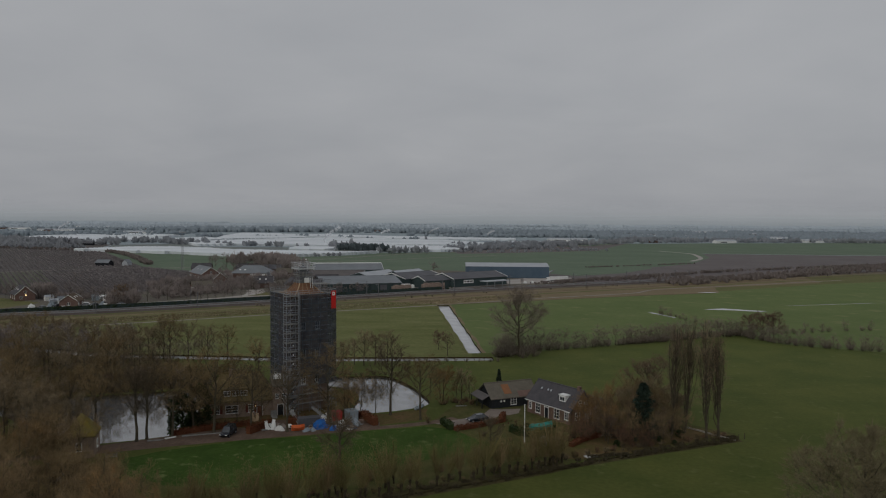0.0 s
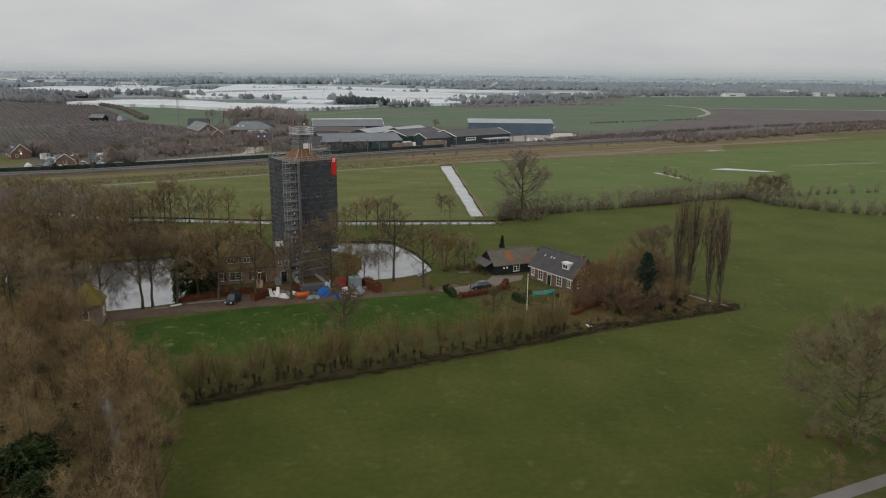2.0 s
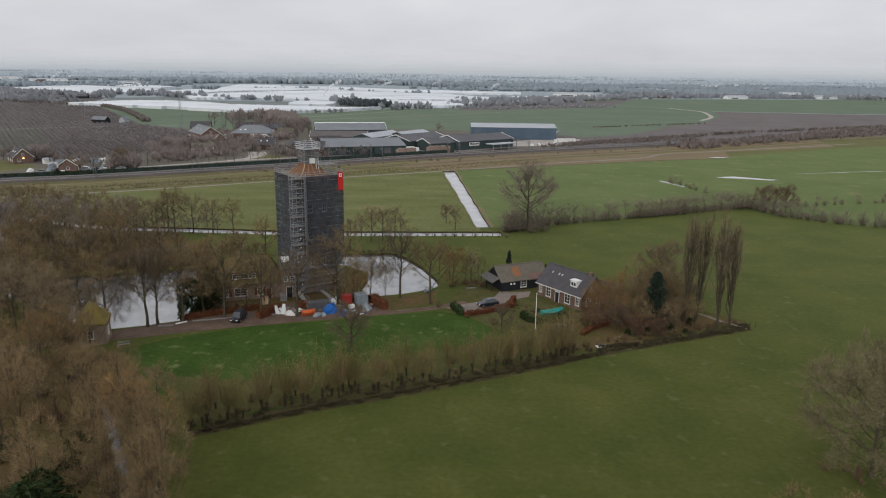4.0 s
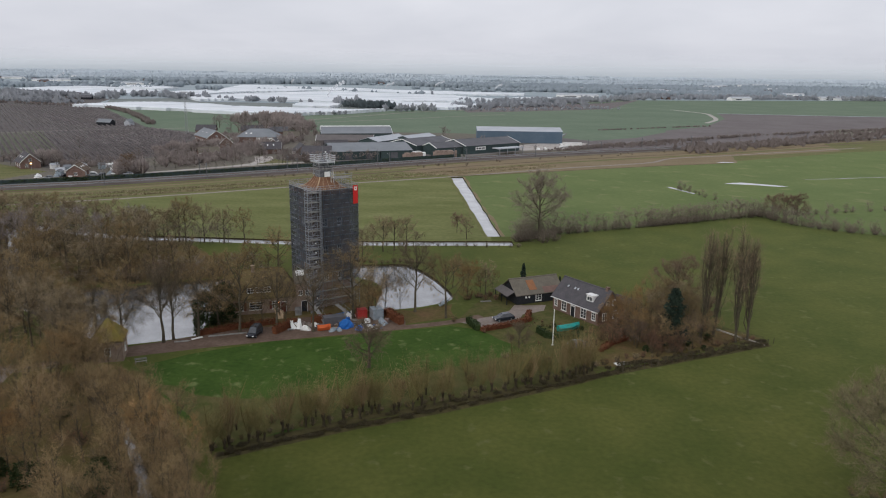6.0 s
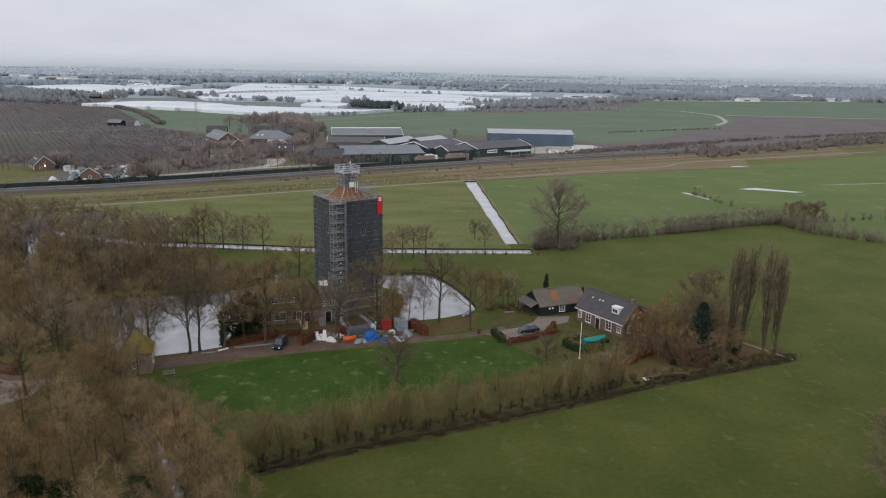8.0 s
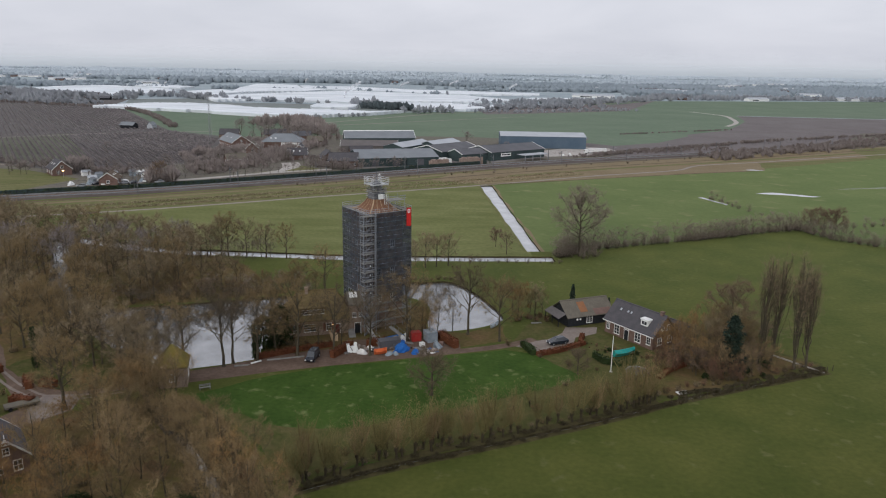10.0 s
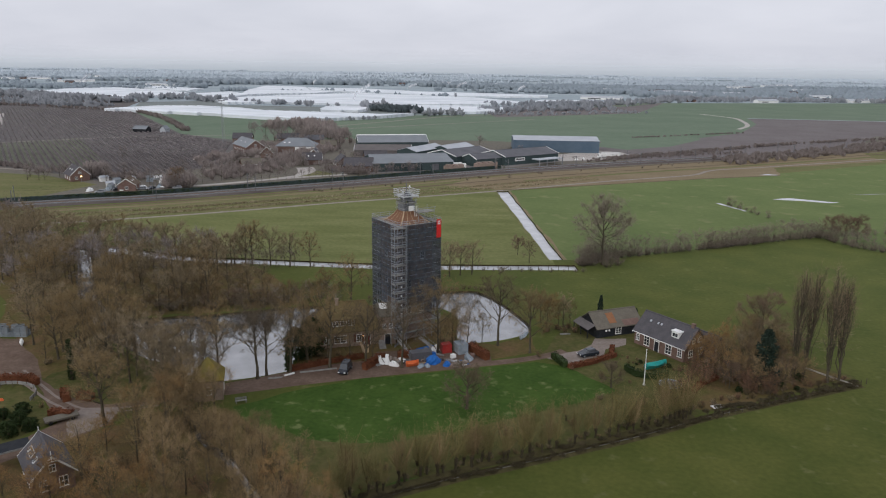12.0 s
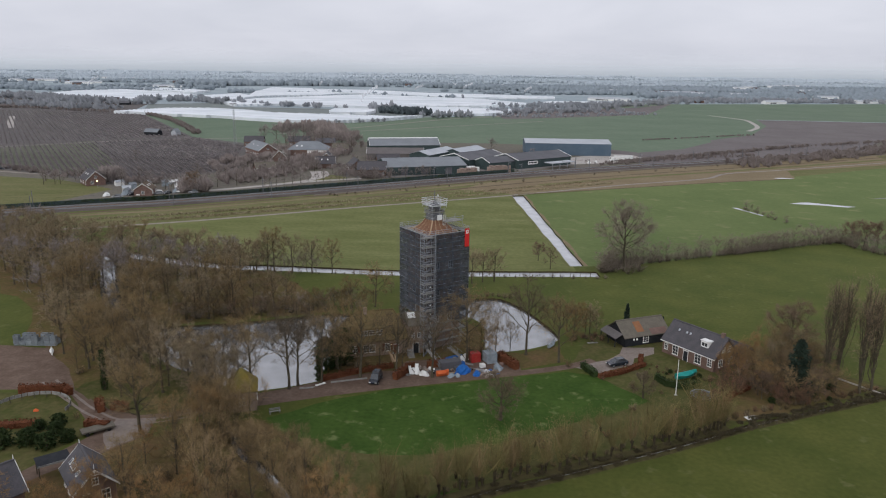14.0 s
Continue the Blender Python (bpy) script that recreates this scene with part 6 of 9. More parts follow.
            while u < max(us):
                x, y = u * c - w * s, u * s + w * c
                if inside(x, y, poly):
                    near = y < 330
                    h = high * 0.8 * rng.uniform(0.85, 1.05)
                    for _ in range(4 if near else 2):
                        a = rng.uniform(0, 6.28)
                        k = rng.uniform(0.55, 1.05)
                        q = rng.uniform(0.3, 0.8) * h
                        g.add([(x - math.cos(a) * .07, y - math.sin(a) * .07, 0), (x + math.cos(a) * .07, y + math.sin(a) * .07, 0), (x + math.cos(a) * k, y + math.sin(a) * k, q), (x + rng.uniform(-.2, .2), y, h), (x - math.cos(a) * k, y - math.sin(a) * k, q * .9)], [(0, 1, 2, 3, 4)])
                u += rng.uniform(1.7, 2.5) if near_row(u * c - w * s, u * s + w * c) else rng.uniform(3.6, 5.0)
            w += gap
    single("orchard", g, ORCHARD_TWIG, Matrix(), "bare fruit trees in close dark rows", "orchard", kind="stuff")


def near_row(x, y):
    return y < 330


for i in range(34):
    s = rng.uniform(0, 1)
    x, y = -60 + 250 * s, 196 + 138 * s
    mass("bare bushes of the far ditches and hedgerows", f"farbush{i % 2}", x + rng.uniform(-1, 1), y - 6 + rng.uniform(-7, 5), rng.uniform(0.35, 0.8))
far_woods()
join_masses()


# ---- buildings ----
def window(parent, x, y, z, w, h, turn, bars=(2, 2), frame_mat=None, depth=0.10):
    """A window on a wall, proud of it: frame with bars, pane and sill. turn: the way it faces, 0 is towards -y."""
    m = at(x, y, z, turn)
    t = 0.09
    # a closed ring for the frame; the bars are parts of their own
    fr = Geo()
    o4 = [(-w / 2, 0), (w / 2, 0), (w / 2, h), (-w / 2, h)]
    i4 = [(-w / 2 + t, t), (w / 2 - t, t), (w / 2 - t, h - t), (-w / 2 + t, h - t)]
    fr.add([(px, yy, pz) for yy in (-depth, .02) for ring in (o4, i4) for px, pz in ring],
           [f for k in range(4) for f in ((k, (k + 1) % 4, 4 + (k + 1) % 4, 4 + k), (8 + k, 12 + k, 12 + (k + 1) % 4, 8 + (k + 1) % 4), (k, 8 + k, 8 + (k + 1) % 4, (k + 1) % 4), (4 + k, 4 + (k + 1) % 4, 12 + (k + 1) % 4, 12 + k))])
    win = part("window", fr, frame_mat or WHITE, parent, "white-painted window frame", m)
    part("pane", Geo().box(-w / 2 + t, -depth * 0.4, t, w / 2 - t, -0.015, h - t), GLASS, win)
    for i in range(1, bars[0]):
        c = -w / 2 + w * i / bars[0]
        part("glazing_bar", Geo().box(c - 0.035, -depth * 0.8, t, c + 0.035, -0.01, h - t), frame_mat or WHITE, win)
    for i in range(1, bars[1]):
        c = h * i / bars[1]
        part("glazing_bar", Geo().box(-w / 2 + t, -depth * 0.75, c - 0.03, w / 2 - t, -0.012, c + 0.03), frame_mat or WHITE, win)
    part("sill", Geo().box(-w / 2 - 0.06, -depth - 0.06, -0.08, w / 2 + 0.06, 0.02, -0.005), frame_mat or WHITE, win)
    return win


def door(parent, x, y, z, w, h, turn, colour):
    m = at(x, y, z, turn)
    fr = Geo().box(-w / 2 - .1, -.09, 0, -w / 2, .02, h + .1).box(w / 2, -.09, 0, w / 2 + .1, .02, h + .1).box(-w / 2, -.09, h, w / 2, .02, h + .1)
    d = part("door", Geo().box(-w / 2, -.06, 0.02, w / 2, .02, h), colour, parent, "", m)
    part("door_frame", fr, WHITE, d)
    part("door_handle", Geo().box(w / 2 - .14, -.10, 1.0, w / 2 - .08, -.06, 1.12), STEEL, d)


def gable_walls(parent, L, D, eave, ridge, material, thick=0.3):
    """Four walls; x runs along the ridge from 0 to L, y from 0 (front) to D."""
    front = Geo().box(0, 0, -.1, L, thick, eave)
    part("wall", front, material, parent)
    part("wall", Geo().box(0, D - thick, -.1, L, D, eave), material, parent)
    for x in (0.0, L - thick):
        g = Geo().extrude([(thick, -.1), (D - thick, -.1), (D - thick, eave), (D / 2, ridge - .15), (thick, eave)], thick, Matrix.Translation((x, 0, 0)))
        part("gable_wall", g, material, parent)


def gable_roof(parent, L, D, eave, ridge, material, over=0.35, thick=0.16, verge=None, ridge_mat=None, lip=0.03):
    """Two slopes, the ridge capping and the verge boards."""
    slope = (ridge - eave) / (D / 2)
    for side in (0, 1):
        y0 = -over if side == 0 else D + over
        z0 = eave - slope * over
        g = Geo().extrude([(y0, z0), (y0, z0 + thick), (D / 2, ridge + thick), (D / 2, ridge)], L + 2 * over, Matrix.Translation((-over, 0, 0)))
        part("roof_slope", g, material, parent)
    g = Geo().extrude([(D / 2 - .2, ridge + thick - .12), (D / 2 - .16, ridge + thick + .1), (D / 2 + .16, ridge + thick + .1), (D / 2 + .2, ridge + thick - .12)], L + 2 * over + .04, Matrix.Translation((-over - .02, 0, 0)))
    part("ridge_capping", g, ridge_mat or material, parent)
    if verge is not None:
        for x in (-over - .06, L + over):
            for y0 in (-over, D + over):
                z0 = eave - slope * over
                g = Geo().extrude([(y0, z0 - .12), (y0, z0 + thick + lip), (D / 2, ridge + thick + lip), (D / 2, ridge - .14)], .06 + lip * .5, Matrix.Translation((x, 0, 0)))
                part("verge_board", g, verge, parent)


def gutter(parent, L, y, z, material):
    part("gutter", Geo().box(-.35, y - .14, z - .12, L + .35, y, z), material, parent)


def chimney(parent, x, y, z, h=1.1, material=None):
    g = Geo().box(x - .35, y - .3, z - 1.2, x + .35, y + .3, z + h).box(x - .42, y - .37, z + h, x + .42, y + .37, z + h + .12)
    part("chimney", g, material or BRICK, parent)


def barn(name, x, y, turn, L, D, eave, ridge, wall_mat, roof_mat, label, category="shed", group="sheds beyond the railway", verge=None, ridge_mat=None, doors=(), wins=()):
    t = thing(name, at(x, y, 0, turn), label, category, group)
    gable_walls(t, L, D, eave, ridge, wall_mat)
    gable_roof(t, L, D, eave, ridge, roof_mat, 0.3, 0.15, verge, ridge_mat, .22)
    if ridge_mat:
        part("ridge_light", Geo().extrude([(D / 2 - .9, ridge - .02), (D / 2 - .5, ridge + .5), (D / 2 + .5, ridge + .5), (D / 2 + .9, ridge - .02)], L, Matrix()), ridge_mat, t, "long white ridge light")
    for dx, w, h, face in doors:
        if face == "front":
            part("sliding_door", Geo().box(dx, -.12, 0, dx + w, -.02, h), CLAD_BLUE if wall_mat is CLAD_BLUE else SHEET_DARK, t)
        else:
            part("sliding_door", Geo().box(-.12, dx, 0, -.02, dx + w, h), SHEET_GREY, t)
    for wx, z, w, h, face in wins:
        if face == "front":
            window(t, wx, -.01, z, w, h, 0)
        else:
            window(t, -.01, wx, z, w, h, -90)
    return t


# the tower: brick shaft, boarded pyramid roof, lantern; the scaffold about it is a thing of its own
T_TURN, SIDE = 34.5, 11.0
T_BASE = (0.1, -0.3)


def build_tower():
    tower = thing("tower", at(*T_BASE, 0, T_TURN), "old brick tower with a half-finished timber roof under scaffolding", "tower")
    a, b = 1.35, SIDE - 1.35
    top = 24.6
    for x0, y0, x1, y1 in ((a, a, b, a + 1.0), (a, b - 1.0, b, b), (a, a + 1.0, a + 1.0, b - 1.0), (b - 1.0, a + 1.0, b, b - 1.0)):
        part("wall", Geo().box(x0, y0, -.2, x1, y1, top), BRICK_OLD, tower)
    part("cornice", Geo().box(a - .25, a - .25, top, b + .25, b + .25, top + .45), BRICK_OLD, tower)
    for z in (6.0, 12.0, 18.0):
        for s in (3.6, 7.0):
            window(tower, s, a - .01, z, 1.1, 1.8, 0)
            window(tower, a - .01, s, z, 1.1, 1.8, -90)
    # bell-cast pyramid of raw boarding in four slopes, with hip battens
    c = SIDE / 2
    rings = [(5.5, top + .4), (3.9, top + .95), (2.75, top + 1.75), (1.95, top + 2.7), (1.5, top + 3.6)]
    for k in range(4):
        g = Geo()
        corners = [((-1, -1), (1, -1)), ((1, -1), (1, 1)), ((1, 1), (-1, 1)), ((-1, 1), (-1, -1))][k]
        vs = []
        for r, z in rings:
            for sx, sy in corners:
                vs.append((c + sx * r, c + sy * r, z))
        g.add(vs, [(2 * i, 2 * i + 1, 2 * i + 3, 2 * i + 2) for i in range(len(rings) - 1)])
        part("roof_slope", g, ROOF_BOARD, tower, "raw orange-brown roof boarding")
        (ax, ay), (bx, by) = corners
        for q, w in ((-1.0, .10), (-0.5, .045), (0.0, .045), (0.5, .045)):
            mx, my = ax + (bx - ax) * (q + 1) / 2, ay + (by - ay) * (q + 1) / 2
            bat = Geo()
            for r, z in rings:
                x, y = c + mx * r, c + my * r
                bat.v += [(x - w * (by - ay) / 2 - w * (bx - ax) / 2, y + w * (bx - ax) / 2 - w * (by - ay) / 2, z + .02), (x + w * (by - ay) / 2 + w * (bx - ax) / 2, y - w * (bx - ax) / 2 + w * (by - ay) / 2, z + .02), (x, y, z + .05 + w)]
            bat.f = [(3 * i + k, 3 * i + (k + 1) % 3, 3 * i + 3 + (k + 1) % 3, 3 * i + 3 + k) for i in range(len(rings) - 1) for k in range(3)] + [(2, 1, 0), (3 * len(rings) - 3, 3 * len(rings) - 2, 3 * len(rings) - 1)]
            part("hip_batten" if q == -1.0 else "roof_batten", bat, TIMBER, tower, "pale new timber batten")
    # loose timber ends that stand up at the eaves' corners
    for (x0, y0), (x1, y1) in (((0.9, 9.9), (2.2, 8.6)), ((0.8, 9.0), (2.6, 8.0)), ((0.6, 4.0), (2.4, 4.6)), ((3.6, 0.7), (4.4, 2.4))):
        part("rafter_end", Geo().tube((x0, y0, top + 1.15), (x1, y1, top + 1.5), .12, .10, 4), TIMBER, tower)
    lant = Geo()
    lant.box(c - 1.35, c - 1.35, top + 3.5, c + 1.35, c + 1.35, top + 4.9)
    part("lantern_base", lant, LEAD, tower, "lead-grey lantern base")
    for k in range(8):
        w = k * math.pi / 4
        part("lantern_post", Geo().tube((c + 1.05 * math.cos(w), c + 1.05 * math.sin(w), top + 4.9), (c + 1.05 * math.cos(w), c + 1.05 * math.sin(w), top + 6.1), .13, .13, 6), LEAD, tower)
    dome = Geo()
    prof = [(1.4, 6.1), (1.4, 6.3), (1.15, 6.7), (0.7, 7.05), (0.3, 7.4), (0.1, 8.0), (0.06, 8.8), (0.16, 9.1), (0.05, 9.4), (0.02, 10.5)]
    n = 10
    vs = [(c + r * math.cos(2 * math.pi * i / n), c + r * math.sin(2 * math.pi * i / n), top + z) for r, z in prof for i in range(n)]
    dome.add(vs, [(j * n + i, j * n + (i + 1) % n, (j + 1) * n + (i + 1) % n, (j + 1) * n + i) for j in range(len(prof) - 1) for i in range(n)])
    part("lantern_dome", dome, LEAD, tower, "small lead cupola", smooth=True)


build_tower()


def build_scaffold():
    sc = thing("scaffold", at(*T_BASE, 0, T_TURN), "tube scaffold wrapped in dark blue-grey debris netting", "scaffold")
    S, LIFT, N = SIDE, 2.0, 13
    std = Geo().tube((0, 0, 0), (0, 0, 26.9), .05, .05, 5).mesh("standard", STEEL)
    led = Geo().tube((0, 0, 0), (S, 0, 0), .028, .028, 5).mesh("ledger", STEEL)
    rail = Geo().tube((0, 0, 0), (S, 0, 0), .045, .045, 5).mesh("guard_rail", STEEL)
    deck = Geo().box(0.05, 0.05, -.06, S - .05, 1.05, 0).mesh("deck", DECK)
    toe = Geo().box(0, -.03, 0, S, 0.0, .16).mesh("toe_board", DECK)
    bays = 5
    bw = S / bays
    rng = random.Random(5)
    # a slack panel of netting, bellied between its ties
    nets = []
    for k in range(3):
        g = Geo()
        for i in range(4):
            for j in range(4):
                g.v.append((bw * i / 3, 0.05 * rng.uniform(-1, 1) * (0 < i < 3) + (.04 if 0 < j < 3 else 0), LIFT * j / 3))
        g.f = [(j + 4 * i, j + 4 * (i + 1), j + 1 + 4 * (i + 1), j + 1 + 4 * i) for i in range(3) for j in range(3)]
        nets.append(g.mesh("net_panel", NET_BLUE))
    faces = [((0, 0), 0), ((S, 0), 90), ((S, S), 180), ((0, S), 270)]
    for fi, ((fx, fy), turn) in enumerate(faces):
        base = Matrix.Translation((fx, fy, 0)) @ Matrix.Rotation(radians(turn), 4, "Z")
        for b in range(bays):
            part("standard", std, None, sc, m=base @ Matrix.Translation((b * bw, 0, 0)))
            part("inner_standard", std, None, sc, m=base @ Matrix.Translation((b * bw + bw / 2, 1.1, -.6)))
        for lift in range(1, N + 1):
            z = lift * LIFT
            part("ledger", led, None, sc, m=base @ Matrix.Translation((0, -.05, z)))
            part("ledger", led, None, sc, m=base @ Matrix.Translation((0, -.05, z - 1.0)))
            part("deck", deck, None, sc, m=base @ Matrix.Translation((0, 0, z - .1)))
            part("toe_board", toe, None, sc, m=base @ Matrix.Translation((0, 0, z - .1)))
        # guard rails above the top lift
        for z in (26.5, 26.95, 27.0 + .0):
            part("guard_rail", rail, None, sc, m=base @ Matrix.Translation((0, 0, z if z < 27 else 26.1)))
        for b in range(bays):
            for lift in range(N):
                z = lift * LIFT
                if fi == 3 and z < 8.5 - 1.2 * (4 - b) + 1.5:
                    continue
                if fi in (0, 1) and lift < (4 if b < 3 else 3):
                    continue
                part("net_panel", nets[rng.randrange(3)], None, sc, m=base @ Matrix.Translation((b * bw, -.11, z + .05)))
    # the stair bay at the corner: landings, stair flights, rails and lamps
    sx0, sx1, sy0, sy1 = -1.7, 1.1, -1.7, -0.25
    for x in (sx0, sx1):
        for y in (sy0, sy1):
            part("stair_standard", std, None, sc, m=Matrix.Translation((x, y, 0)))
    landing = Geo().box(sx0, sy0, -.06, sx1, sy1, 0).mesh("landing", DECK)
    flight = Geo().extrude([(sy0 + .1, 0), (sy0 + .75, 0), (sy0 + .75, .12), (sy0 + .1, .12)], 1, Matrix(((sx1 - sx0 - .5, 0, 0, sx0 + .25), (0, 1, 0, 0), (LIFT - .1, 0, 1, 0), (0, 0, 0, 1)))).mesh("stair_flight", SHEET_DARK)
    hand = Geo().tube((sx0, sy0, 0), (sx1, sy0, 0), .05, .05, 5).tube((sx0, sy0, .5), (sx1, sy0, .5), .045, .045, 5).tube((sx0, sy0, 0), (sx0, sy1, 0), .05, .05, 5).tube((sx0, sy0, .5), (sx0, sy1, .5), .045, .045, 5).mesh("handrail", STEEL)
    lampm = Geo().box(-.24, sy0 - .06, 1.2, .0, sy0 + .02, 1.5).mesh("lamp_board", WHITE)
    skirt = Geo().box(sx0, sy0 - .03, -.12, sx1, sy0, .10).box(sx0 - .03, sy0, -.12, sx0, sy1, .10).mesh("fascia", DECK)
    for lift in range(1, N + 1):
        z = lift * LIFT
        part("landing", landing, None, sc, m=Matrix.Translation((0, 0, z)))
        part("fascia", skirt, None, sc, m=Matrix.Translation((0, 0, z)))
        part("handrail", hand, None, sc, m=Matrix.Translation((0, 0, z + .5)))
        part("stair_flight", flight, None, sc, m=Matrix.Translation((0, 0, z - LIFT + .05)))
        if lift < 9:
            part("lamp_board", lampm, None, sc, m=Matrix.Translation((0, 0, z - LIFT)))
    # hoist mast beside the stair bay
    hoist = Geo()
    for x, y in ((1.6, -.7), (1.6, -.35), (1.95, -.7), (1.95, -.35)):
        hoist.tube((x, y, 6), (x, y, 26.6), .035, .035, 4)
    for i in range(34):
        hoist.tube((1.6, -.7, 6 + .6 * i), (1.95, -.35, 6.6 + .6 * i), .02, .02, 3).tube((1.6, -.7, 6.6 + .6 * i), (1.95, -.7, 6 + .6 * i), .02, .02, 3)
    part("hoist_mast", hoist, STEEL, sc, "slim galvanised lattice mast")
    # cage about the lantern: a narrow lower stage and a wider working platform on top
    c = S / 2
    h0, h1 = 1.5, 1.85
    low = Geo().tube((0, 0, 27.6), (0, 0, 31.9), .05, .05, 5).mesh("cage_standard", STEEL)
    high = Geo().tube((0, 0, 30.9), (0, 0, 32.9), .05, .05, 5).mesh("platform_post", ALU)
    for i in (-1, 0.15, 1):
        for j in (-1, 1):
            part("cage_standard", low, None, sc, m=Matrix.Translation((c + i * h0, c + j * h0, 0)))
            part("platform_post", high, None, sc, m=Matrix.Translation((c + i * h1, c + j * h1, 0)))
            if abs(i) < 1:
                part("cage_standard", low, None, sc, m=Matrix.Translation((c + j * h0, c + i * h0, 0)))
                part("platform_post", high, None, sc, m=Matrix.Translation((c + j * h1, c + i * h1, 0)))
    low_bar = Geo().tube((-h0 - .4, 0, 0), (h0 + .4, 0, 0), .045, .045, 5).mesh("cage_ledger", STEEL)
    high_bar = Geo().tube((-h1 - .35, 0, 0), (h1 + .35, 0, 0), .05, .05, 5).mesh("platform_rail", ALU)
    low_deck = Geo().box(-h0 - .1, -h0 - .1, -.06, h0 + .1, -h0 + .6, 0).box(-h0 - .1, -h0 - .13, 0, h0 + .1, -h0 - .1, .2).mesh("cage_deck", DECK)
    high_deck = Geo().box(-h1 - .1, -h1 - .1, -.07, h1 + .1, -h1 + .75, 0).box(-h1 - .1, -h1 - .14, -.05, h1 + .1, -h1 - .1, .22).mesh("platform_deck", ALU)
    brace = Geo().tube((-h0, 0, 0), (h0, 0, 1.9), .035, .035, 4).mesh("cage_brace", STEEL)
    for turn in (0, 90, 180, 270):
        spin = Matrix.Translation((c, c, 0)) @ Matrix.Rotation(radians(turn), 4, "Z")
        for z in (28.7, 29.6, 30.5):
            part("cage_ledger", low_bar, None, sc, m=spin @ Matrix.Translation((0, -h0, z)))
        for z in (31.9, 32.35, 32.75):
            part("platform_rail", high_bar, None, sc, m=spin @ Matrix.Translation((0, -h1, z)))
        part("cage_deck", low_deck, None, sc, m=spin @ Matrix.Translation((0, 0, 29.9)))
        part("cage_brace", brace, None, sc, m=spin @ Matrix.Translation((0, -h0, 28.6)))
        part("platform_deck", high_deck, None, sc, m=spin @ Matrix.Translation((0, 0, 31.35)))
    part("warning_lamp", Geo().tube((c + .5, c - .5, 33.3), (c + .5, c - .5, 33.6), .16, .16, 6), WHITE, sc, "small white lamp at the top")
    part("lamp_post", Geo().tube((c + .5, c - .5, 31.4), (c + .5, c - .5, 33.3), .03, .03, 5), STEEL, sc)
    # loading platform on the roof's right slope
    for y in (2.4, 3.6, 4.8):
        part("platform_ledger", Geo().tube((6.4, y, 27.9), (10.9, y, 27.9), .05, .05, 5), STEEL, sc)
    for x in (6.6, 8.2, 10.6):
        part("platform_standard", Geo().tube((x, 2.2, 26), (x, 2.2, 29.0), .05, .05, 5), STEEL, sc)
        part("platform_standard", Geo().tube((x, 5.0, 26), (x, 5.0, 29.0), .05, .05, 5), STEEL, sc)
    for z in (28.4, 28.9):
        part("platform_ledger", Geo().tube((6.4, 2.2, z), (11.0, 2.2, z), .05, .05, 5), STEEL, sc)
    part("platform_deck", Geo().box(6.5, 2.2, 27.9, 10.7, 5.0, 28.0), DECK, sc)
    part("ladder", Geo().box(6.3, 3.3, 26.6, 6.4, 3.4, 29.4).box(6.8, 3.3, 26.6, 6.9, 3.4, 29.4), WHITE, sc)
    part("stored_sheet", Geo().box(4.9, 3.4, 28.3, 6.1, 3.6, 29.4), WHITE, sc, "white sheets leaning on the lantern")
    # tied-on banner
    ban = part("banner", Geo().box(9.7, -.22, 22.6, 10.85, -.16, 26.6), BANNER_RED, sc, "tall red banner with a white emblem")
    em = Geo().box(9.95, -.25, 25.5, 10.15, -.225, 26.3).box(10.15, -.25, 26.1, 10.6, -.225, 26.3).box(10.4, -.25, 25.5, 10.6, -.225, 26.1).box(10.15, -.25, 25.5, 10.4, -.225, 25.7)
    part("emblem", em, WHITE, ban)


build_scaffold()


def hip_roof(parent, x0, x1, y0, y1, eave, ridge, hipx, material, over=0.4, label=""):
    """Four slopes over a rectangle; the ridge lies hipx inside the ends."""
    yc = (y0 + y1) / 2
    e = [(x0 - over, y0 - over, eave), (x1 + over, y0 - over, eave), (x1 + over, y1 + over, eave), (x0 - over, y1 + over, eave)]
    r = [(x0 + hipx, yc, ridge), (x1 - hipx, yc, ridge)]
    d = Vector((0, 0, .18))
    for pts in ((e[0], e[1], r[1], r[0]), (e[2], e[3], r[0], r[1]), (e[1], e[2], r[1]), (e[3], e[0], r[0])):
        n = len(pts)
        g = Geo().add([Vector(p) for p in pts] + [Vector(p) + d for p in pts], [tuple(range(n - 1, -1, -1)), tuple(range(n, 2 * n))] + [(i, (i + 1) % n, n + (i + 1) % n, n + i) for i in range(n)])
        part("roof_slope", g, material, parent, label)
    cap = Geo().tube((r[0][0] - .1, yc, ridge + .22), (r[1][0] + .1, yc, ridge + .22), .16, .16, 6)
    for a, b in ((e[0], r[0]), (e[3], r[0]), (e[1], r[1]), (e[2], r[1])):
        cap.tube(Vector(a) + d, Vector(b) + d, .11, .11, 5)
    part("ridge_capping", cap, material, parent)


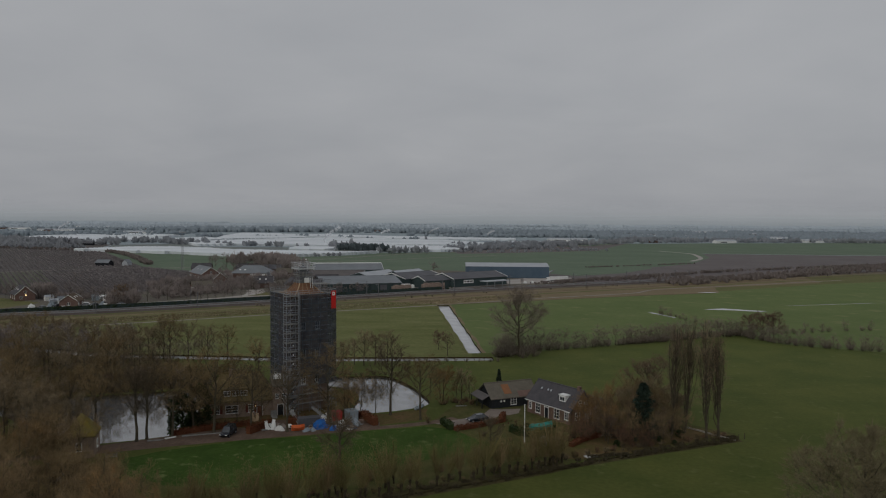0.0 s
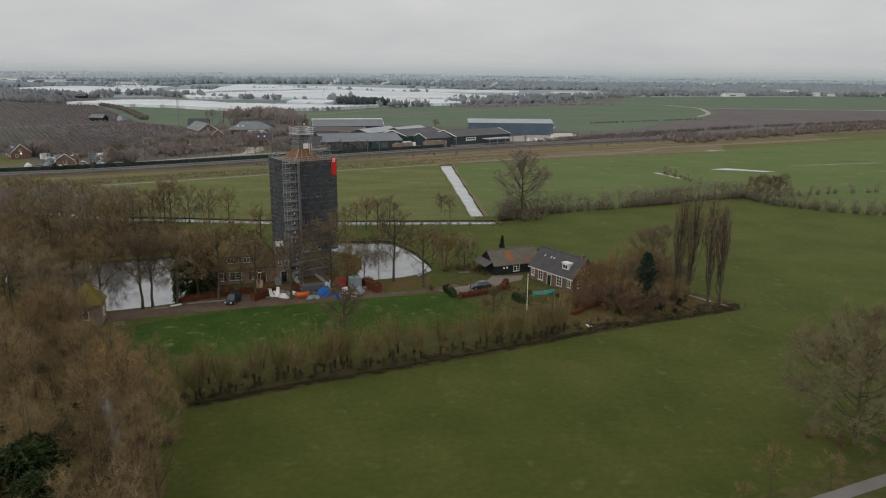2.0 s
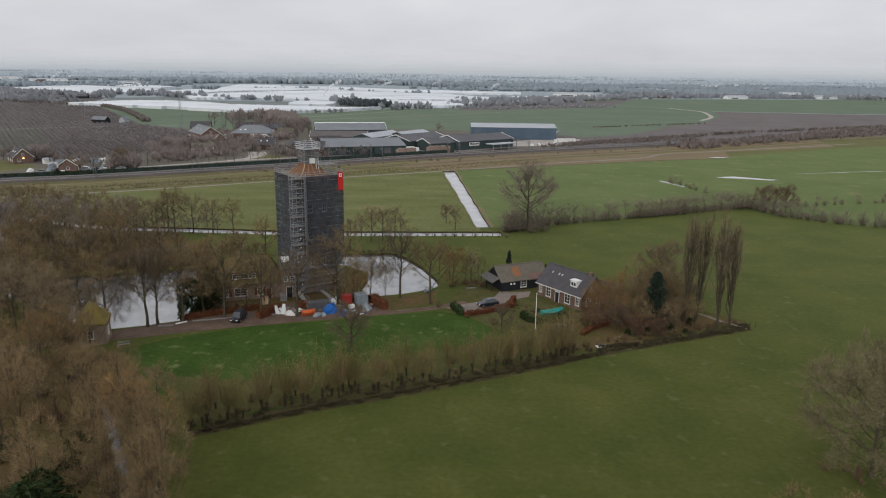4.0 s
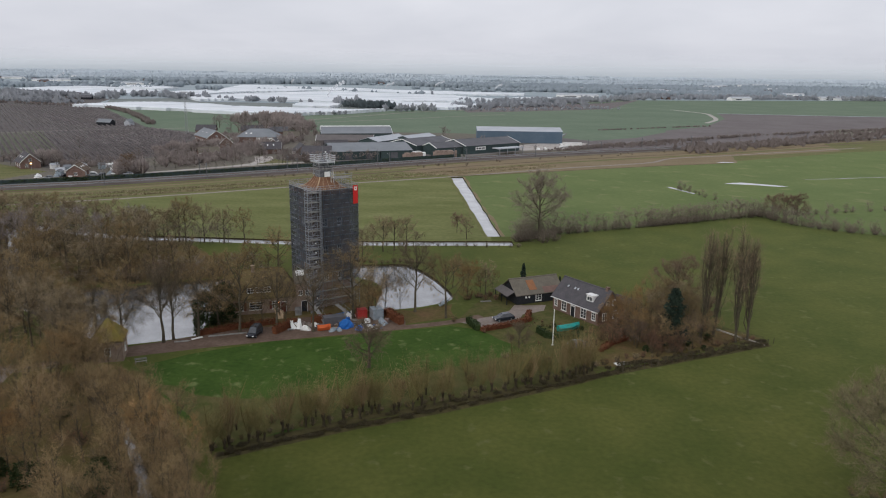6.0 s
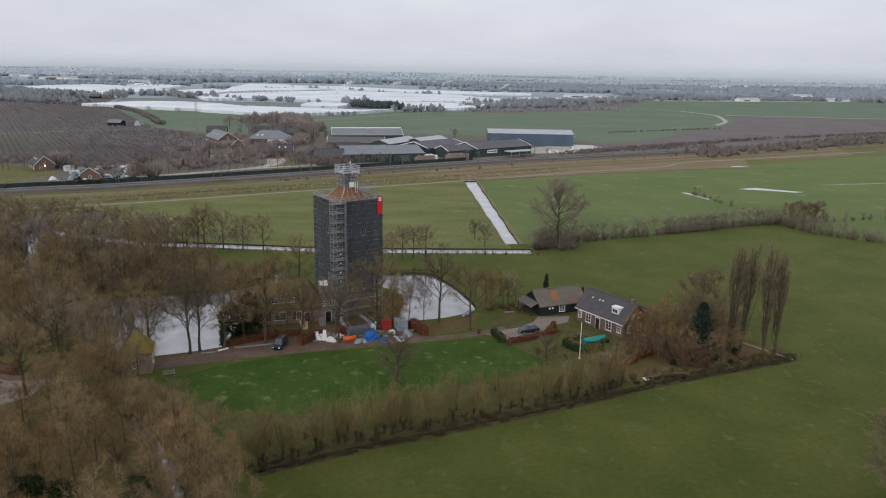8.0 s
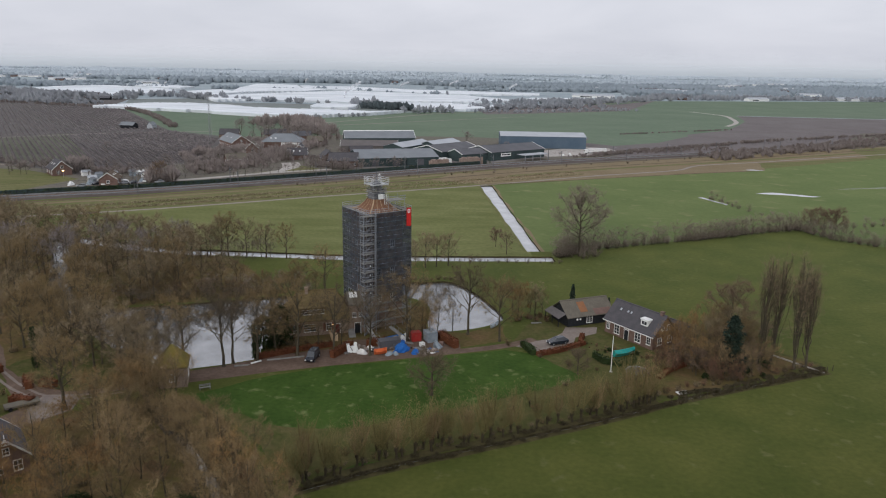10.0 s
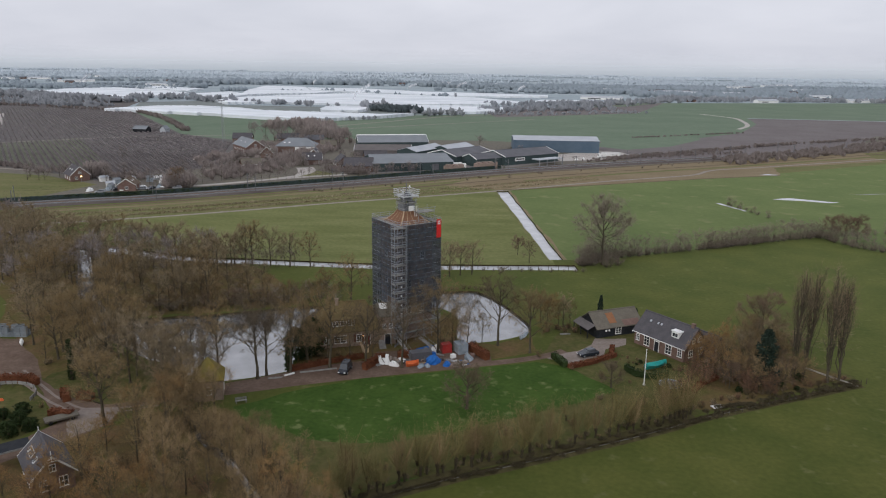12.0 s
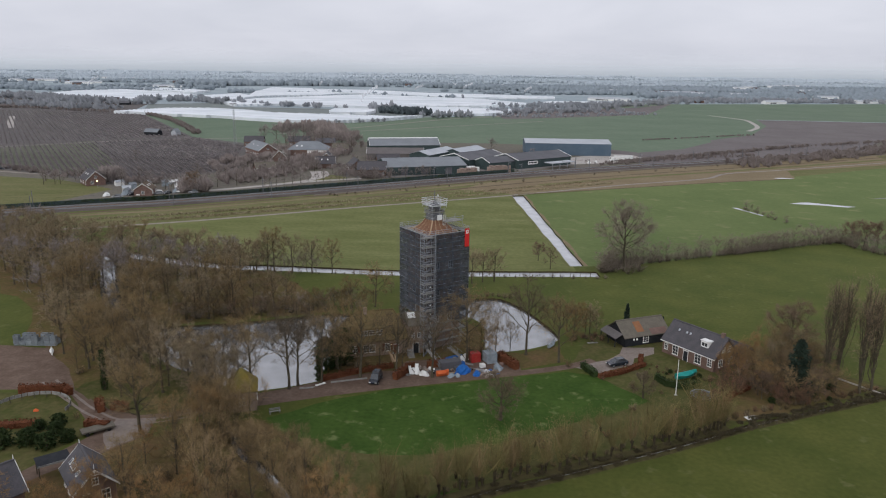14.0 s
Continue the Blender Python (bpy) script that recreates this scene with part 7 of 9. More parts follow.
def build_moat_house():
    h = thing("moat_house", at(-16.4, -4.0, 0, 16), "low old brick house with mossy tiled roof against the tower", "house")
    L, D, eave, ridge = 13.4, 9.6, 3.3, 8.4
    for x0, y0, x1, y1 in ((0, 0, L, .35), (0, D - .35, L, D), (0, .35, .35, D - .35), (L - .35, .35, L, D - .35)):
        part("wall", Geo().box(x0, y0, -.1, x1, y1, eave), BRICK_OLD, h)
    hip_roof(h, 0, L, 0, D, eave, ridge, 2.6, TILE_MOSSY)
    dorm = part("dormer", Geo().box(2.8, .75, 4.15, 8.0, 3.4, 5.75).box(2.6, .6, 5.75, 8.2, 3.9, 5.95), TILE_MOSSY, h, "long tiled dormer")
    for i in range(3):
        window(h, 3.7 + i * 1.7, .74, 4.5, 1.45, 1.1, 0, (2, 2))
    for x, w, c in ((1.6, 1.1, OXBLOOD), (4.6, 2.6, None), (8.6, 1.2, OXBLOOD)):
        window(h, x, -.01, .9, w, 1.7, 0, (2, 3))
        if c:
            for s in (-1, 1):
                part("shutter", Geo().box(x + s * (w / 2 + .3) - .26, -.08, .9, x + s * (w / 2 + .3) + .26, -.01, 2.6), c, h, "dark red shutter")
    door(h, 10.4, -.01, 0, 1.1, 2.2, 0, OXBLOOD)
    part("lantern_lamp", Geo().box(9.36, -.2, 2.15, 9.5, -.05, 2.32), LAMP_WARM, h, "lit wall lamp")
    chimney(h, 4.5, 4.5, ridge, 1.0, BRICK_OLD)
    # the higher brick wing next to the tower
    w = thing("gatehouse_wing", at(-3.6, -1.0, 0, 16), "brick wing with a pale flat roof beside the tower", "house")
    for x0, y0, x1, y1 in ((0, 0, 3.4, .35), (0, 6.7, 3.4, 7), (0, .35, .35, 6.7), (3.05, .35, 3.4, 6.7)):
        part("wall", Geo().box(x0, y0, -.1, x1, y1, 6.4), BRICK_OLD, w)
    g = Geo().extrude([(-.3, 6.4), (3.5, 8.4), (7.3, 6.4), (7.3, 6.25), (-.3, 6.25)], 3.8, Matrix.Translation((-.2, 0, 0)))
    part("roof", g, TILE_GREY, w)
    part("roof_sheet", Geo().add([(0.2, 1.6, 7.55), (1.9, 1.6, 7.55), (1.9, 3.0, 8.3), (.2, 3.0, 8.3), (0.2, 1.6, 7.65), (1.9, 1.6, 7.65), (1.9, 3.0, 8.4), (.2, 3.0, 8.4)], [(0, 3, 2, 1), (4, 5, 6, 7), (0, 1, 5, 4), (1, 2, 6, 5), (2, 3, 7, 6), (3, 0, 4, 7)]), WHITE, w, "white covering sheet")
    for x in (.9, 2.3):
        window(w, x, -.01, 3.6, .8, 1.1, 0)
    door(w, 1.6, -.01, 0, 1.2, 2.3, 0, BOARD_BLACK)
    for i in range(7):
        part("step", Geo().box(-.6 + i * .02, -2.6 + i * .32, 0, .8, -2.28 + i * .32, .17 * (i + 1)), DECK, w, "grey stone step")


build_moat_house()


def build_farmhouse():
    h = thing("farmhouse", at(52.2, 2.5, 0, -56.0), "brick farmhouse with dark tiled roof and white windows", "house")
    L, D, eave, ridge = 13.3, 7.2, 3.1, 6.7
    gable_walls(h, L, D, eave, ridge, BRICK)
    gable_roof(h, L, D, eave, ridge, SLATE, .35, .18, SLATE)
    gutter(h, L, -.36, eave - .2, WHITE)
    for x, w, hh, z in ((1.0, .9, 1.5, 1.0), (3.5, 1.5, 2.1, .55), (9.3, 1.6, 2.1, .55)):
        window(h, x, -.01, z, w, hh, 0, (2, 3))
    window(h, 12.2, -.01, .9, 1.1, 1.7, 0, (2, 3))
    door(h, 6.2, -.01, 0, 1.1, 2.3, 0, BOARD_BLACK)
    window(h, 6.2, -.02, 2.35, 1.3, .55, 0, (2, 1))
    for y in (2.0, 5.2):
        window(h, L + .01, y, .8, 1.3, 1.6, 90, (2, 2))
    for y in (2.7, 4.5):
        window(h, L + .01, y, 3.7, .9, 1.2, 90, (2, 2))
    for x in (2.6, 4.6, 5.5):
        g = Geo()
        zz = eave + (ridge - eave) * .62
        yy = D / 2 * .62
        s = Matrix.Translation((x, yy - .35, zz - .05)) @ Matrix.Rotation(math.atan2(ridge - eave, D / 2), 4, "X")
        part("skylight", g.box(-.2, 0, .14, .2, .5, .24, s), SHEET_PALE, h, "small pale roof light")
    dm = part("dormer", Geo().box(9.0, .95, 4.1, 10.9, 3.2, 5.5).box(8.85, .8, 5.5, 11.05, 3.4, 5.65), WHITE, h, "white dormer")
    window(h, 9.95, .94, 4.35, 1.5, .95, 0, (2, 1))
    chimney(h, 12.3, D / 2, ridge, .7)
    # rear wing, low
    w = thing("rear_wing", at(63.5, -2.5, 0, -56), "low tiled wing behind the farmhouse", "house")
    gable_walls(w, 5.0, 4.4, 2.4, 4.4, BRICK)
    gable_roof(w, 5.0, 4.4, 2.4, 4.4, SLATE, .25)
    part("terrace_parasol", Geo().tube((1, 6, 0), (1, 6, 2.4), .04).tube((1, 6, 2.2), (1, 6, 2.6), 1.2, .05, 8), WHITE, w)

    b = thing("timber_barn", at(44.4, 4.7, 0, 21.5), "black timber barn with a patched grey tile roof", "barn")
    L, D, eave, ridge = 11.8, 7.2, 2.3, 4.9
    gable_walls(b, L, D, eave, ridge, BOARD_BLACK)
    gable_roof(b, L, D, eave, ridge, TILE_GREY, .35, .16)
    sl = (ridge - eave) / (D / 2)
    part("roof_patch", Geo().extrude([(.6, eave + .6 * sl + .17), (.6, eave + .6 * sl + .21), (2.9, eave + 2.9 * sl + .21), (2.9, eave + 2.9 * sl + .17)], 1.9, Matrix.Translation((3.6, 0, 0))), TILE_ORANGE, b, "patch of orange tiles")
    part("roof_patch", Geo().extrude([(-.25, eave - .25 * sl + .17), (-.25, eave - .25 * sl + .21), (1.1, eave + 1.1 * sl + .21), (1.1, eave + 1.1 * sl + .17)], 4.4, Matrix.Translation((7.0, 0, 0))), BRICK_RED, b, "patch of red-brown tiles")
    window(b, 5.6, -.01, .5, 1.5, 1.6, 0, (2, 3))
    for x in (2.4, 3.2):
        part("round_window", Geo().tube((x, -.06, 1.5), (x, .02, 1.5), .25, .25, 12), WHITE, b, "round white window")
    part("lean_to_roof", Geo().add([(-2.2, .4, 2.0), (-.31, .4, 2.9), (-.31, 6.8, 2.9), (-2.2, 6.8, 2.0), (-2.2, .4, 2.1), (-.31, .4, 3.0), (-.31, 6.8, 3.0), (-2.2, 6.8, 2.1)], [(0, 3, 2, 1), (4, 5, 6, 7), (0, 1, 5, 4), (1, 2, 6, 5), (2, 3, 7, 6), (3, 0, 4, 7)]), SHEET_BROWN, b)
    for y in (.7, 3.4, 6.4):
        part("lean_to_post", Geo().box(-2.1, y, 0, -1.95, y + .15, 2.05), BOARD_BLACK, b)


build_farmhouse()


def build_garden_house():
    g = thing("garden_house", at(-29.4, -28.6, 0, 104), "square old brick garden house with mossy pyramid roof", "garden house")
    S, eave, top = 5.0, 3.9, 7.4
    for x0, y0, x1, y1 in ((0, 0, S, .3), (0, S - .3, S, S), (0, .3, .3, S - .3), (S - .3, .3, S, S - .3)):
        part("wall", Geo().box(x0, y0, -.1, x1, y1, eave), BRICK_OLD, g)
    c = S / 2
    o = .3
    e = [(-o, -o, eave - .1), (S + o, -o, eave - .1), (S + o, S + o, eave - .1), (-o, S + o, eave - .1)]
    for i in range(4):
        a, b = Vector(e[i]), Vector(e[(i + 1) % 4])
        t = Vector((c, c, top))
        d = Vector((0, 0, .16))
        part("roof_slope", Geo().add([a, b, t, a + d, b + d, t + d], [(2, 1, 0), (3, 4, 5), (0, 1, 4, 3), (1, 2, 5, 4), (2, 0, 3, 5)]), MOSS_ROOF, g)
    part("finial", Geo().tube((c, c, top), (c, c, top + .5), .1, .05, 6), LEAD, g)
    window(g, c, -.01, 1.2, 1.0, 1.5, 0)
    window(g, -.01, c, 1.2, 1.0, 1.5, -90)
    part("eaves_board", Geo().box(-o, -o, eave - .28, S + o, S + o, eave - .12), TILE_BROWN, g)


build_garden_house()


def build_west_house(x, y, turn, label, L=9.0, D=7.0, eave=3.2, ridge=7.2):
    h = thing("cottage", at(x, y, 0, turn), label, "house", "cottages in the wood")
    gable_walls(h, L, D, eave, ridge, BRICK)
    gable_roof(h, L, D, eave, ridge, SLATE, .4, .18, WHITE)
    part("finial", Geo().tube((-.3, D / 2, ridge), (-.3, D / 2, ridge + .9), .07, .05, 5), WHITE, h)
    part("finial", Geo().tube((L + .3, D / 2, ridge), (L + .3, D / 2, ridge + .9), .07, .05, 5), WHITE, h)
    for yy in (D * .27, D * .73):
        window(h, L + .01, yy, .7, 1.2, 1.6, 90, (2, 2))
        window(h, -.01, yy, .9, 1.2, 1.5, -90, (2, 2))
    window(h, L + .01, D / 2, eave + .35, .9, 1.1, 90, (2, 2))
    part("barge_tie", Geo().box(L + .38, D / 2 - .75, ridge - .75, L + .44, D / 2 + .75, ridge - .62).box(L + .38, D / 2 - .06, ridge - .7, L + .44, D / 2 + .06, ridge + .1), WHITE, h, "white gable bracing")
    for xx in (1.6, 4.2, 6.6):
        window(h, xx, -.01, .9, 1.1, 1.5, 0, (2, 2))
    a = math.atan2(ridge - eave, D / 2)
    for xx, w in ((1.6, .6), (3.2, 1.4), (5.6, .6)):
        s = Matrix.Translation((xx, D / 2 * .45, eave + (ridge - eave) * .45)) @ Matrix.Rotation(a, 4, "X")
        sk = part("skylight", Geo().box(-w / 2, -.4, .15, w / 2, .5, .3, s), WHITE, h, "pale roof light")
        part("pane", Geo().box(-w / 2 + .08, -.32, .3, w / 2 - .08, .42, .32, s), GLASS, sk)
    return h


build_west_house(-51.4, -53.6, -51.5, "brick cottage with grey tiled roof and white barge boards", 8.2, 5.4, 3.0, 5.7)
build_west_house(-59.4, -66.3, 50.7, "slate-roofed cottage with white barge boards", 9.0, 7.0, 3.0, 6.0)


# ---- farms and sheds beyond the railway ----
def build_farms():
    barn("long_shed", -30.8, 258.0, 17, 28, 29, 4.6, 8.0, CLAD_GREEN, SHEET_GREY, "long dark green shed with grey sheet roof", doors=((8, 4, 3.6, "front"), (20, 4, 3.6, "front")))
    barn("long_shed", -3.6, 266.6, 19.5, 19, 29, 4.5, 7.8, CLAD_GREEN, SHEET_GREY, "dark green shed with grey sheet roof", doors=((6, 4, 3.6, "front"),))
    barn("packing_shed", 16.1, 292.0, 46, 35, 24.6, 5.0, 8.0, CLAD_GREEN, SHEET_DARK, "dark packing shed with low dark roof", verge=WHITE)
    barn("packing_shed", 28.3, 284.0, 35, 24, 15, 4.5, 7.0, CLAD_GREEN, SHEET_DARK, "small dark packing shed with white verge", verge=WHITE)
    t = barn("packing_shed", 46.2, 292.5, 36, 44, 24, 5.0, 8.0, CLAD_GREEN, SHEET_DARK, "wide dark green packing shed with a white sign", verge=WHITE)
    sign = part("sign", Geo().box(7.5, -.25, 2.2, 15.5, -.12, 4.2), WHITE, t, "white sign with dark lettering bars")
    part("sign_bar", Geo().box(8.2, -.28, 2.9, 9.4, -.255, 3.8).box(9.8, -.28, 2.9, 12.0, -.255, 3.6).box(12.4, -.28, 2.9, 14.8, -.255, 3.6), BOARD_BLACK, sign)
    can = thing("loading_canopy", at(56.5, 296.0, 0, 36), "flat white-edged loading canopy on posts", "canopy")
    part("canopy_roof", Geo().box(6, -9, 3.4, 26, -2, 3.8), SHEET_PALE, can)
    for x in (6.5, 12.8, 19.2, 25.5):
        part("post", Geo().box(x - .15, -8.8, 0, x + .15, -8.5, 3.4), STEEL, can)
    barn("pale_shed", -9.0, 318.0, 60, 36, 15, 4.5, 6.6, CLAD_GREEN, SHEET_PALE, "shed with pale grey sheet roof")
    barn("pale_shed", 12.0, 334.0, 55, 30, 14, 4.5, 6.6, CLAD_GREEN, SHEET_PALE, "shed with pale grey sheet roof")
    barn("big_shed", 57.5, 367.0, -2, 60, 30, 8.2, 10.0, CLAD_BLUE, SHEET_PALE, "large blue-clad storage shed with pale roof", doors=((40, 6, 5, "front"), (8, 6, 5, "front")))
    barn("long_barn", -52.0, 366.0, 11, 50, 24, 5.0, 9.0, CLAD_GREEN, SHEET_GREY, "long dark barn with a white ridge and verges", verge=WHITE, ridge_mat=WHITE)
    barn("brown_shed", -50.0, 327.5, 3, 37, 16, 4.0, 7.0, SHEET_BROWN, SHEET_BROWN, "brown-roofed farm building with white verge", verge=WHITE)
    for x, y, turn, L, D, e, r, rm, label, vg in ((-67, 299, 95, 12, 9, 3.2, 7.4, SLATE, "gabled brick house with dark tiled roof and white verge", WHITE), (-47, 256, 4, 16, 14, 3.4, 7.2, SLATE, "low brick house with dark tiled roof", None),
                                              (-138, 358, -57, 28, 13, 4.0, 8.4, SHEET_GREY, "orange brick house with blue-grey roof", WHITE), (-184, 218, -50, 12, 9, 3.2, 7.2, SLATE, "brick house with brown roof and a lit lamp", WHITE),
                                              (-134, 185, 100, 9, 8, 3.0, 5.8, TILE_BROWN, "small orange brick gabled outbuilding", WHITE), (-105, 261, 28, 11, 8, 2.6, 5.4, TILE_GREY, "tiled bungalow with a white gutter", None),
                                              (-150, 398, 5, 14, 9, 3.5, 7, SLATE, "dark-roofed farm outbuilding among bare trees", None), (-118, 405, 8, 16, 9, 3.2, 6.5, SLATE, "dark-roofed farm outbuilding among bare trees", None), (-96, 398, 8, 14, 9, 3.2, 6.2, SHEET_DARK, "dark-roofed farm outbuilding among bare trees", None), (-78, 362, 5, 11, 8, 3.2, 6.2, TILE_GREY, "small grey tiled farm outbuilding", None), (-75, 283, 12, 11, 8, 3.0, 6.6, SLATE, "dark-roofed brick house among bare trees", WHITE), (-57, 283, -70, 12, 9, 3.0, 6.8, SLATE, "dark-roofed brick house among bare trees", None), (-100, 314, 100, 11, 8, 3.0, 6.8, TILE_GREY, "gabled brick house with grey tiled roof", WHITE), (-40, 300, 15, 14, 8, 3.2, 6.4, SLATE, "dark-roofed farm outbuilding among bare trees", None)):
        house = thing("farm_building", at(x, y, 0, turn), label, "house", "farms beyond the railway")
        wallm = (BRICK_RED if "orange" in label or "brown roof" in label else BRICK)
        gable_walls(house, L, D, e, r, wallm)
        gable_roof(house, L, D, e, r, rm, .4, .18, vg)
        if "white gutter" in label:
            part("gutter", Geo().box(-.4, -.75, e - .35, L + .4, -.45, e - .02), WHITE, house, "white gutter")
        if vg:
            slope = math.atan2(r - e, D / 2)
            for k in (.3, .62):
                m = Matrix.Translation((L * k, D * .25, (e + r) / 2 + .28)) @ Matrix.Rotation(slope, 4, "X")
                part("roof_light", Geo().box(-.4, -.5, 0, .4, .5, .1), WHITE, house, "pale roof light", m=m)
        for k in range(max(2, int(L / 4))):
            window(house, 1.6 + k * (L - 3.2) / max(1, int(L / 4) - 1), -.01, .9, 1.4, 1.4, 0)
        window(house, L + .01, D * .3, .9, 1.4, 1.4, 90)
        window(house, L + .01, D * .5, e + .5, 1.3, 1.2, 90)
        window(house, -.01, D * .5, .9, 1.4, 1.4, -90)
    hall = thing("hipped_barn", at(-105, 341, 0, 3), "wide grey hip-roofed barn with a white front", "barn", "farms beyond the railway")
    part("wall", Geo().box(0, 0, 0, 27, 18, 4.2), BRICK, hall)
    hip_roof(hall, 0, 27, 0, 18, 4.2, 9.0, 7.5, SHEET_GREY)
    front = part("white_front", Geo().box(13.2, -.16, 0, 26.8, -.02, 4.0), WHITE, hall, "white boarded front")
    # no opening is cut: a dark panel imitates the doorway's shade
    part("barn_door", Geo().box(17.0, -.24, 0, 20.6, -.17, 3.4), BOARD_BLACK, front, "dark panel standing in for the shade of an open doorway")
    for k in (6.0, 9.2):
        part("roof_light", Geo().box(-.6, -.6, 0, .6, .6, .12), WHITE, hall, "pale roof light", m=Matrix.Translation((k, 3.6, 6.5)) @ Matrix.Rotation(.47, 4, "X"))
    lamp = thing("yard_lamp", at(-169.3, 205.6, 0), "lit yard lamp on a short post", "lamp")
    part("post", Geo().tube((0, 0, 0), (0, 0, 3.2), .06), STEEL, lamp)
    part("lamp_head", Geo().tube((0, 0, 3.1), (0, 0, 3.6), .34, .34, 8), LAMP_WARM, lamp)
    # orchard barn and small white house among the orchards
    for x, y, turn, L, D, e, r, wm, rm, label in ((-256, 472, -14, 13, 7, 2.8, 5.2, BOARD_BLACK, SHEET_GREY, "dark barn among the orchards"), (-228, 471, 80, 7, 5, 2.8, 5.4, SHEET_PALE, SHEET_GREY, "small pale gabled house in the orchards"), (-470, 905, 5, 14, 8, 3, 5.4, BOARD_BLACK, SHEET_DARK, "dark barn behind the orchards")):
        barn("orchard_barn", x, y, turn, L, D, e, r, wm, rm, label, "barn", "orchard barns")


build_farms()


def greenhouse(poly, turn, high, label, bay=6.4):
    """A block of ridge-and-furrow glass: bays side by side, each as long as the plot allows."""
    c, s = math.cos(radians(turn)), math.sin(radians(turn))
    loc = [(x * c + y * s, -x * s + y * c) for x, y in poly]
    t = thing("greenhouse", at(0, 0, 0, turn), label, "greenhouse", "greenhouses on the far side")
    roof, wall = Geo(), Geo()
    w = min(p[1] for p in loc)
    while w < max(p[1] for p in loc):
        mid = w + bay / 2
        cuts = []
        for i in range(len(loc)):
            (x0, y0), (x1, y1) = loc[i], loc[(i + 1) % len(loc)]
            if (y0 > mid) != (y1 > mid):
                cuts.append(x0 + (x1 - x0) * (mid - y0) / (y1 - y0))
        cuts.sort()
        for a, b in zip(cuts[::2], cuts[1::2]):
            roof.extrude([(w, high), (w + bay / 2, high + 0.5), (w + bay, high), (w + bay, high - .08), (w + bay / 2, high + .42), (w, high - .08)], b - a, Matrix.Translation((a, 0, 0)))
            wall.box(a + .05, w + .02, 0, b - .05, w + bay - .02, high - .1)
        w += bay
    part("glass_roof", roof, GREENHOUSE, t)["kind"] = "stuff"
    part("side_wall", wall, GREENHOUSE, t)["kind"] = "stuff"


GLASS_BLOCKS = [
    ([(-397, 727), (-360, 800), (-315, 810), (-257, 786), (-210, 738), (-145, 721), (-64, 698), (-27, 722), (-51, 683), (-73, 653), (-110, 626), (-153, 621), (-177, 625), (-212, 642), (-249, 670), (-317, 693), (-358, 714)], -28),
    ([(-335, 960), (-321, 1084), (-204, 1248), (-156, 1294), (-44, 1226), (58, 1164), (126, 1042), (119, 988), (50, 952), (-41, 927), (-79, 887), (-116, 893), (-185, 918), (-257, 930), (-304, 900)], -8),
    ([(-44, 896), (8, 895), (97, 862), (81, 807), (43, 764), (-13, 760), (-36, 804)], -8),
    ([(-313, 1580), (-186, 1555), (-51, 1427), (66, 1377), (208, 1313), (201, 1259), (60, 1232), (-45, 1280), (-161, 1356), (-275, 1424)], -8)]
GLASS_BLOCKS += [
    ([(-431, 1660), (-327, 1618), (-280, 1423), (-215, 1336), (-244, 1263), (-303, 1232), (-356, 1162), (-401, 1386)], -8),
    ([(-729, 1158), (-738, 1310), (-715, 1433), (-647, 1387), (-547, 1308), (-462, 1207), (-452, 1108), (-495, 1040), (-518, 1010), (-600, 1065), (-674, 1126)], -20),
    ([(-665, 1457), (-644, 1531), (-503, 1414), (-503, 1330), (-589, 1388)], -12),
    ([(145, 1048), (171, 1114), (269, 1123), (254, 1070), (148, 1005)], 0),
    ([(-442, 1161), (-407, 1286), (-340, 1158), (-348, 1058), (-404, 1078)], -8),
    ([(-150, 790), (-150, 840), (-110, 842), (-96, 838), (-92, 790), (-100, 760), (-142, 760)], -8)]
for poly, turn in GLASS_BLOCKS:
    greenhouse(poly, turn, 3.0, "low wide greenhouse block with whitened glass")


def steam(x, y, high, drift):
    rng = random.Random(int(x * 7 + y))
    g = Geo()
    for i in range(9):
        s = i / 8
        cx, cy, cz = x + drift * s * s + rng.uniform(-1, 1), y, 5 + high * s
        r = 1.0 + 3.2 * s * (1 - 0.45 * s)
        n = 7
        vs, fs = [(cx, cy, cz - r * 1.2)], []
        for k, (zz, q) in enumerate(((-.6, .75), (0, 1), (.6, .75))):
            vs += [(cx + r * q * math.cos(2 * math.pi * j / n) * rng.uniform(.8, 1.2), cy + r * q * math.sin(2 * math.pi * j / n), cz + zz * r * 1.2) for j in range(n)]
        vs.append((cx, cy, cz + r * 1.2))
        fs += [(0, 1 + (j + 1) % n, 1 + j) for j in range(n)]
        for k in range(2):
            fs += [(1 + k * n + j, 1 + k * n + (j + 1) % n, 1 + (k + 1) * n + (j + 1) % n, 1 + (k + 1) * n + j) for j in range(n)]
        fs += [(1 + 2 * n + j, 1 + 2 * n + (j + 1) % n, 1 + 3 * n) for j in range(n)]
        g.add(vs, fs)
    single("steam_plume", g, STEAM, Matrix(), "white plume of steam above the greenhouses", "steam", kind="stuff", smooth=True)


for (x, y), h, d in zip([(-794, 1477), (-587, 1840), (-339, 1792), (-132, 982), (-78, 1554), (34, 1670), (163, 1467)], (22, 9, 9, 22, 9, 12, 10), (24, 12, 6, 24, 16, 22, 14)):
    steam(x, y, h, d)


# far houses and sheds, a few pixels each
rng = random.Random(91)
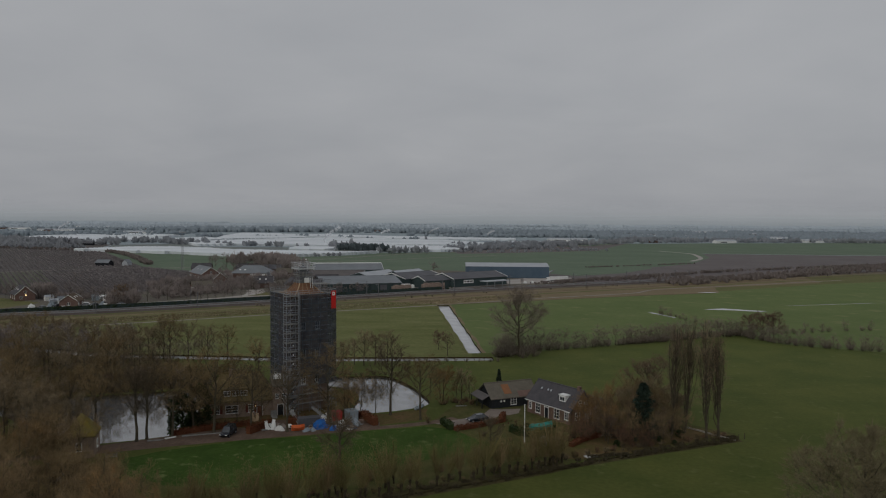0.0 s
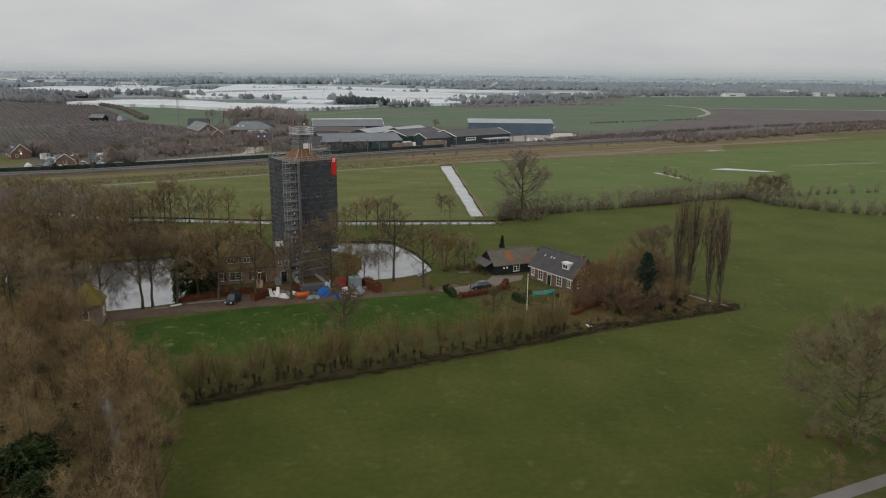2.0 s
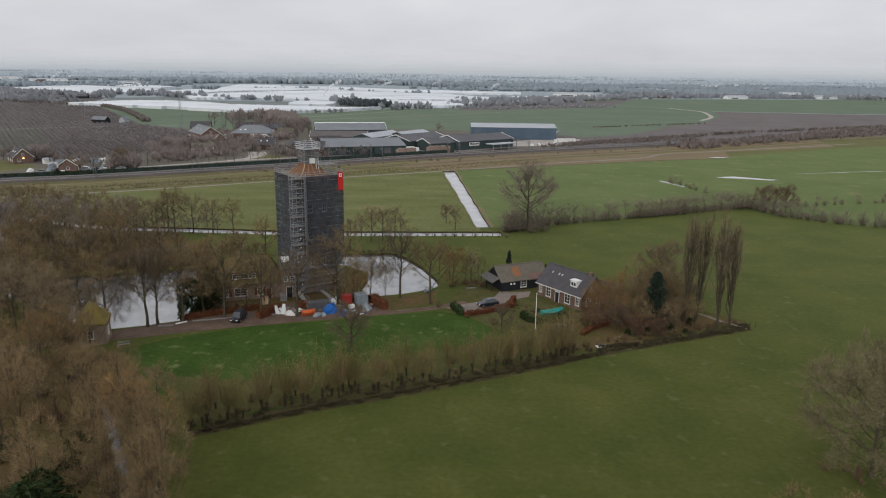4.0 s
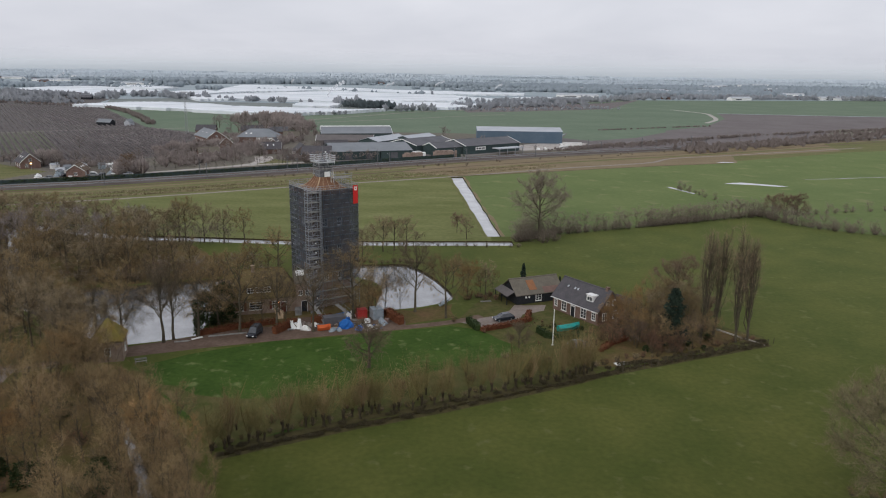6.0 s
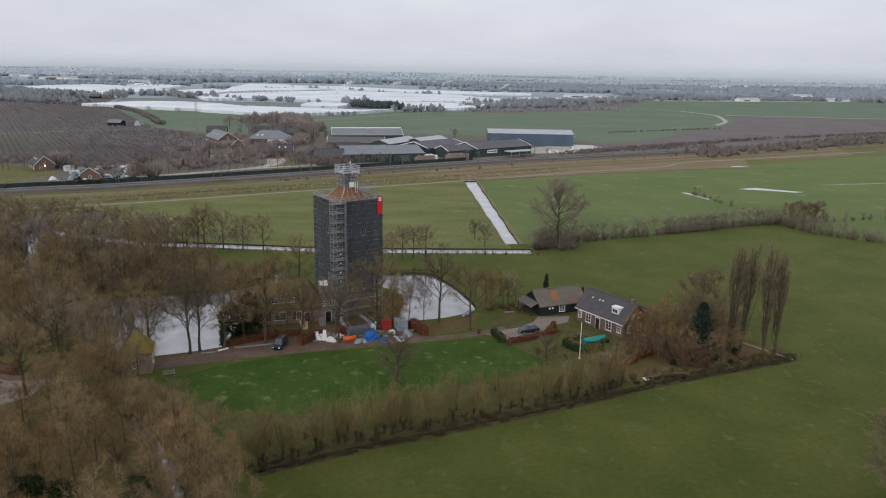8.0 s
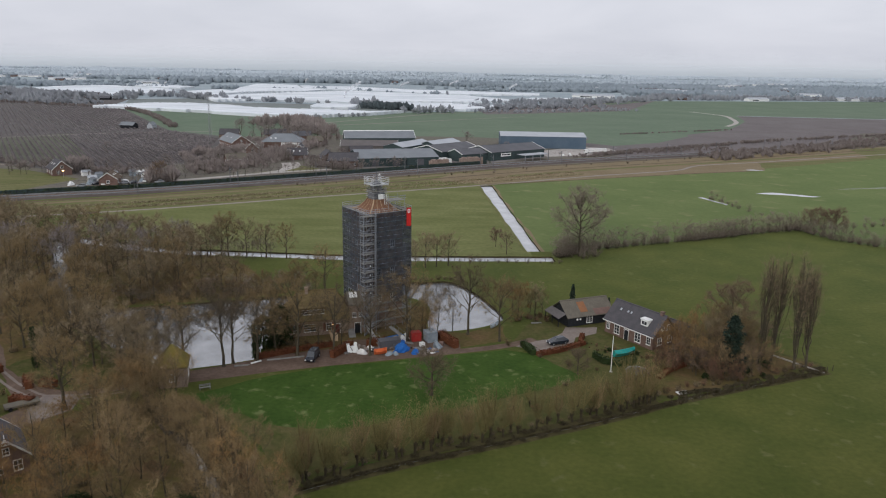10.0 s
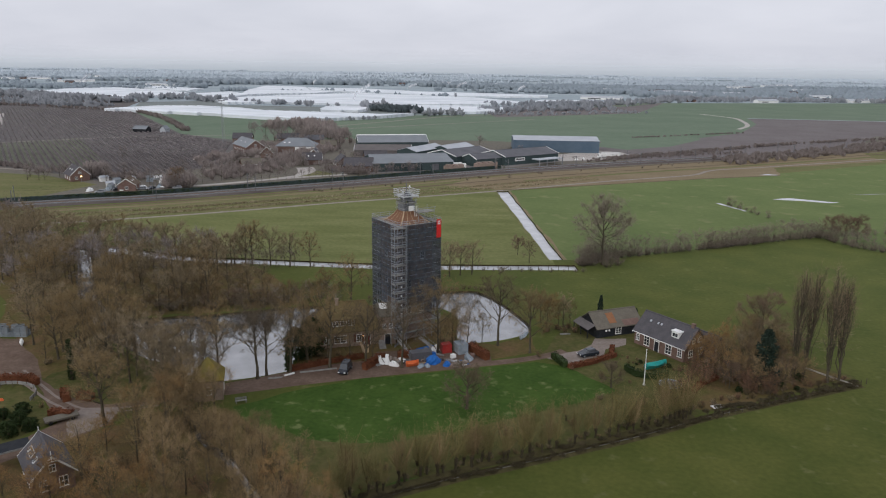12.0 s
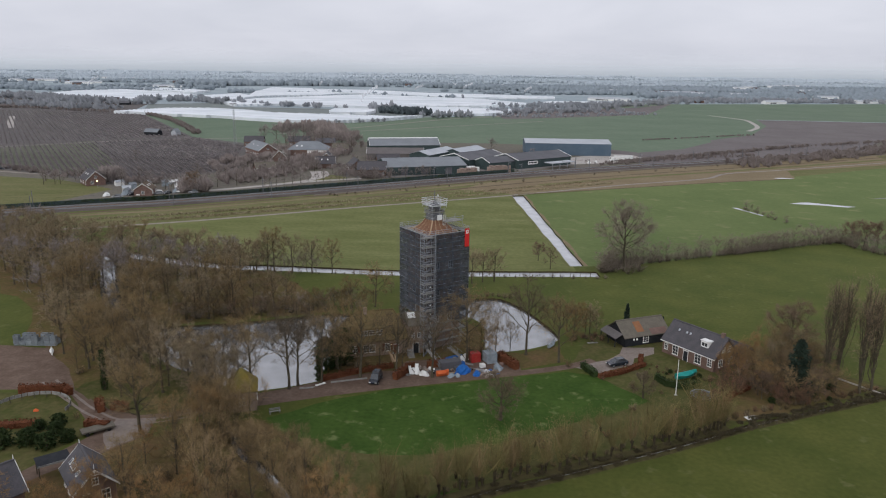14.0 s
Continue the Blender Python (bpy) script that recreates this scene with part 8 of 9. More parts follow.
for i, (x, y) in enumerate(FAR_SPOTS):
    pale = i % 3 != 2
    L, D = rng.uniform(34, 80) if pale else rng.uniform(14, 22), rng.uniform(12, 20)
    t = thing("far_building", at(x, y, 0, rng.uniform(-25, 25)), "distant pale shed across the polder" if pale else "distant house across the polder", "building", "distant buildings")
    gable_walls(t, L, D, 4.0, 6.5, WHITE if pale else BRICK)
    gable_roof(t, L, D, 4.0, 6.5, SHEET_PALE if pale else SHEET_DARK, .3)
    part("window", Geo().box(L * .2, -.1, 1, L * .5, -.01, 2.6), GLASS, t)


# ---- railway ----
def sweep(line, section):
    """A section of (sideways, height) drawn along a line."""
    g, n, k = Geo(), len(section), len(line)
    rows = [along(line, o) for o, _ in section]
    g.v = [(rows[j][i][0], rows[j][i][1], section[j][1]) for i in range(k) for j in range(n)]
    g.f = [(i * n + j, i * n + (j + 1) % n, (i + 1) * n + (j + 1) % n, (i + 1) * n + j) for i in range(k - 1) for j in range(n)]
    g.f += [tuple(range(n - 1, -1, -1)), tuple(range((k - 1) * n, k * n))]
    return g


def build_railway():
    t = thing("railway", Matrix(), "double-track railway on a low ballast bank", "railway", kind="structure")
    part("ballast", sweep(RAIL, [(-1.5, -.1), (0, .7), (11.5, .7), (13, -.1)]), BALLAST, t, "brown-grey ballast")
    part("cess", sweep(RAIL, [(5.2, .705), (5.3, .72), (6.2, .72), (6.3, .705)]), DIRT, t)
    for o in (1.8, 3.3, 8.0, 9.5):
        part("rail", sweep(RAIL, [(o, .70), (o, .90), (o + .12, .90), (o + .12, .70)]), STEEL, t)
    sl = Geo()
    for i in range(len(RAIL) - 1):
        (x0, y0), (x1, y1) = RAIL[i], RAIL[i + 1]
        d = math.hypot(x1 - x0, y1 - y0)
        a = math.degrees(math.atan2(y1 - y0, x1 - x0))
        if x1 < -200 or x0 > 260:
            continue
        for k in range(int(d / .9)):
            m = at(x0 + (x1 - x0) * k * .9 / d, y0 + (y1 - y0) * k * .9 / d, 0, a)
            for o in (1.3, 7.5):
                sl.box(0, o, .68, .26, o + 2.5, .76, m)
    sleepers = part("sleepers", sl, BARK, t)
    sleepers["kind"] = "stuff"
    mast = Geo().box(-.14, -.14, 0, .14, .14, 7.6).mesh("mast", LEAD)
    arm = Geo().tube((0, 0, 6.9), (0, 3.2, 6.6), .05, .05, 4).tube((0, 0, 5.6), (0, 2.9, 6.6), .04, .04, 4).mesh("arm", STEEL)
    for j, o in enumerate((-1.0, 12.4)):
        line = along(RAIL, o)
        acc = 0.0
        for i in range(len(line) - 1):
            (x0, y0), (x1, y1) = line[i], line[i + 1]
            acc += math.hypot(x1 - x0, y1 - y0)
            if acc > 44 and -230 < x0 < 330:
                acc = 0.0
                a = math.degrees(math.atan2(y1 - y0, x1 - x0))
                m = thing("catenary_mast", at(x0, y0, 0, a + (180 if j else 0)), "grey overhead-line mast beside the railway", "mast", "overhead-line masts")
                part("mast", mast, None, m)
                part("arm", arm, None, m)
    wire = Geo()
    for o in (2.6, 8.8):
        for z in (5.6, 6.6):
            ln = along(RAIL, o)
            for i in range(len(ln) - 1):
                wire.tube((*ln[i], z), (*ln[i + 1], z), .012, .012, 3, cap=False)
    part("contact_wire", wire, RUBBER, t)


build_railway()


def build_sound_fence():
    line = [q for q in along(RAIL, 14.4) if -270 < q[0] < 46]
    t = thing("noise_fence", Matrix(), "dark green planted noise fence along the railway", "fence")
    panel = Geo().box(0.08, -.08, .1, 3.92, .08, 2.1).mesh("panel", CLAD_GREEN)
    post = Geo().box(-.09, -.12, 0, .09, .12, 2.25).mesh("post", BOARD_BLACK)
    s, left = 0.0, 0.0
    x, y = line[0]
    i = 0
    while i < len(line) - 1:
        tx, ty = line[i + 1]
        d = math.hypot(tx - x, ty - y)
        if d < 4:
            i += 1
            continue
        a = math.degrees(math.atan2(ty - y, tx - x))
        part("panel", panel, None, t, m=at(x, y, 0, a))
        part("post", post, None, t, m=at(x, y, 0, a))
        x, y = x + (tx - x) * 4 / d, y + (ty - y) * 4 / d
    ivy = Geo()
    rng = random.Random(12)
    for k in range(2600):
        j = rng.uniform(0, len(line) - 1.01)
        i = int(j)
        px, py = line[i][0] + (line[i + 1][0] - line[i][0]) * (j - i), line[i][1] + (line[i + 1][1] - line[i][1]) * (j - i)
        z = rng.uniform(.3, 2.2)
        c = Vector((px + rng.uniform(-.3, .3), py - .2 + rng.uniform(-.2, .3), z))
        d = Vector((rng.gauss(0, 1), rng.gauss(0, 1), rng.gauss(0, 1))).normalized() * .35
        w = d.orthogonal().normalized() * .25
        ivy.add([c - d, c + w, c + d, c - w], [(0, 1, 2, 3)])
    part("climbing_ivy", ivy, IVY, t, "dark climbing ivy")["kind"] = "stuff"
    # pale dry grass along the embankment path
    g = Geo()
    for k in range(5200):
        if k % 2:
            ln, o = VERGE_LINE, rng.uniform(5.5, 9)
        else:
            ln, o = VERGE_LINE, rng.uniform(14, 17)
        j = rng.uniform(0, len(ln) - 1.01)
        i = int(j)
        x0, y0 = ln[i]
        x1, y1 = ln[i + 1]
        dd = math.hypot(x1 - x0, y1 - y0)
        px, py = x0 + (x1 - x0) * (j - i) - (y1 - y0) / dd * o, y0 + (y1 - y0) * (j - i) + (x1 - x0) / dd * o
        h = rng.uniform(.5, 1.1)
        a = rng.uniform(0, 3.14)
        g.add([(px - math.cos(a) * .3, py - math.sin(a) * .3, 0), (px + math.cos(a) * .3, py + math.sin(a) * .3, 0), (px + rng.uniform(-.3, .3), py + rng.uniform(-.3, .3), h)], [(0, 1, 2)])
    single("reed_fringe", g, REED_PALE, Matrix(), "pale dry grass fringe along the embankment path", "grass", kind="stuff")


VERGE_LINE = smooth_line([(-180, 98), (-113, 124), (-75, 142.5), (-38, 163), (33, 199), (96, 236)], 10)
build_sound_fence()


# ---- things in the yards and gardens ----
def loft(sections):
    """A closed body through cross-sections, each a list of as many points."""
    g, n = Geo(), len(sections[0])
    for s in sections:
        g.v.extend([tuple(p) for p in s])
    for i in range(len(sections) - 1):
        g.f += [(i * n + j, i * n + (j + 1) % n, (i + 1) * n + (j + 1) % n, (i + 1) * n + j) for j in range(n)]
    g.f += [tuple(range(n - 1, -1, -1)), tuple(range((len(sections) - 1) * n, len(sections) * n))]
    return g


def car(x, y, turn, paint, label, estate=False, van=False):
    t = thing("car", at(x, y, 0, turn), label, "car", "parked cars")
    L, W, H = (4.6, 1.8, 1.9 if van else 1.5)
    body = []
    for px, z0, z1, w in ((0, .45, .72, .72), (.12, .3, .8, .84), (1.1, .25, .95, .9), (2.4, .25, .95, .9), (3.7, .25, .98, .9), (4.5, .32, .95, .84), (4.6, .45, .85, .76)):
        body.append([(px, -w, z0), (px, w, z0), (px, w, z1 - .06), (px, w - .1, z1), (px, -w + .1, z1), (px, -w, z1 - .06)])
    part("body", loft(body), paint, t, smooth=False)
    cab = []
    back = 4.45 if van or estate else 4.1
    for px, z1, w in ((1.0, .96, .8), (1.75, H - .06, .66), (2.2, H, .66), (back - .35, H - .02, .66), (back, 1.0, .78)):
        cab.append([(px, -.82, .9), (px, .82, .9), (px, w, z1), (px, -w, z1)])
    part("glasshouse", loft(cab), GLASS, t)
    part("roof", Geo().box(1.85, -.62, H - .02, back - .4, .62, H + .035), paint, t)
    for px in (.85, 3.7):
        for s in (-1, 1):
            w = part("wheel", Geo().tube((px, s * .72, .33), (px, s * .93, .33), .33, .33, 14), RUBBER, t)
            part("rim", Geo().tube((px, s * .93, .33), (px, s * .945, .33), .2, .2, 10), STEEL, w)
    for s in (-.6, .6):
        part("headlight", Geo().box(-.02, s - .18, .58, .1, s + .18, .74), WHITE, t)
        part("tail_light", Geo().box(4.54, s - .16, .62, 4.63, s + .16, .84), RED, t)
    return t


car(-9.7, -17.6, 80, CAR_BLACK, "dark people carrier parked on the earth yard", van=True)
car(38.4, -6.3, 22, CAR_BLACK, "black car parked behind the beech hedge")
car(-110.5, 334, 12, WHITE, "white van parked beside the hipped barn", van=True)
car(-250, 263, 200, CAR_BLACK, "dark car on the narrow lane", estate=True)


def hedge(line, wide, high, material, label, seed, density=60):
    """A clipped hedge: a core and many leaf tufts over it."""
    t = thing("hedge", at(line[0][0], line[0][1]), label, "hedge", "clipped hedges")
    ox, oy = line[0]
    rng = random.Random(seed)
    core, leaves = Geo(), Geo()
    pts = [(x - ox, y - oy) for x, y in line]
    core = Geo()
    core.v, core.f = [], []
    out = ribbon(pts, wide * .8)
    core.prism(out, -.05, high * .8)
    part("core", core, material, t)
    for i in range(len(pts) - 1):
        (x0, y0), (x1, y1) = pts[i], pts[i + 1]
        d = math.hypot(x1 - x0, y1 - y0)
        nx, ny = -(y1 - y0) / d, (x1 - x0) / d
        for _ in range(int(d * density)):
            s, side = rng.uniform(0, 1), rng.choice((-1, 0, 1))
            o = side * wide / 2 * rng.uniform(.7, 1.15) if side else rng.uniform(-.5, .5) * wide
            z = rng.uniform(0, 1) * high if side else high * rng.uniform(.72, 1.12)
            c = Vector((x0 + (x1 - x0) * s + nx * o, y0 + (y1 - y0) * s + ny * o, z))
            dd = Vector((rng.gauss(0, 1), rng.gauss(0, 1), rng.gauss(0, 1))).normalized() * .16
            w = dd.cross(Vector((rng.gauss(0, 1), rng.gauss(0, 1), 1))).normalized() * .12
            leaves.add([c - dd, c + w, c + dd, c - w], [(0, 1, 2, 3)])
    part("foliage", leaves, material, t)


hedge([(-20, -15.6), (-13, -11.4), (-6.4, -8.4)], 1.0, 1.1, BEECH_HEDGE, "long clipped beech hedge with rust-brown leaves", 1)
hedge([(-5.6, -14.6), (-2.4, -9.0)], 1.3, 1.7, BEECH_HEDGE, "broad beech hedge with rust-brown leaves by the steps", 2)
hedge([(19.2, -8.6), (15.6, -3.0)], 1.4, 1.9, BEECH_HEDGE, "broad beech hedge with rust-brown leaves by the site boxes", 3)
hedge([(0.6, -8.2), (4.8, -7.0)], .9, 1.6, BEECH_HEDGE, "short beech hedge with rust-brown leaves", 4)
hedge([(35.4, -12.2), (40.5, -9.8), (46.2, -5.6)], 1.0, 1.0, BEECH_HEDGE, "low beech hedge along the drive", 5)
hedge([(45.4, -5.2), (46.6, -1.4)], .9, 1.1, BEECH_HEDGE, "low beech hedge beside the drive", 6)
hedge([(33.0, -6.8), (34.8, -11.8)], 1.3, 1.4, IVY, "dark evergreen hedge at the drive entrance", 7)
hedge([(57.0, -22.5), (60, -19), (64, -16)], 1.2, .8, BEECH_HEDGE, "rough beech hedge in the garden", 8, 30)
hedge([(-75.7, -23.2), (-71.5, -22.6), (-67.8, -22.3), (-65.6, -23.6)], 1.0, 1.7, BEECH_HEDGE, "clipped beech hedge round the paddock", 9)
hedge([(-58.6, -27.4), (-56.8, -30.4)], 1.5, 1.7, BEECH_HEDGE, "rust-brown beech hedge beside the farm lane", 10)
hedge([(-55.5, -28.8), (-52.5, -29.5)], 1.5, 1.5, BEECH_HEDGE, "rust-brown beech hedge at the corner of the lane", 11)
hedge([(-57.2, -35.2), (-53.0, -36.0)], 1.5, 1.3, BEECH_HEDGE, "rust-brown beech hedge by the gate", 12)
hedge([(-78, -37.5), (-70, -36.5), (-65, -35.5)], 1.4, 1.2, BEECH_HEDGE, "rust-brown beech hedge behind the paddock", 13)
hedge([(46.6, -12.6), (48, -15.6), (51.2, -16.8), (54.4, -15.6)], .6, 1.5, IVY, "dark curved evergreen hedge round the terrace", 14)

def site_container(x, y, turn, L, W, H, material, label, ribs=True):
    t = thing("site_container", at(x, y, 0, turn), label, "container", "site containers")
    part("body", Geo().box(.03, .03, .1, L - .03, W - .03, H - .05), material, t)
    ribm = Geo().box(-.03, 0, .1, .05, .03, H - .1).mesh("rib", material)
    for i in range(int(L / .4)):
        part("rib", ribm, None, t, m=Matrix.Translation((.1 + i * .4, 0, 0)))
    for y0 in (0, W - .1):
        part("bottom_rail", Geo().box(0, y0, 0, L, y0 + .1, .12), material, t)
    part("roof_frame", Geo().box(0, 0, H - .1, L, W, H), material, t)
    d = part("door", Geo().box(L, .1, .15, L + .04, W - .1, H - .15), material, t)
    part("door_bar", Geo().box(L + .04, W * .3, .2, L + .08, W * .3 + .05, H - .2).box(L + .04, W * .7, .2, L + .08, W * .7 + .05, H - .2), STEEL, d)


site_container(9.9, -5.6, 20, 2.1, 1.8, 1.9, RED, "red steel site container by the tower")
site_container(13.2, -6.2, 24, 2.3, 2.6, 2.2, GREY_BOX, "blue-grey site cabin by the hedge")
site_container(3.6, -10.0, 20, 4.4, 2.0, 1.7, SHEET_DARK, "dark open skip with rubble")


def tarp_heap(x, y, r, h, material, label, seed, category="tarpaulin"):
    rng = random.Random(seed)
    g = Geo()
    n, k = 14, 5
    for i in range(k + 1):
        s = i / k
        for j in range(n):
            a = 2 * math.pi * j / n
            q = r * (1 - s ** 1.6) * rng.uniform(.82, 1.15) + .02
            g.v.append((math.cos(a) * q * 1.3, math.sin(a) * q * .85, h * min(1, s * 1.25) * rng.uniform(.85, 1.1) if i else 0))
    g.f = [(i * n + j, i * n + (j + 1) % n, (i + 1) * n + (j + 1) % n, (i + 1) * n + j) for i in range(k) for j in range(n)] + [tuple(range(k * n, (k + 1) * n))]
    single(category.replace(" ", "_"), g, material, at(x, y, 0, seed * 40), label, category)


tarp_heap(7.9, -10.4, 1.45, 1.7, BLUE, "crumpled blue tarpaulin over a heap of materials", 1)
tarp_heap(10.8, -11.4, .9, .8, BLUE, "small heap under blue tarpaulin", 2)
tarp_heap(0.0, -12.0, .9, .9, WHITE, "white building sack on the ground", 4, "building sack")
tarp_heap(7.6, -5.2, .9, 1.2, WHITE, "white building sack by the red container", 5, "building sack")
tarp_heap(5.6, -12.4, .8, .6, GREY_BOX, "grey wrapped pack of building material", 6, "wrapped pack")
tarp_heap(6.9, -12.3, .6, .6, GREY_BOX, "grey wrapped pack of building material", 7, "wrapped pack")


def rubble(x, y, r, n, material, label, seed):
    """A low heap of broken pieces."""
    g, rng = Geo(), random.Random(seed)
    for _ in range(n):
        a, q = rng.uniform(0, 6.28), r * math.sqrt(rng.uniform(0, 1))
        s = rng.uniform(.12, .34)
        g.box(-s, -s * .7, -s * .4, s, s * .7, s * .4, Matrix.Translation((math.cos(a) * q * 1.4, math.sin(a) * q, (1 - q / r) * r * .45 + .08)) @ Euler((rng.uniform(-.5, .5), rng.uniform(-.5, .5), rng.uniform(0, 3))).to_matrix().to_4x4())
    single("rubble_heap", g, material, at(x, y, 0, seed * 33), label, "rubble", kind="stuff")


def pallet(x, y, turn, load, label):
    t = thing("pallet", at(x, y, 0, turn), label, "pallet", "pallets in the tower yard")
    for i in range(5):
        part("slat", Geo().box(0, i * .21, .12, 1.2, i * .21 + .15, .15), DECK, t)
    for i in range(3):
        part("bearer", Geo().box(i * .54, 0, 0, i * .54 + .1, 1.0, .12), DECK, t)
    if load:
        part("load", Geo().prism([(.08, .08), (1.12, .05), (1.1, .95), (.1, .92)], .15, .85), load, t)


def barrow(x, y, turn):
    t = thing("wheelbarrow", at(x, y, 0, turn), "dark wheelbarrow in the tower yard", "wheelbarrow")
    part("tray", loft([[(0, -.2, .35), (0, .2, .35), (0, .3, .65), (0, -.3, .65)], [(.9, -.28, .35), (.9, .28, .35), (1.0, .34, .65), (1.0, -.34, .65)]]), SHEET_DARK, t)
    part("wheel", Geo().tube((-.15, -.05, .18), (-.15, .05, .18), .18, .18, 10), RUBBER, t)
    for s in (-.25, .25):
        part("shaft", Geo().tube((-.15, s * .2, .18), (1.5, s, .55), .025, .025, 5), STEEL, t)


rubble(4.8, -8.2, 1.3, 60, RUBBLE, "heap of broken bricks and rubble in the yard", 1)
rubble(-1.8, -8.6, .9, 34, RUBBLE, "small heap of rubble by the steps", 2)
rubble(12.4, -11.6, .9, 26, RUBBLE, "scattered rubble beside the track", 3)
rubble(6.4, -8.2, 1.2, 50, RUBBLE, "heap of broken bricks beside the skip", 5)
rubble(-0.4, -9.6, 1.0, 36, RUBBLE, "spread of rubble before the tower", 6)
rubble(14.4, -10.6, .8, 24, RUBBLE, "scattered rubble by the cabin", 7)
rubble(1.6, -9.4, .7, 22, WHITE, "pale plaster rubble by the tower", 4)
for x, y, turn, load, label in ((6.2, -9.8, 12, SHEET_DARK, "pallet of dark wrapped material"), (11.8, -8.6, 30, WHITE, "pallet of white sacks"), (0.9, -10.8, 55, None, "empty wooden pallet lying in the yard"), (14.6, -9.2, 20, GREY_BOX, "pallet of grey blocks"), (7.4, -7.6, 8, BLUE, "pallet under blue sheeting"), (-3.2, -12.8, 30, None, "empty wooden pallet lying in the yard"), (16.4, -8.2, 75, BRICK_RED, "pallet of red tiles")):
    pallet(x, y, turn, load, label)
barrow(2.2, -11.2, 40)
barrow(9.8, -9.4, 200)


def leaning_boards(x, y, turn, n, L, material, label, seed):
    """Boards and sheets propped up slantwise against one another."""
    t = thing("leaning_boards", at(x, y, 0, turn), label, "boards", "boards leaning in the tower yard")
    q = random.Random(seed)
    for i in range(n):
        m = Matrix.Translation((i * .38 + q.uniform(-.1, .1), q.uniform(-.2, .2), 0)) @ Euler((radians(q.uniform(28, 62)), radians(q.uniform(-14, 14)), radians(q.uniform(-30, 30)))).to_matrix().to_4x4()
        part("board", Geo().box(-.32, 0, 0.05, .32, L * q.uniform(.7, 1.1), .1, m), material, t)


def ramp(x, y, turn, L, rise, label):
    """A boarded gangway up to the first lift."""
    t = thing("gangway", at(x, y, 0, turn), label, "gangway")
    a = math.atan2(rise, L)
    m = Matrix.Rotation(-a, 4, "Y")
    for i in range(3):
        part("board", Geo().box(0, i * .32, 0.02, math.hypot(L, rise), i * .32 + .28, .08, m), DECK, t)
    for y0 in (-.06, .98):
        part("rail", Geo().tube((0, y0, 1.0), (L, y0, 1.0 + rise), .03, .03, 5), STEEL, t)
        for k in (0.05, .5, .95):
            part("rail_post", Geo().tube((L * k, y0, rise * k), (L * k, y0, rise * k + 1.0), .03, .03, 5), STEEL, t)


def tube_bundle(x, y, turn, n, L, material, label, seed):
    t = thing("tube_bundle", at(x, y, 0, turn), label, "tubes", "scaffold tubes lying in the yard")
    q = random.Random(seed)
    for i in range(n):
        part("tube", Geo().tube((q.uniform(-.3, .3), i * .13, .06 + .1 * (i % 2)), (L + q.uniform(-.4, .4), i * .13 + q.uniform(-.2, .2), .06 + .1 * (i % 2)), .05, .05, 5), material, t)


leaning_boards(-2.3, -12.0, 20, 5, 2.2, WHITE, "white sheets and boards leaning together on the ground", 1)
leaning_boards(6.6, -6.2, -10, 4, 1.8, DECK, "grey boards propped beside the skip", 2)
leaning_boards(8.4, -4.6, 30, 3, 1.5, WHITE, "white sheets propped behind the red container", 3)
leaning_boards(15.6, -9.4, 60, 4, 2.0, GREY_BOX, "pale blue-grey sheets leaning by the cabin", 4)
leaning_boards(-6.6, -6.0, 40, 3, 2.4, TIMBER, "timber boards leaning at the house wall", 5)
ramp(4.2, -8.6, 128, 5.2, 2.6, "boarded gangway from the yard up to the scaffold")
ramp(8.6, -3.4, 150, 4.0, 2.0, "short boarded gangway at the tower's foot")
tube_bundle(2.6, -5.6, 14, 8, 5.0, STEEL, "galvanised scaffold tubes at the tower's foot", 1)
tube_bundle(10.4, -9.0, -30, 6, 3.6, STEEL, "short scaffold tubes beside the sheets", 2)
tube_bundle(5.0, -11.6, 20, 5, 3.0, TIMBER, "new timber battens on the ground", 3)


def boat(x, y, turn, L, W, H, hull, cover, label, upturned=False):
    t = thing("boat", at(x, y, 0, turn), label, "boat", "boats")
    secs = []
    for s in (0, .12, .3, .5, .7, .88, 1.0):
        w = W / 2 * max(.06, math.sin(math.pi * min(.95, .12 + s * .95)) ** .55)
        k = H * (.15 + .25 * abs(s - .5))
        secs.append([(s * L, -w * .35, k * .3), (s * L, w * .35, k * .3), (s * L, w, H * (.75 + .3 * abs(s - .45))), (s * L, -w, H * (.75 + .3 * abs(s - .45)))])
    part("hull", loft(secs), hull, t)
    secs = [[(p[3][0], p[3][1] * .97, p[3][2] + .02), (p[2][0], p[2][1] * .97, p[2][2] + .02), (p[2][0], p[2][1] * .2, p[2][2] + .45), (p[3][0], p[3][1] * .2, p[3][2] + .45)] for p in secs]
    part("cover", loft(secs), cover, t)


boat(2.6, -12.7, 20, 2.6, 1.3, .9, ORANGE, ORANGE, "orange plastic tub boat among the building materials")
boat(50.8, -12.4, 26, 5.2, 1.9, 1.1, TEAL, TEAL, "boat under a teal cover in the terrace garden")
boat(27.2, 3.2, 60, 3.4, 1.3, .5, GREY_BOX, GREY_BOX, "small rowing boat on the pond's bank")


def planks(x, y, turn, n, L, material, label, seed):
    t = thing("plank_stack", at(x, y, 0, turn), label, "planks")
    rng = random.Random(seed)
    for i in range(n):
        part("plank", Geo().box(0, i * .26, .02 + .06 * (i % 2), L * rng.uniform(.85, 1), i * .26 + .22, .1 + .06 * (i % 2)), material, t)


planks(-23.6, -19.6, 12, 2, 3.0, DECK, "pale planks lying on the moat's bank", 1)
planks(-20.6, -18.2, 40, 2, 2.2, WHITE, "white board leaning at the yard's edge", 2)
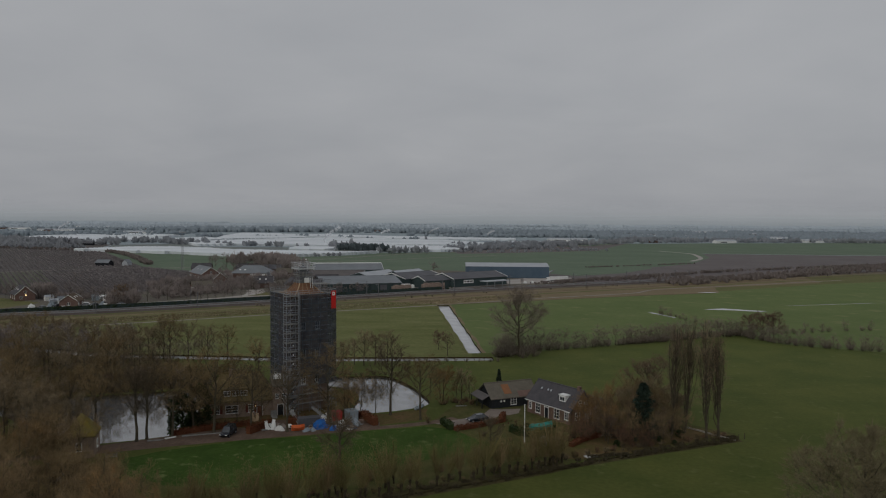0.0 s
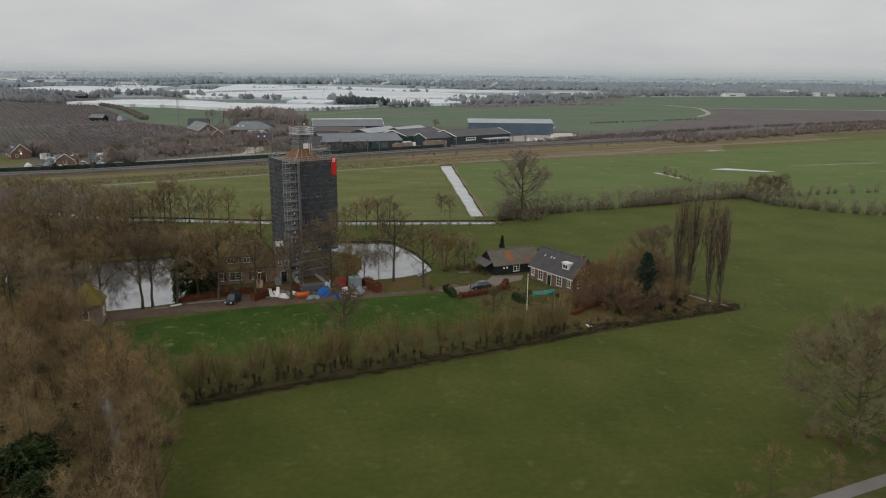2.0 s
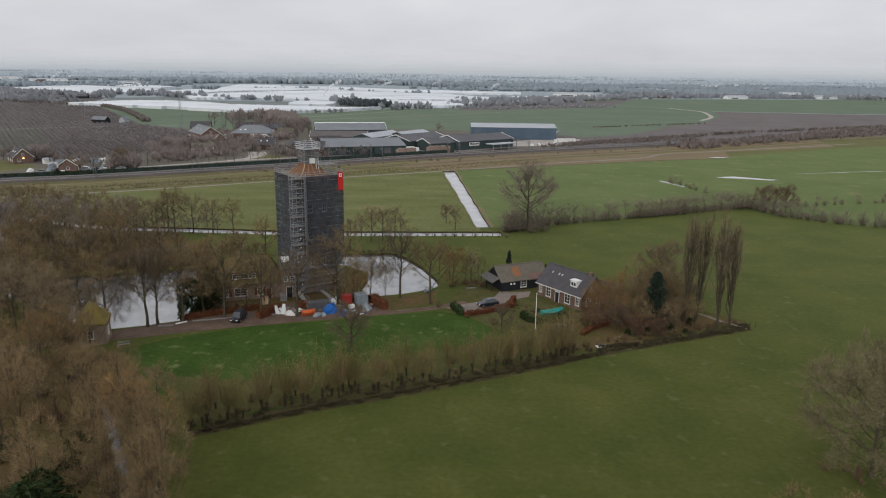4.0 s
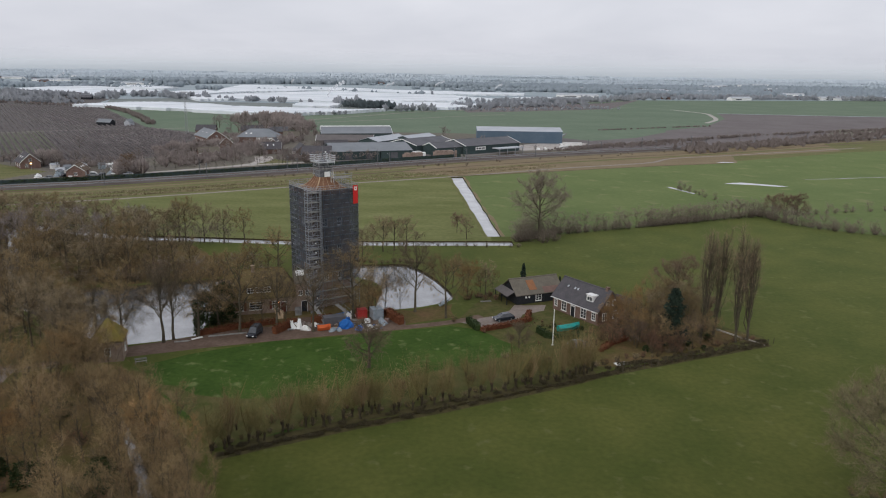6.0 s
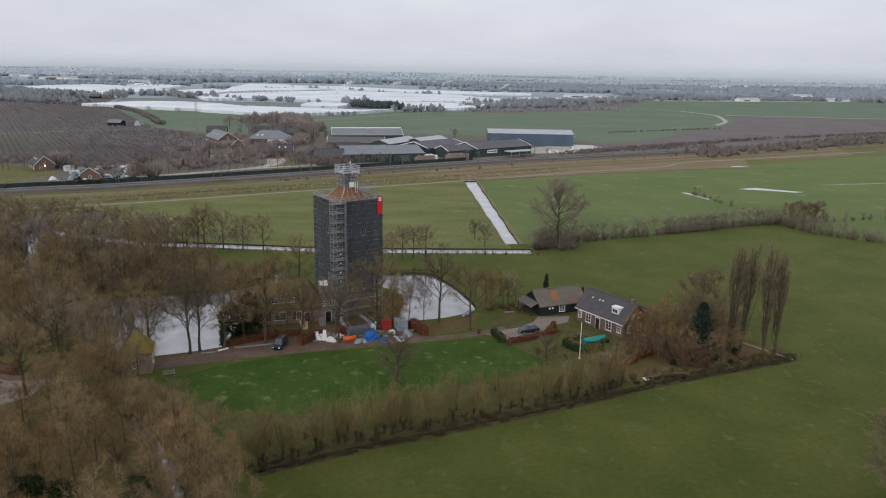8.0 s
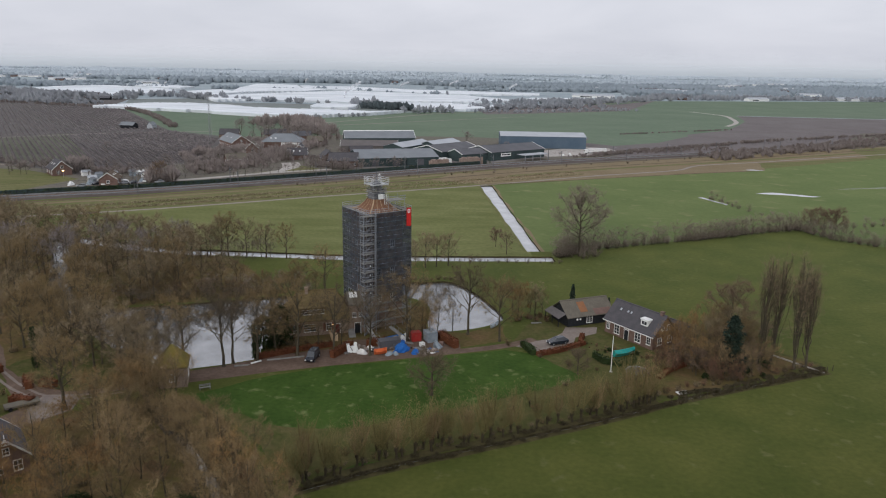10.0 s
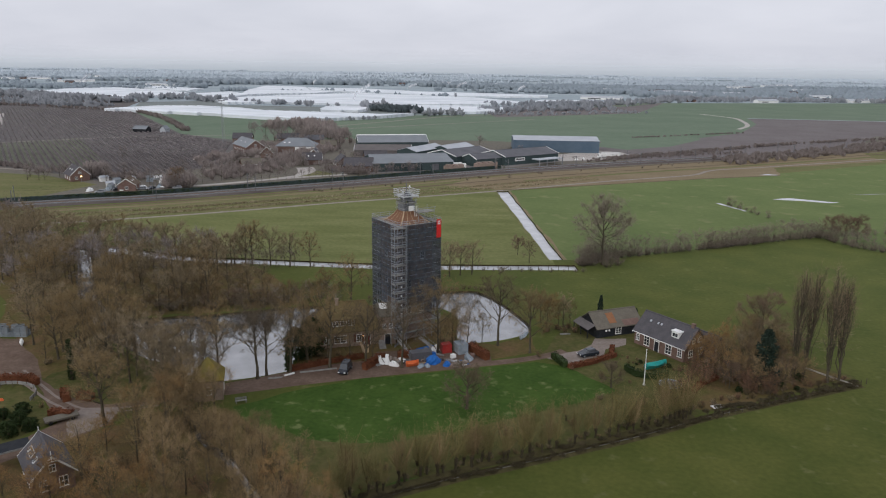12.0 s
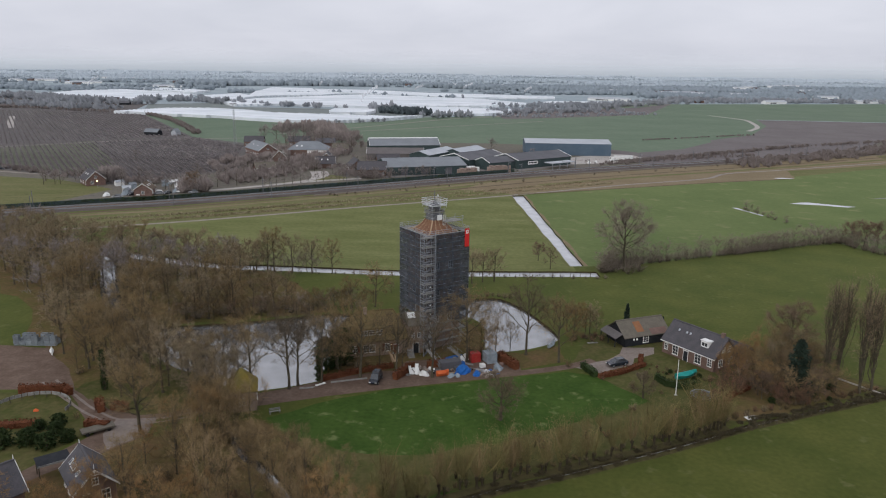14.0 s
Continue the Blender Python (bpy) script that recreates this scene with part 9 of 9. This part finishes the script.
planks(12.0, -9.6, -50, 4, 3.6, WHITE, "white and blue sheets on the ground", 3)
planks(13.2, -9.2, -50, 3, 3.0, BLUE, "blue sheets on the ground", 4)
planks(10.8, -12.0, 12, 4, 3.4, DECK, "grey scaffold boards on the ground", 5)
planks(-18, -16.6, 18, 2, 7.5, DECK, "pale edging boards along the yard", 6)
planks(4.6, -4.2, 35, 4, 4.4, BLUE, "blue sheets stacked at the tower's foot", 8)
planks(6.0, -5.4, -20, 3, 4.8, DECK, "scaffold boards at the tower's foot", 9)
planks(36.5, 6.5, 10, 2, 2.8, DECK, "pale boards by the pond path", 7)


def bench(x, y, turn):
    t = thing("garden_bench", at(x, y, 0, turn), "pale weathered garden bench at the lawn's edge", "bench")
    for i in range(3):
        part("seat_slat", Geo().box(0, i * .16, .42, 2.0, i * .16 + .13, .47), DECK, t)
    for i in range(2):
        part("back_slat", Geo().box(0, .52, .6 + i * .2, 2.0, .56, .74 + i * .2), DECK, t)
    for x0 in (.1, 1.8):
        part("leg", Geo().box(x0, 0, 0, x0 + .1, .1, .42), DECK, t)
        part("leg", Geo().box(x0, .5, 0, x0 + .1, .58, .98), DECK, t)


bench(-26.8, -30.2, 22)
fp = thing("flagpole", at(48.6, -19.6), "tall white flagpole in the garden", "flagpole")
part("pole", Geo().tube((0, 0, 0), (0, 0, 7.2), .10, .06, 8), WHITE, fp)
part("foot", Geo().box(-.25, -.25, 0, .25, .25, .15), CONCRETE, fp)
part("cap", Geo().tube((0, 0, 7.2), (0, 0, 7.35), .1, .06, 8), WHITE, fp)

pond = thing("garden_pond_cover", at(53.4, -20.2), "round dark trampoline in the garden", "trampoline")
part("mat", Geo().tube((0, 0, .55), (0, 0, .6), 2.0, 2.0, 24), SHEET_DARK, pond)
ringg = Geo()
for i in range(24):
    a, b = 2 * math.pi * i / 24, 2 * math.pi * (i + 1) / 24
    ringg.tube((2.05 * math.cos(a), 2.05 * math.sin(a), .6), (2.05 * math.cos(b), 2.05 * math.sin(b), .6), .1, .1, 5)
part("rim", ringg, GREY_BOX, pond)
for i in range(6):
    a = math.pi * i / 3
    part("leg", Geo().tube((1.9 * math.cos(a), 1.9 * math.sin(a), 0), (2.0 * math.cos(a), 2.0 * math.sin(a), .6), .05), STEEL, pond)

# a small wooden landing and white tub on the garden ditch
jt = thing("landing_stage", at(58.6, -29.6, 0, 20), "small white wooden landing on the ditch", "landing")
for i in range(8):
    part("board", Geo().box(i * .3, 0, .15, i * .3 + .26, 1.2, .22), WHITE if i < 3 else DECK, jt)
for x in (0.1, 2.2):
    for y in (.1, 1.0):
        part("post", Geo().box(x, y, -1, x + .1, y + .1, .15), BARK, jt)
# timber edging of the garden by the poplars
ed = thing("garden_edging", at(83.6, -10.4), "pale low retaining edge by the poplars", "edging")
for i in range(8):
    part("edge_board", Geo().box(0, 0, 0, 1.35, .12, .3, at(i * .78, -i * 1.1, 0, -54.7)), CONCRETE, ed)
# fence posts along the ditch corner and the pastures
pm = Geo().tube((0, 0, 0), (0, 0, 1.2), .07, .06, 6).mesh("post", BARK)
fence = thing("post_fence", Matrix(), "row of rough wooden fence posts on the ditch bank", "fence")
for i in range(26):
    part("post", pm, None, fence, m=at(56 + i * 1.45, -33.4 + i * .63 + .2 * math.sin(i * 2.0)))
fence = thing("post_fence", Matrix(), "row of wooden posts along the tree-lined ditch", "fence")
for i in range(40):
    part("post", pm, None, fence, m=at(-70 + i * 3.0, 60.2 + (8.0 if i < 8 else 8.0 * math.exp(-(i - 8) / 6.0)), 0))

# paddock rail and crates of the west yard
pr = thing("paddock_fence", Matrix(), "pale board fence round the small paddock", "fence")
for i in range(10):
    a = math.pi * (0.02 + 0.1 * i)
    x, y = -69.5 + 6.6 * math.cos(a), -30.5 + 6.0 * math.sin(a)
    part("board", Geo().box(-.95, -.04, .5, .95, .04, 1.15, at(x, y, 0, math.degrees(a) + 90)), DECK, pr)
    part("post", pm, None, pr, m=at(x + .1, y))
crate = Geo()
for z in (0, .3, .6, .9):
    crate.box(0, 0, z, 1.2, .04, z + .22).box(0, .96, z, 1.2, 1.0, z + .22).box(0, .04, z, .04, .96, z + .22).box(1.16, .04, z, 1.2, .96, z + .22)
crate = crate.mesh("slats", CRATE_GREY)
for i in range(14):
    c = thing("crate", at(-90.5 + (i % 7) * 1.35, .2 + (i // 7) * 1.3, 0, 4), "blue-grey slatted storage crate", "crate", "stacked crates in the west yard")
    part("slats", crate, None, c)
    part("bottom", Geo().box(.05, .05, .02, 1.15, .95, .1), CRATE_GREY, c)
    if i % 3 != 1:
        c = thing("crate", at(-90.5 + (i % 7) * 1.35, .2 + (i // 7) * 1.3, 1.14, 4), "blue-grey slatted storage crate", "crate", "stacked crates in the west yard")
        part("slats", crate, None, c)
boat(-80.6, -2.6, -60, 3.0, .9, .6, WHITE, WHITE, "small white boat at the yard's edge")
tarp_heap(-68.6, -30.2, .4, .4, ORANGE, "orange bucket in the paddock", 9, "bucket")
tr = thing("long_trough", at(-55.6, -39.6, 0, 38), "long pale flat cart by the gate", "cart")
part("bed", Geo().box(0, 0, .5, 5.2, 2.0, .8), TILE_GREY, tr)
for x in (.8, 4.2):
    for y in (0, 1.85):
        part("wheel", Geo().tube((x, y, .35), (x, y + .15, .35), .35, .35, 10), RUBBER, tr)
sh = thing("carport", at(-55.4, -53.0, 0, 38), "flat dark-roofed carport beside the cottage", "carport")
part("roof", Geo().box(0, 0, 2.5, 4.6, 3.2, 2.65), BOARD_BLACK, sh)
for x in (.1, 4.3):
    for y in (.1, 2.9):
        part("post", Geo().box(x, y, 0, x + .14, y + .14, 2.5), BARK, sh)
part("fascia", Geo().box(-.05, -.06, 2.42, 4.65, 0, 2.68), DECK, sh)

# pallet stacks, trucks and stores of the packing yard
crate_m = Geo().box(0, 0, 0, 1.15, 1.15, .7).mesh("crate_block", PALLET)
n_st = 0
for bx, by, nx, ny, nz in ((10.0, 263.5, 9, 3, 5), (27.5, 270.5, 11, 3, 6)):
    st = thing("pallet_stack", at(bx, by, 0, 22), "tall stack of brown fruit crates in the yard", "crates", "crate stacks")
    for i in range(nx):
        for j in range(ny):
            for k in range(nz - ((i * 7 + j * 3) % 3 == 0)):
                if n_st < 300:
                    part("crate_block", crate_m, None, st, m=Matrix.Translation((i * 1.25, j * 1.25, k * .74)))
                n_st += 1


def truck(x, y, turn, label, body, L=12.0):
    t = thing("truck", at(x, y, 0, turn), label, "truck", "parked trucks")
    part("cab", Geo().extrude([(-1.2, .6), (1.2, .6), (1.2, 2.6), (1.0, 3.0), (-1.0, 3.0), (-1.2, 2.6)], 2.1, Matrix.Translation((0, 0, 0))), WHITE, t, "white cab")
    part("windscreen", Geo().box(-.03, -1.0, 1.8, 0.02, 1.0, 2.6), GLASS, t)
    part("body", Geo().box(2.6, -1.25, 1.1, L, 1.25, 3.6), body, t)
    part("chassis", Geo().box(1.5, -.6, .6, L, .6, 1.1), RUBBER, t)
    for px in (1.1, L * .55, L - 2.6, L - 1.3):
        for s in (-1, 1):
            part("wheel", Geo().tube((px, s * .9, .5), (px, s * 1.2, .5), .5, .5, 12), RUBBER, t)


truck(21.5, 277.5, 200, "white lorry in the packing yard", WHITE, 10)
truck(111, 336, 8, "white tank lorry at the yard's end", WHITE, 15)
for x, y in ((131, 344), (134, 345.5), (95, 325), (100, 328)):
    tarp_heap(x, y, 1.0, 1.3, WHITE, "white bale at the yard's edge", int(x), "bale")
for i in range(7):
    car(-150 + i * 5.0, 178.5 + i * 2.4 + (i % 2) * 3, 25 + 40 * (i % 3), (CAR_GREY, CAR_BLACK, WHITE)[i % 3], ("grey", "black", "white")[i % 3] + " car parked behind the noise fence")
for i in range(5):
    tarp_heap(-155 + i * 7.0, 184 + i * 3, 1.6, 1.6, (WHITE, GREY_BOX, BLUE)[i % 3], "covered garden furniture behind the noise fence", 20 + i, "garden cover")

for i, (x, y) in enumerate([(-152, 194), (-152, 203), (-144, 197), (-146, 210), (-140, 212), (-138, 218), (-131, 211), (-146, 187), (-130, 203), (-162, 210)]):
    t = thing("garden_shed", at(x, y, 0, 20 + 23 * (i % 4)), ("white garden shed behind the noise fence", "pale blue storage shed behind the noise fence", "low white garden frame behind the noise fence")[i % 3], "shed", "garden sheds behind the noise fence")
    L, D, e = (4.0, 3.2, 5.0)[i % 3], (2.6, 2.4, 3.0)[i % 3], (2.0, 2.2, 1.2)[i % 3]
    gable_walls(t, L, D, e, e + .8, (WHITE, GREY_BOX, SHEET_PALE)[i % 3], .12)
    gable_roof(t, L, D, e, e + .8, (SHEET_PALE, SHEET_GREY, WHITE)[i % 3], .15, .08)

# lattice radio mast on the far side
ms = thing("lattice_mast", at(-158.5, 404), "tall slim lattice mast behind the farms", "mast")
for k in range(3):
    a = 2 * math.pi * k / 3
    part("mast_leg", Geo().tube((1.2 * math.cos(a), 1.2 * math.sin(a), 0), (.5 * math.cos(a), .5 * math.sin(a), 31), .09, .07, 5), STEEL, ms)
br = Geo()
for i in range(20):
    for k in range(3):
        a, b = 2 * math.pi * k / 3, 2 * math.pi * (k + 1) / 3
        r0, r1 = 1.2 - .7 * i / 20, 1.2 - .7 * (i + 1) / 20
        br.tube((r0 * math.cos(a), r0 * math.sin(a), 31 * i / 20), (r1 * math.cos(b), r1 * math.sin(b), 31 * (i + 1) / 20), .05, .05, 3)
part("bracing", br, STEEL, ms)
part("head_frame", Geo().box(-2.6, -.2, 30.4, 2.6, .2, 31.2), STEEL, ms)

# added glowing sheet that imitates haze over the last of the land
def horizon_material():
    m = mat("horizon_haze_glow", (0.16, 0.17, 0.185), (0.18, 0.19, 0.205), 500, 1.0)
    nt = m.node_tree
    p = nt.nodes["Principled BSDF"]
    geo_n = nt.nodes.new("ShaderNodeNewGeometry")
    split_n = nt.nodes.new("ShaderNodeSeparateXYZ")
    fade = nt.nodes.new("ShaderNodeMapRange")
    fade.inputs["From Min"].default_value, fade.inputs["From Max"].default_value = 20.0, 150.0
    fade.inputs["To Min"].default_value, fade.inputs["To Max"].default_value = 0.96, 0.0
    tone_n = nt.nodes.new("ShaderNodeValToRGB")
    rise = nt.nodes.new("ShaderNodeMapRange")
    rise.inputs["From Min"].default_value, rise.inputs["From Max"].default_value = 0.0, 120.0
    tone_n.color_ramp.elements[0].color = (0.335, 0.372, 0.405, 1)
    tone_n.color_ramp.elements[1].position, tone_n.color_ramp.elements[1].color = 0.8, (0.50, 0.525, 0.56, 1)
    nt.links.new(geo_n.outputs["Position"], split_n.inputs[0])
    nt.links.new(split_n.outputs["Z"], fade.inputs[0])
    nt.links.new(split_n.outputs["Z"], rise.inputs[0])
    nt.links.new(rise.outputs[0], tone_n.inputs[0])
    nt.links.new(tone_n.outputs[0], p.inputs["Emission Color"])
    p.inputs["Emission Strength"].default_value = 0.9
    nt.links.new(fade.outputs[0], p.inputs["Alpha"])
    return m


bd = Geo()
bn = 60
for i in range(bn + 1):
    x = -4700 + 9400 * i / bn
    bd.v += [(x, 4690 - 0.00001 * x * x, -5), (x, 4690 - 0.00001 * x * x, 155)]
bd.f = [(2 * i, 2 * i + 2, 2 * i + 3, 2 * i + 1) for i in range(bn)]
single("backdrop", bd, horizon_material(), Matrix(), "glowing backdrop sheet imitating grey haze over the land at the horizon", "backdrop", kind="structure")
